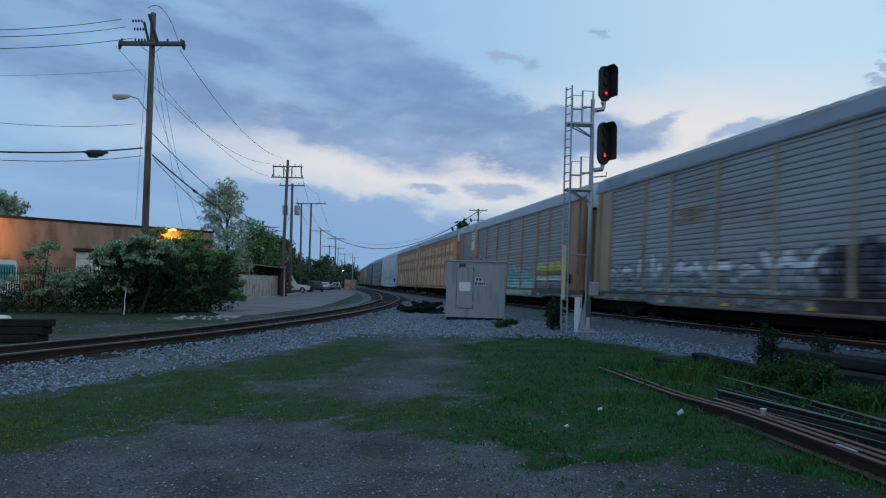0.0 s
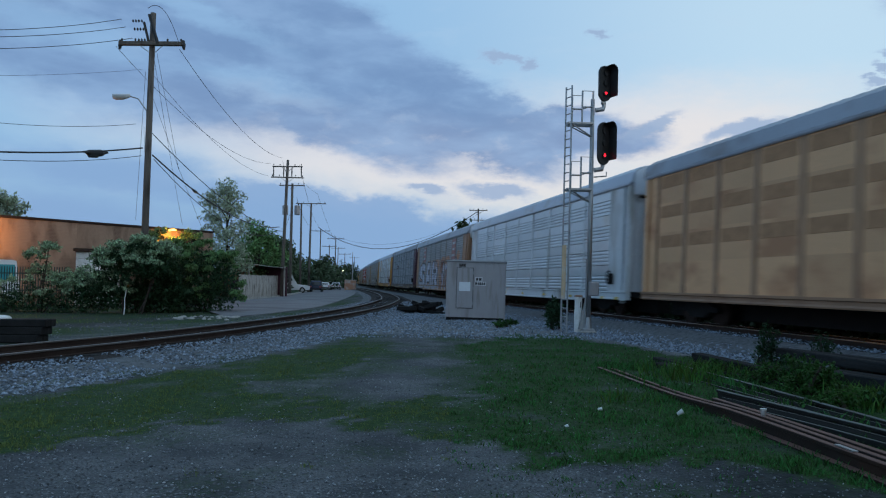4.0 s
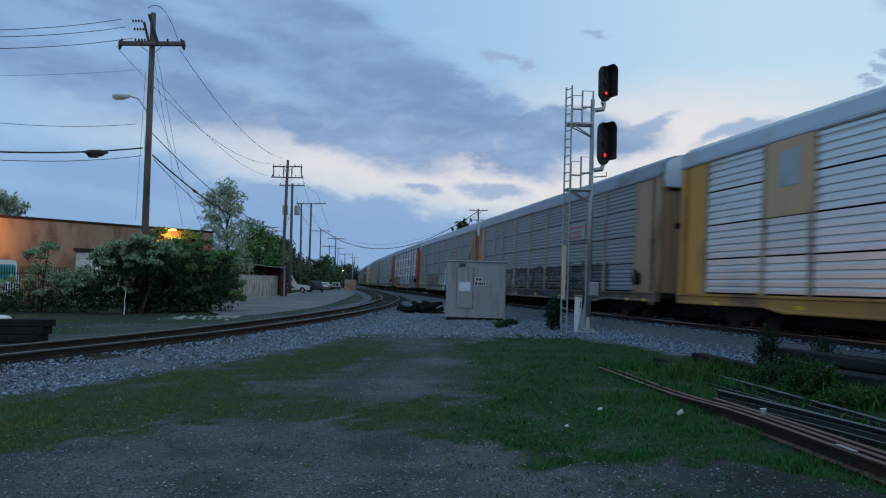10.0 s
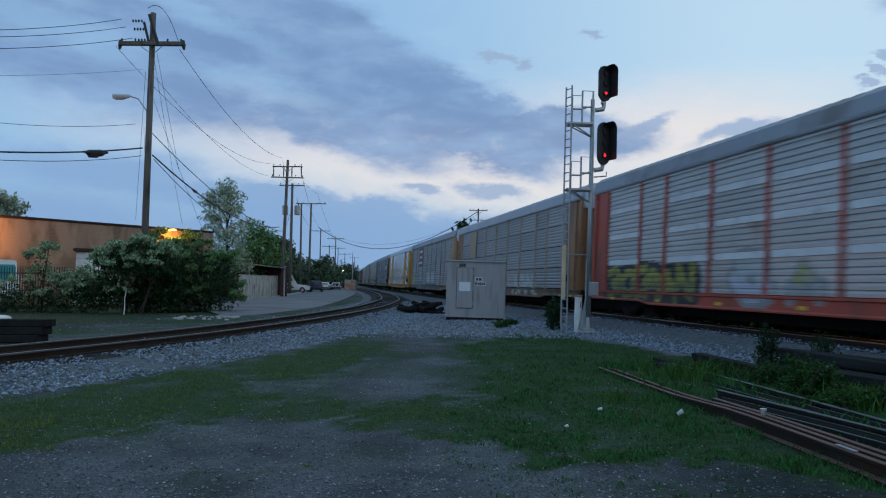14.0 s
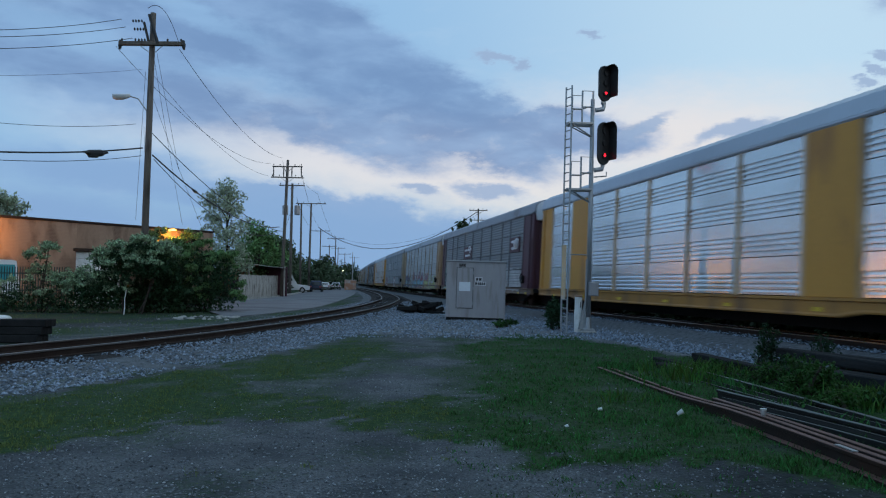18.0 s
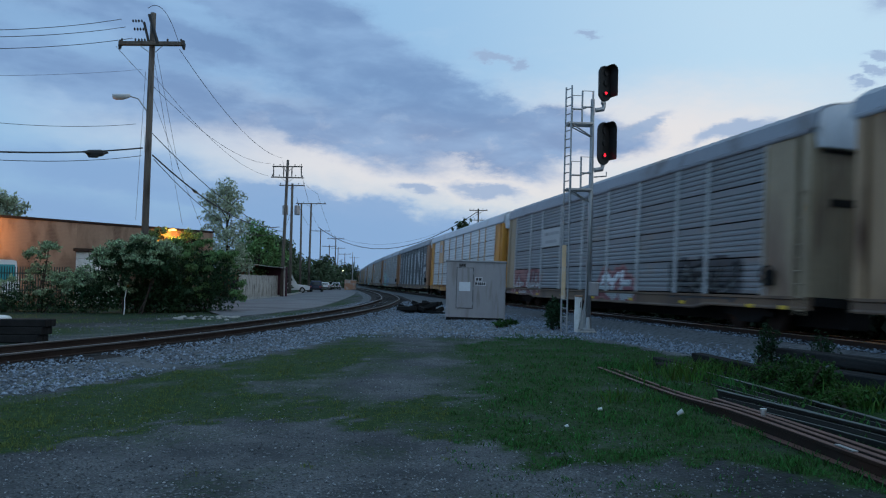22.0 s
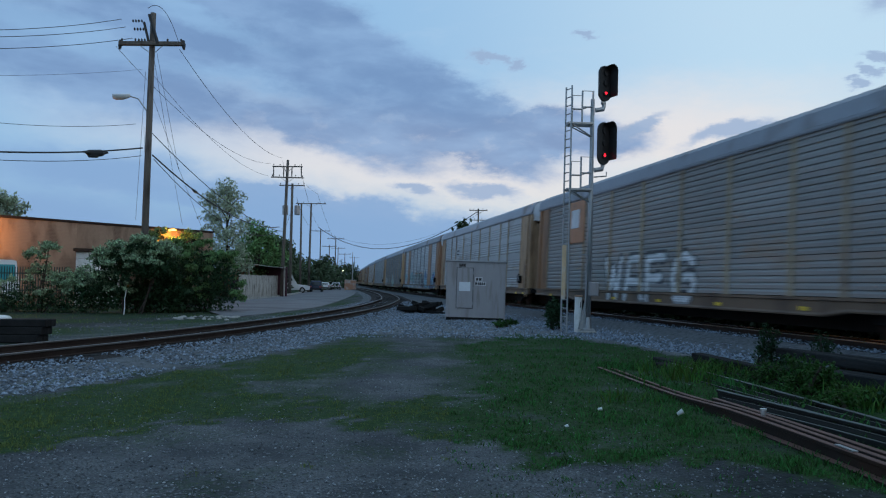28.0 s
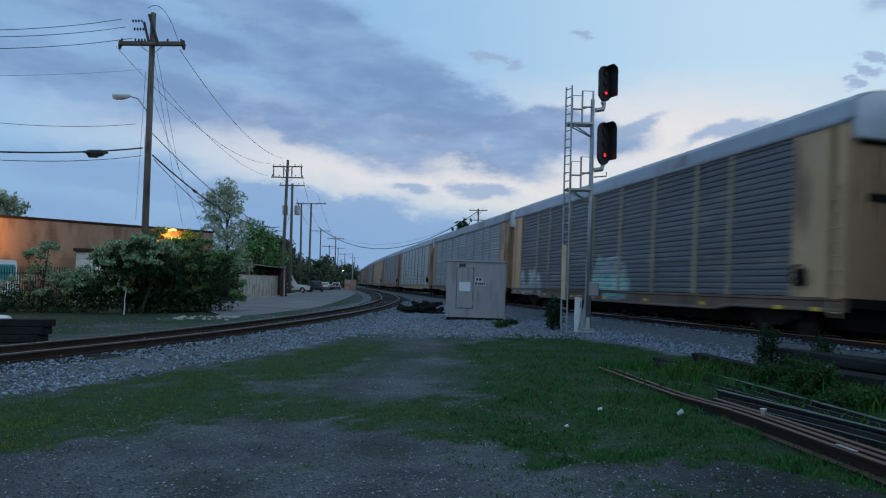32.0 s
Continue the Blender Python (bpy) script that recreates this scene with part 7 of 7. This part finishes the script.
# weeds over the scrap
WEED = leafy("weed_leaves", (0.035, 0.085, 0.02), 0.6)
DARK_WEED = leafy("dark_weed_leaves", (0.02, 0.05, 0.02), 0.5)
SHADE_LEAF = leafy("shaded_leaves", (0.014, 0.03, 0.014), 0.5)
r = random.Random(5)
for x, y, h, w_, nn_, mt in ((6.97, 15.8, 0.85, 0.3, 1500, DARK_WEED), (5.85, 11.8, 0.5, 0.42, 1500, WEED), (6.2, 12.4, 0.55, 0.4, 1300, WEED), (5.6, 12.9, 0.35, 0.4, 900, WEED), (7.1, 15.0, 0.35, 0.35, 600, DARK_WEED),
                         (5.3, 13.9, 0.28, 0.5, 800, WEED), (6.6, 10.2, 0.5, 0.4, 900, DARK_WEED), (8.3, 15.9, 0.7, 0.35, 900, DARK_WEED), (5.6, 10.4, 0.3, 0.4, 700, WEED), (6.4, 13.8, 0.35, 0.4, 700, DARK_WEED)):
    bush("straggling green weed among discarded ties", x, y, [(r.uniform(-0.2, 0.2), r.uniform(-0.2, 0.2), h * u, w_ * (1.2 - u * 0.6), w_ * (1.2 - u * 0.6), h * 0.3) for u in (0.25, 0.5, 0.8)], nn_, 0.032, mt, int(x * 100 + y), stems=4)
spots = []
for _ in range(15000):
    y = rng.uniform(7.0, 16.5)
    x = 3.3 + (15.0 - y) * 0.1 + 4.6 * rng.random()
    k = wob(x, y, 1.3, 40)
    if k < -0.02 or main_dist(x, y) > -3.4:
        continue
    spots.append((x, y, ground_z(x, y) - 0.01, (0.05 + 0.16 * rng.random()) * min(1.0, 0.4 + 2 * k)))
for _ in range(1500):
    y = rng.uniform(5.0, 15.0)
    x = 3.2 + (15.0 - y) * 0.09 - 0.12 + rng.gauss(0, 0.05) + (0.75 if rng.random() < 0.3 else 0.0)
    if wob(x, y, 1.7, 61) > -0.1:
        spots.append((x, y, ground_z(x, y) - 0.01, 0.03 + 0.09 * rng.random() ** 2))
blades("tall_grass", spots, "rank grass growing through the discarded rails", BLADE)
spots = []
for cx, cy, sp, n_ in ((6.24, 10.75, 0.28, 420), (5.05, 14.2, 0.5, 260), (4.5, 13.4, 0.4, 160), (2.7, 10.9, 0.3, 60)):
    for _ in range(n_):
        x, y = rng.gauss(cx, sp), rng.gauss(cy, sp)
        spots.append((x, y, ground_z(x, y) - 0.01, (0.12 + 0.24 * rng.random()) * (0.6 if cx < 3 else 1.0)))
blades("tall_grass", spots, "yellow-green grass tufts among the scrap", leafy("yellow_green_blades", (0.06, 0.13, 0.025), 0.5))
for x, y in ((2.72, 30.2), (2.2, 28.4)):
    bush("low weed tuft in the gravel", x, y, [(0, 0, 0.12, 0.3, 0.25, 0.14), (0.2, 0.05, 0.1, 0.25, 0.2, 0.12)], 350, 0.05, WEED, int(x * 97), stems=3)


def rock(x, y, s, seed):
    m = Mesh()
    rr = random.Random(seed)
    m.grid([[Vector((s * c * math.cos(a) * rr.uniform(0.8, 1.15), s * c * 0.8 * math.sin(a) * rr.uniform(0.8, 1.15), s * h)) for a in (2 * math.pi * j / 9 for j in range(9))] for c, h in ((0.8, -0.3), (1, 0.1), (0.7, 0.45), (0.2, 0.6))], True, True)
    solid("rock", m, CONCRETE, "pale lump of broken concrete beside the road", "rock", "broken concrete", at=Matrix.Translation((x, y, -0.42)))


for k in range(34):
    rock(-12.2 + 0.085 * k + r.uniform(-0.3, 0.3), 33.4 + r.uniform(-1.6, 1.2), r.uniform(0.05, 0.17), k)

# ---- street side ----
# the lamp on the tall pole
m = Mesh()
m.tube([(0, 0, 10.2), (-0.05, 0, 10.9), (-0.5, -0.05, 11.55), (-1.0, -0.08, 11.7)], 0.035, 8)
part("lamp_arm", m, GALV, main_pole)
m = Mesh()
m.grid([[Vector((-0.95 - 0.95 * u, -0.08 + 0.17 * w * math.cos(a), 11.72 + (0.09 if math.sin(a) > 0 else 0.2 * w + 0.04) * math.sin(a))) for a in (2 * math.pi * j / 14 for j in range(14))] for u, w in ((0, 0.3), (0.15, 0.6), (0.45, 1.0), (0.8, 1.0), (0.95, 0.7), (1.0, 0.3))], True, True)
part("lamp_head", m, mat("lamp_head_grey", (0.6, 0.6, 0.6), 0.5, 0.2, 0.1, 3, 30, 0.05), main_pole, "grey cobra-head street lamp, unlit", round_=True)
m = Mesh()
m.tube([(-0.25, -0.2, 15.75), (0.05, -0.2, 14.6)], [0.07, 0.07], 8)
m.tube([(0.05, -0.25, 16.15), (0.55, -0.25, 14.55)], [0.09, 0.09], 8)
part("cutout_fuses", m, BLACK, main_pole, "black fuse cut-outs")
for x, z in ((-0.9, 15.8), (-0.8, 15.35), (-0.55, 14.75)):
    m = Mesh()
    for k in range(4):
        m.tube([(x + 0.16 * k, -0.2, z), (x + 0.05 + 0.16 * k, -0.2, z + 0.005), (x + 0.1 + 0.16 * k, -0.2, z)], [0.03, 0.09, 0.03], 8)
    part("string_insulator", m, BLACK, main_pole)
m = Mesh()
m.tube([(-17.75, 35.8, 7.56), (-17.68, 35.95, 7.57), (-17.62, 36.1, 7.55), (-17.32, 36.7, 7.66), (-17.22, 36.85, 7.7), (-17.1, 37.0, 7.74)], [0.05, 0.08, 0.17, 0.18, 0.1, 0.05], 10)
m.tube([(-17.6, 36.05, 7.42), (-17.4, 36.5, 7.48)], 0.1, 8)
solid("splice_case", m, BLACK, "black splice case hung on the cable bundle", "cable box")
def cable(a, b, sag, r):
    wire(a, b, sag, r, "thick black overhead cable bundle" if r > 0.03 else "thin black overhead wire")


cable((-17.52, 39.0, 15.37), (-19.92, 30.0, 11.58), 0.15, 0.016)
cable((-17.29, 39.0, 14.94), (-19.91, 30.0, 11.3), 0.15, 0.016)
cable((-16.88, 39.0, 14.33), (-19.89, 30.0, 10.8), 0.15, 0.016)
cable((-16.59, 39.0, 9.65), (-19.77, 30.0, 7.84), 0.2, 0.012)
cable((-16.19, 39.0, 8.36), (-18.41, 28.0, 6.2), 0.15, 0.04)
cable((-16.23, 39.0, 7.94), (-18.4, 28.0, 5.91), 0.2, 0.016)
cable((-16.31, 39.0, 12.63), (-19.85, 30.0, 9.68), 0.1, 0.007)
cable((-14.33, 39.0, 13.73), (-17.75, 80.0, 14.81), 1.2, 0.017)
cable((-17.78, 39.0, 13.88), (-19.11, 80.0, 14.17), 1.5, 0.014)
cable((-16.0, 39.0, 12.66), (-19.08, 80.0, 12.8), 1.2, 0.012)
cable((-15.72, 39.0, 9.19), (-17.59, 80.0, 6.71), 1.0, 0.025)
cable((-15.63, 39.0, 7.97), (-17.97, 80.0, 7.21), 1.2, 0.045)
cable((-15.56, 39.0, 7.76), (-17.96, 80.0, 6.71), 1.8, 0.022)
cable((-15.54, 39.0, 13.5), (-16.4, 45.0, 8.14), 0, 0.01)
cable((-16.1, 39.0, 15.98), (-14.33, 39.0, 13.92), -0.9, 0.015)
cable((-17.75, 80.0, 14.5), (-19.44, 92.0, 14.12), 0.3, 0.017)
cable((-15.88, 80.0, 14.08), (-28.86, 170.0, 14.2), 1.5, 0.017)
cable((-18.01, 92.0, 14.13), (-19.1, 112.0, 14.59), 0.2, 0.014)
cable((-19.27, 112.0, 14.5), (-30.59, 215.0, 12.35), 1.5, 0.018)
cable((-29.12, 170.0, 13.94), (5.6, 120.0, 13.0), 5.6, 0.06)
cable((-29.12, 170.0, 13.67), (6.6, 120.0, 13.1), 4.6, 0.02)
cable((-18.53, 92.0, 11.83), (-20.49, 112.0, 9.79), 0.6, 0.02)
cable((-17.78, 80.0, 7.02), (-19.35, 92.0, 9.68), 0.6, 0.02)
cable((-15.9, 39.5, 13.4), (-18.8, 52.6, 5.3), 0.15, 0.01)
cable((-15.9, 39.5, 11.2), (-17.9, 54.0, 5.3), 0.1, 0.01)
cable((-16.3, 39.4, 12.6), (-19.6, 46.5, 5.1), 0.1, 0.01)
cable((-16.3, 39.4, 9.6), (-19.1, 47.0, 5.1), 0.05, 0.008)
for u in (0.2, 0.28, 0.42):
    m = Mesh()
    c = Vector((-15.63, 39.0, 7.97)).lerp(Vector((-17.97, 80.0, 7.21)), u) - Vector((0, 0, 1.2 * 4 * u * (1 - u)))
    m.tube([c + Vector((0.02, -0.5, 0.05)), c + Vector((0.01, -0.2, 0.0)), c + Vector((-0.01, 0.2, -0.02)), c + Vector((-0.02, 0.5, -0.04))], [0.05, 0.1, 0.1, 0.05], 8)
    solid("cable_clamp", m, BLACK, "black clamp on the cable bundle", "cable box", "cable clamps")


def street_vehicle(label, x, y, turn, body_mat, kind, L=4.7, Wd=1.85, Ht=1.7, size=1.0):
    """A parked car or pickup; the front points along local x."""
    v = thing("parked_car" if kind != "pickup" else "pickup_truck", label, "car" if kind != "pickup" else "truck", Matrix.Translation((x, y, -0.37)) @ Matrix.Rotation(radians(turn), 4, "Z") @ Matrix.Scale(size, 4), "parked vehicles")
    h = L / 2
    low = [(-h, 0.45), (-h + 0.05, 0.95), (-h + 0.4, 1.0), (h - 1.3, 1.0), (h - 0.15, 0.85), (h, 0.6), (h - 0.05, 0.35), (-h + 0.1, 0.35)]
    m = Mesh()
    m.grid([[Vector((px, yy * (1 if pz < 0.9 else 0.95), pz)) for px, pz in low] for yy in (-Wd / 2, Wd / 2)], True, True)
    part("body", m, body_mat, v)
    top = {"suv": [(-h + 0.1, 1.0), (-h + 0.3, Ht - 0.05), (-h + 0.6, Ht), (h - 2.1, Ht), (h - 1.3, 1.0)], "sedan": [(-h + 0.7, 1.0), (-h + 1.3, Ht - 0.2), (h - 2.2, Ht - 0.2), (h - 1.35, 1.0)],
           "pickup": [(-0.3, 1.0), (-0.15, Ht), (h - 2.3, Ht + 0.05), (h - 1.5, 1.0)]}[kind]
    m = Mesh()
    m.grid([[Vector((px, yy * (1 if pz < 1.1 else 0.84), pz)) for px, pz in top] for yy in (-Wd / 2 * 0.94, Wd / 2 * 0.94)], True, True)
    cab = part("cabin", m, body_mat, v)
    m = Mesh()
    mid = (top[0][0] + top[-1][0]) / 2
    for sy in (-1, 1):
        m.face([(top[0][0] + 0.2, sy * (Wd / 2 * 0.92), 1.08), (top[-1][0] - 0.3, sy * (Wd / 2 * 0.92), 1.08), (top[-2][0] - 0.05, sy * (Wd / 2 * 0.84), Ht - 0.28), (top[1][0] + 0.1, sy * (Wd / 2 * 0.84), Ht - 0.28)])
    part("side_windows", m, GLASSY if Ht < 2.5 else TEAL_GLASS, cab)
    m = Mesh()
    (xa, za), (xb, zb) = top[0], top[1]
    m.face([(xa - 0.02, -0.62 * Wd / 1.85, za + 0.1), (xa - 0.02, 0.62 * Wd / 1.85, za + 0.1), (xb - 0.03, 0.55 * Wd / 1.85, zb - 0.1), (xb - 0.03, -0.55 * Wd / 1.85, zb - 0.1)])
    part("rear_window", m, GLASSY, cab)
    m = Mesh()
    (xa, za), (xb, zb) = top[-1], top[-2]
    m.face([(xa + 0.02, -0.68, za + 0.08), (xa + 0.02, 0.68, za + 0.08), (xb + 0.03, 0.6, zb - 0.08), (xb + 0.03, -0.6, zb - 0.08)])
    part("windscreen", m, GLASSY, cab)
    wm = Mesh()
    wm.tube([(0, -0.11, 0), (0, 0.11, 0)], 0.34, 16)
    wme = wm.data("wheel", RUBBER)
    rm = Mesh()
    rm.tube([(0, -0.12, 0), (0, 0.12, 0)], 0.2, 12)
    rme2 = rm.data("rim", GALV)
    for px in (-h + 0.85, h - 0.9):
        for sy in (-1, 1):
            w = part("wheel", wme, None, v, "", Matrix.Translation((px, sy * (Wd / 2 - 0.08), 0.34)))
            part("rim", rme2, None, w)
    for sy in (-1, 1):
        m = Mesh()
        m.box((-h - 0.01, sy * (Wd / 2 - 0.2), 0.82), (0.05, 0.24, 0.2), None, 0.01)
        part("tail_light", m, TAIL_RED, v)
        m = Mesh()
        m.box((h - 0.04, sy * (Wd / 2 - 0.28), 0.7), (0.08, 0.32, 0.14), None, 0.02)
        part("headlight", m, WHITE, v)
    m = Mesh()
    m.box((-h - 0.02, 0, 0.5), (0.08, Wd * 0.95, 0.18), None, 0.03)
    part("bumper", m, UNDER, v)
    return v


GLASSY = mat("dark_glass", (0.02, 0.025, 0.03), 0.08, 0.0, 0.05, 2, 20, 0.0)
TEAL_GLASS = mat("teal_glass", (0.05, 0.3, 0.33), 0.15, 0.0, 0.05, 2, 20, 0.0)
TAIL_RED = mat("tail_red", (0.35, 0.01, 0.01), 0.3, 0, 0.05, 2, 20, 0.0)
CARMATS = {"white": mat("white_car", (0.7, 0.71, 0.72), 0.25, 0, 0.04, 2, 20, 0.0), "navy": mat("dark_blue_car", (0.02, 0.03, 0.06), 0.2, 0.2, 0.05, 2, 20, 0.0), "silver": mat("silver_car", (0.45, 0.46, 0.48), 0.28, 0.6, 0.05, 2, 20, 0.0)}
street_vehicle("white pickup truck parked at the kerb", -23.2, 106.0, 10, CARMATS["white"], "pickup", 6.6, 2.1, 2.3, 1.2)
street_vehicle("dark blue sport utility car parked at the street", -20.3, 118.0, 96, CARMATS["navy"], "suv", 4.7, 1.9, 1.75)
street_vehicle("white sedan parked along the street", -22.5, 140.0, 98, CARMATS["white"], "sedan")
street_vehicle("silver sedan parked along the street", -21.4, 147.0, 98, CARMATS["silver"], "sedan")
street_vehicle("white sport utility car parked along the street", -24.5, 160.0, 98, CARMATS["white"], "suv")
street_vehicle("white van with teal windows behind the metal fence", -26.9, 41.2, 235.8, CARMATS["white"], "suv", 5.4, 2.0, 2.75)

# metal picket fence before the yard
fence = thing("metal_fence", "dark green metal picket fence behind the bushes", "fence", Matrix.Translation((-26.0, 39.0, -0.42)))
FENCE = mat("dark_green_paint", (0.02, 0.05, 0.045), 0.5, 0, 0.2, 3, 30, 0.1)
pk = Mesh()
pk.box((0, 0, 1.2), (0.05, 0.03, 2.3), None, 0.008)
pme = pk.data("picket", FENCE)
for k in range(44):
    part("picket", pme, None, fence, "", Matrix.Translation((0.14 * k, 0.0, 0)))
for z in (0.3, 1.1, 2.0):
    m = Mesh()
    m.box((3.0, 0.04, z), (6.2, 0.04, 0.06))
    part("fence_rail", m, FENCE, fence)

# plank fence and lean-to shed
pf = thing("plank_fence", "weathered grey vertical plank fence at the street", "fence", Matrix.Translation((-19.9, 71.5, -0.42)) @ Matrix.Rotation(radians(78), 4, "Z"))
pl = Mesh()
pl.box((0, 0, 1.15), (0.19, 0.03, 2.3), None, 0.006)
plm = [pl.data("plank", GREY_WOOD)]
for k in range(46):
    part("plank", plm[0], None, pf, "", Matrix.Translation((0.1 + 0.2 * k, r.uniform(-0.012, 0.012), r.uniform(-0.05, 0.03))))
for z in (0.5, 1.9):
    m = Mesh()
    m.box((4.6, 0.05, z), (9.2, 0.05, 0.1))
    part("fence_rail", m, GREY_WOOD, pf)
shed = thing("shed", "open lean-to shed with a rusty tin roof and red-brown back wall", "shed", Matrix.Translation((-21.2, 75.5, -0.42)) @ Matrix.Rotation(radians(62), 4, "Z"))
m = Mesh()
for k in range(30):
    x = -0.3 + 0.2 * k
    m.grid([[Vector((x + dx, -1.8, 3.35 - 0.05 * x + dz)), Vector((x + dx, 2.2, 3.75 - 0.05 * x + dz))] for dx, dz in ((0, 0), (0.05, 0.03), (0.15, 0.03), (0.2, 0))])
part("roof", m, mat("tin_roof", (0.42, 0.41, 0.4), 0.5, 0.4, 0.2, 2, 30, 0.1, (0.25, 0.14, 0.09), 0.4), shed, "dull corrugated tin roof")
m = Mesh()
m.box((2.7, 2.1, 1.8), (5.8, 0.12, 3.5))
part("back_wall", m, PAINTS["brown"], shed)
m = Mesh()
m.box((5.7, 0.2, 1.65), (0.12, 4.0, 3.25))
part("end_wall", m, PAINTS["maroon"], shed, "dark red end wall")
for x in (0.0, 5.5):
    m = Mesh()
    m.box((x, -1.6, 1.65), (0.14, 0.14, 3.3))
    part("shed_post", m, GREY_WOOD, shed)
m = Mesh()
m.box((2.7, 0.6, 0.9), (4.6, 1.6, 1.8), None, 0.1)
part("shed_counter", m, PAINTS["maroon"], shed)

# transformers on the second pole
for dx in (-0.15, 1.35):
    tr_ = thing("pole_transformer", "grey can transformer hung on a pole", "transformer", Matrix.Translation((-19.2 + dx - 0.5, 91.6, 9.6)), "transformers")
    m = Mesh()
    m.tube([(0, 0, 0), (0, 0, 0.05), (0, 0, 1.1), (0, 0, 1.2)], [0.3, 0.36, 0.36, 0.28], 16)
    part("tank", m, BUNGALOW, tr_)
    m = Mesh()
    m.tube([(0.1, 0, 1.15), (0.12, 0, 1.5)], [0.05, 0.03], 8)
    part("bushing", m, BLACK, tr_)

# woods along the street and behind the line
far = random.Random(31)
for x, y, h, s in ((-24.0, 104, 7.5, 3.2), (-27.0, 122, 8.5, 3.6), (-31.0, 142, 7.5, 3.6), (-25.5, 150, 5.5, 2.6), (-34.0, 165, 8.5, 4.2), (-31.0, 196, 7.5, 4), (-36.0, 222, 8.0, 4.5), (-33.5, 262, 7.0, 4.5), (-40.0, 300, 9.0, 6), (-30.0, 112, 6.5, 3)):
    tree("leafy tree in the row along the street", x, y, h, s, 1800, 0.34, LEAF_FAR, int(x * -10 + y), bare=0.08)
for x, y, h, s in ((3.3, 118, 11.2, 2), (-19.0, 260, 9.5, 4), (-15.5, 265, 9.0, 4), (-10.0, 225, 8, 3.5), (-23.5, 300, 10, 5)):
    tree("dark tree standing behind the train", x, y, h, s, 2200, 0.42, LEAF_FAR, int(h * 10 + y), bare=0.15)
blobs = []
for k in range(150):
    s = -60 + 420 * k / 150 + far.uniform(-2, 2)
    p, a = main_at(s)
    q = p + Vector((math.cos(a), -math.sin(a))) * (6.2 + far.uniform(-0.8, 3))
    w = far.uniform(1.6, 2.6)
    blobs.append((q.x, q.y, far.uniform(0.6, 1.4), w, w, far.uniform(1.0, 1.7)))
hedge = leaves("hedgerow", blobs, 42000, 0.22, LEAF, None, "dense dark scrub growing beyond the main line", "scrub", 44)
tagged(hedge, kind="stuff")
# added near-black leaves: they darken the view under the train, shade in their colour
blobs = []
for k in range(120):
    s = -14 + 110 * k / 120
    p, a = main_at(s)
    q = p + Vector((math.cos(a), -math.sin(a))) * (3.3 + far.uniform(-0.2, 1.2))
    blobs.append((q.x, q.y, 0.0 + far.uniform(-0.1, 0.2), 0.75, 0.75, far.uniform(0.5, 0.8)))
under = leaves("undergrowth", blobs, 36000, 0.2, SHADE_LEAF, None, "dark low undergrowth added along the far side, shade in its colour", "undergrowth", 46)
tagged(under, kind="stuff")
blobs = []
for k in range(60):
    d = 135 + 190 * k / 60
    x = -d * (0.135 + 0.1 * far.random())
    blobs.append((x, d, far.uniform(1.5, 3.0), 3.5, 3.5, far.uniform(2.2, 3.6)))
for k in range(22):
    d = 95 + k * 1.6
    blobs.append((-d * (0.235 + 0.08 * far.random()), d, 2.0, 2.6, 2.6, far.uniform(2.0, 3.2)))
wood = leaves("far_woods", blobs, 22000, 0.4, LEAF_FAR, None, "dark far woods beyond the street", "woods", 45)
tagged(wood, kind="stuff")
m = Mesh()
m.tube([(0, 0, 0), (0, 0, 7.7)], [0.14, 0.06], 8)
rp = thing("radio_mast", "thin grey mast beside the distant track", "mast", Matrix.Translation((-18.5, 150, -0.42)))
part("mast", m, GALV, rp)
cab_ = thing("trackside_cabinet", "orange and white cabinet beside the distant track", "cabinet", Matrix.Translation((-18.9, 150, -0.42)))
m = Mesh()
m.box((0, 0, 1.0), (2.2, 1.4, 2.0), None, 0.05)
part("body", m, mat("faded_orange_cabinet", (0.55, 0.27, 0.17), 0.6, 0, 0.1, 2, 30, 0.1, (0.6, 0.55, 0.5), 0.5), cab_)
m = Mesh()
m.box((0, 0, 2.04), (2.4, 1.6, 0.1), None, 0.02)
part("roof", m, WHITE, cab_)
sl = thing("street_light", "lit street light far down the street", "street lamp", Matrix.Translation((-26.2, 190, -0.42)))
m = Mesh()
m.tube([(0, 0, 0), (0, 0, 4.6), (0.3, 0, 4.75)], 0.08, 8)
part("pole", m, GALV, sl)
m = Mesh()
m.tube([(0.3, 0, 4.45), (0.3, 0, 4.6), (0.3, 0, 4.68)], [0.1, 0.16, 0.1], 10)
part("lamp", m, glow("street_light_glass", (1.0, 0.7, 0.38), 5), sl)


def motions():
    """The train runs past, steadily; the clouds drift."""
    walk(cloud_layer, [(0.0, pose(0, 0, 0)), (32.0, pose(0, 0, 0, 0, 0, 1.3))])
    for ob, s0, L in train:
        walk(ob, [(float(t), track_pose(s0 - travelled(t))) for t in range(33)])


motions()
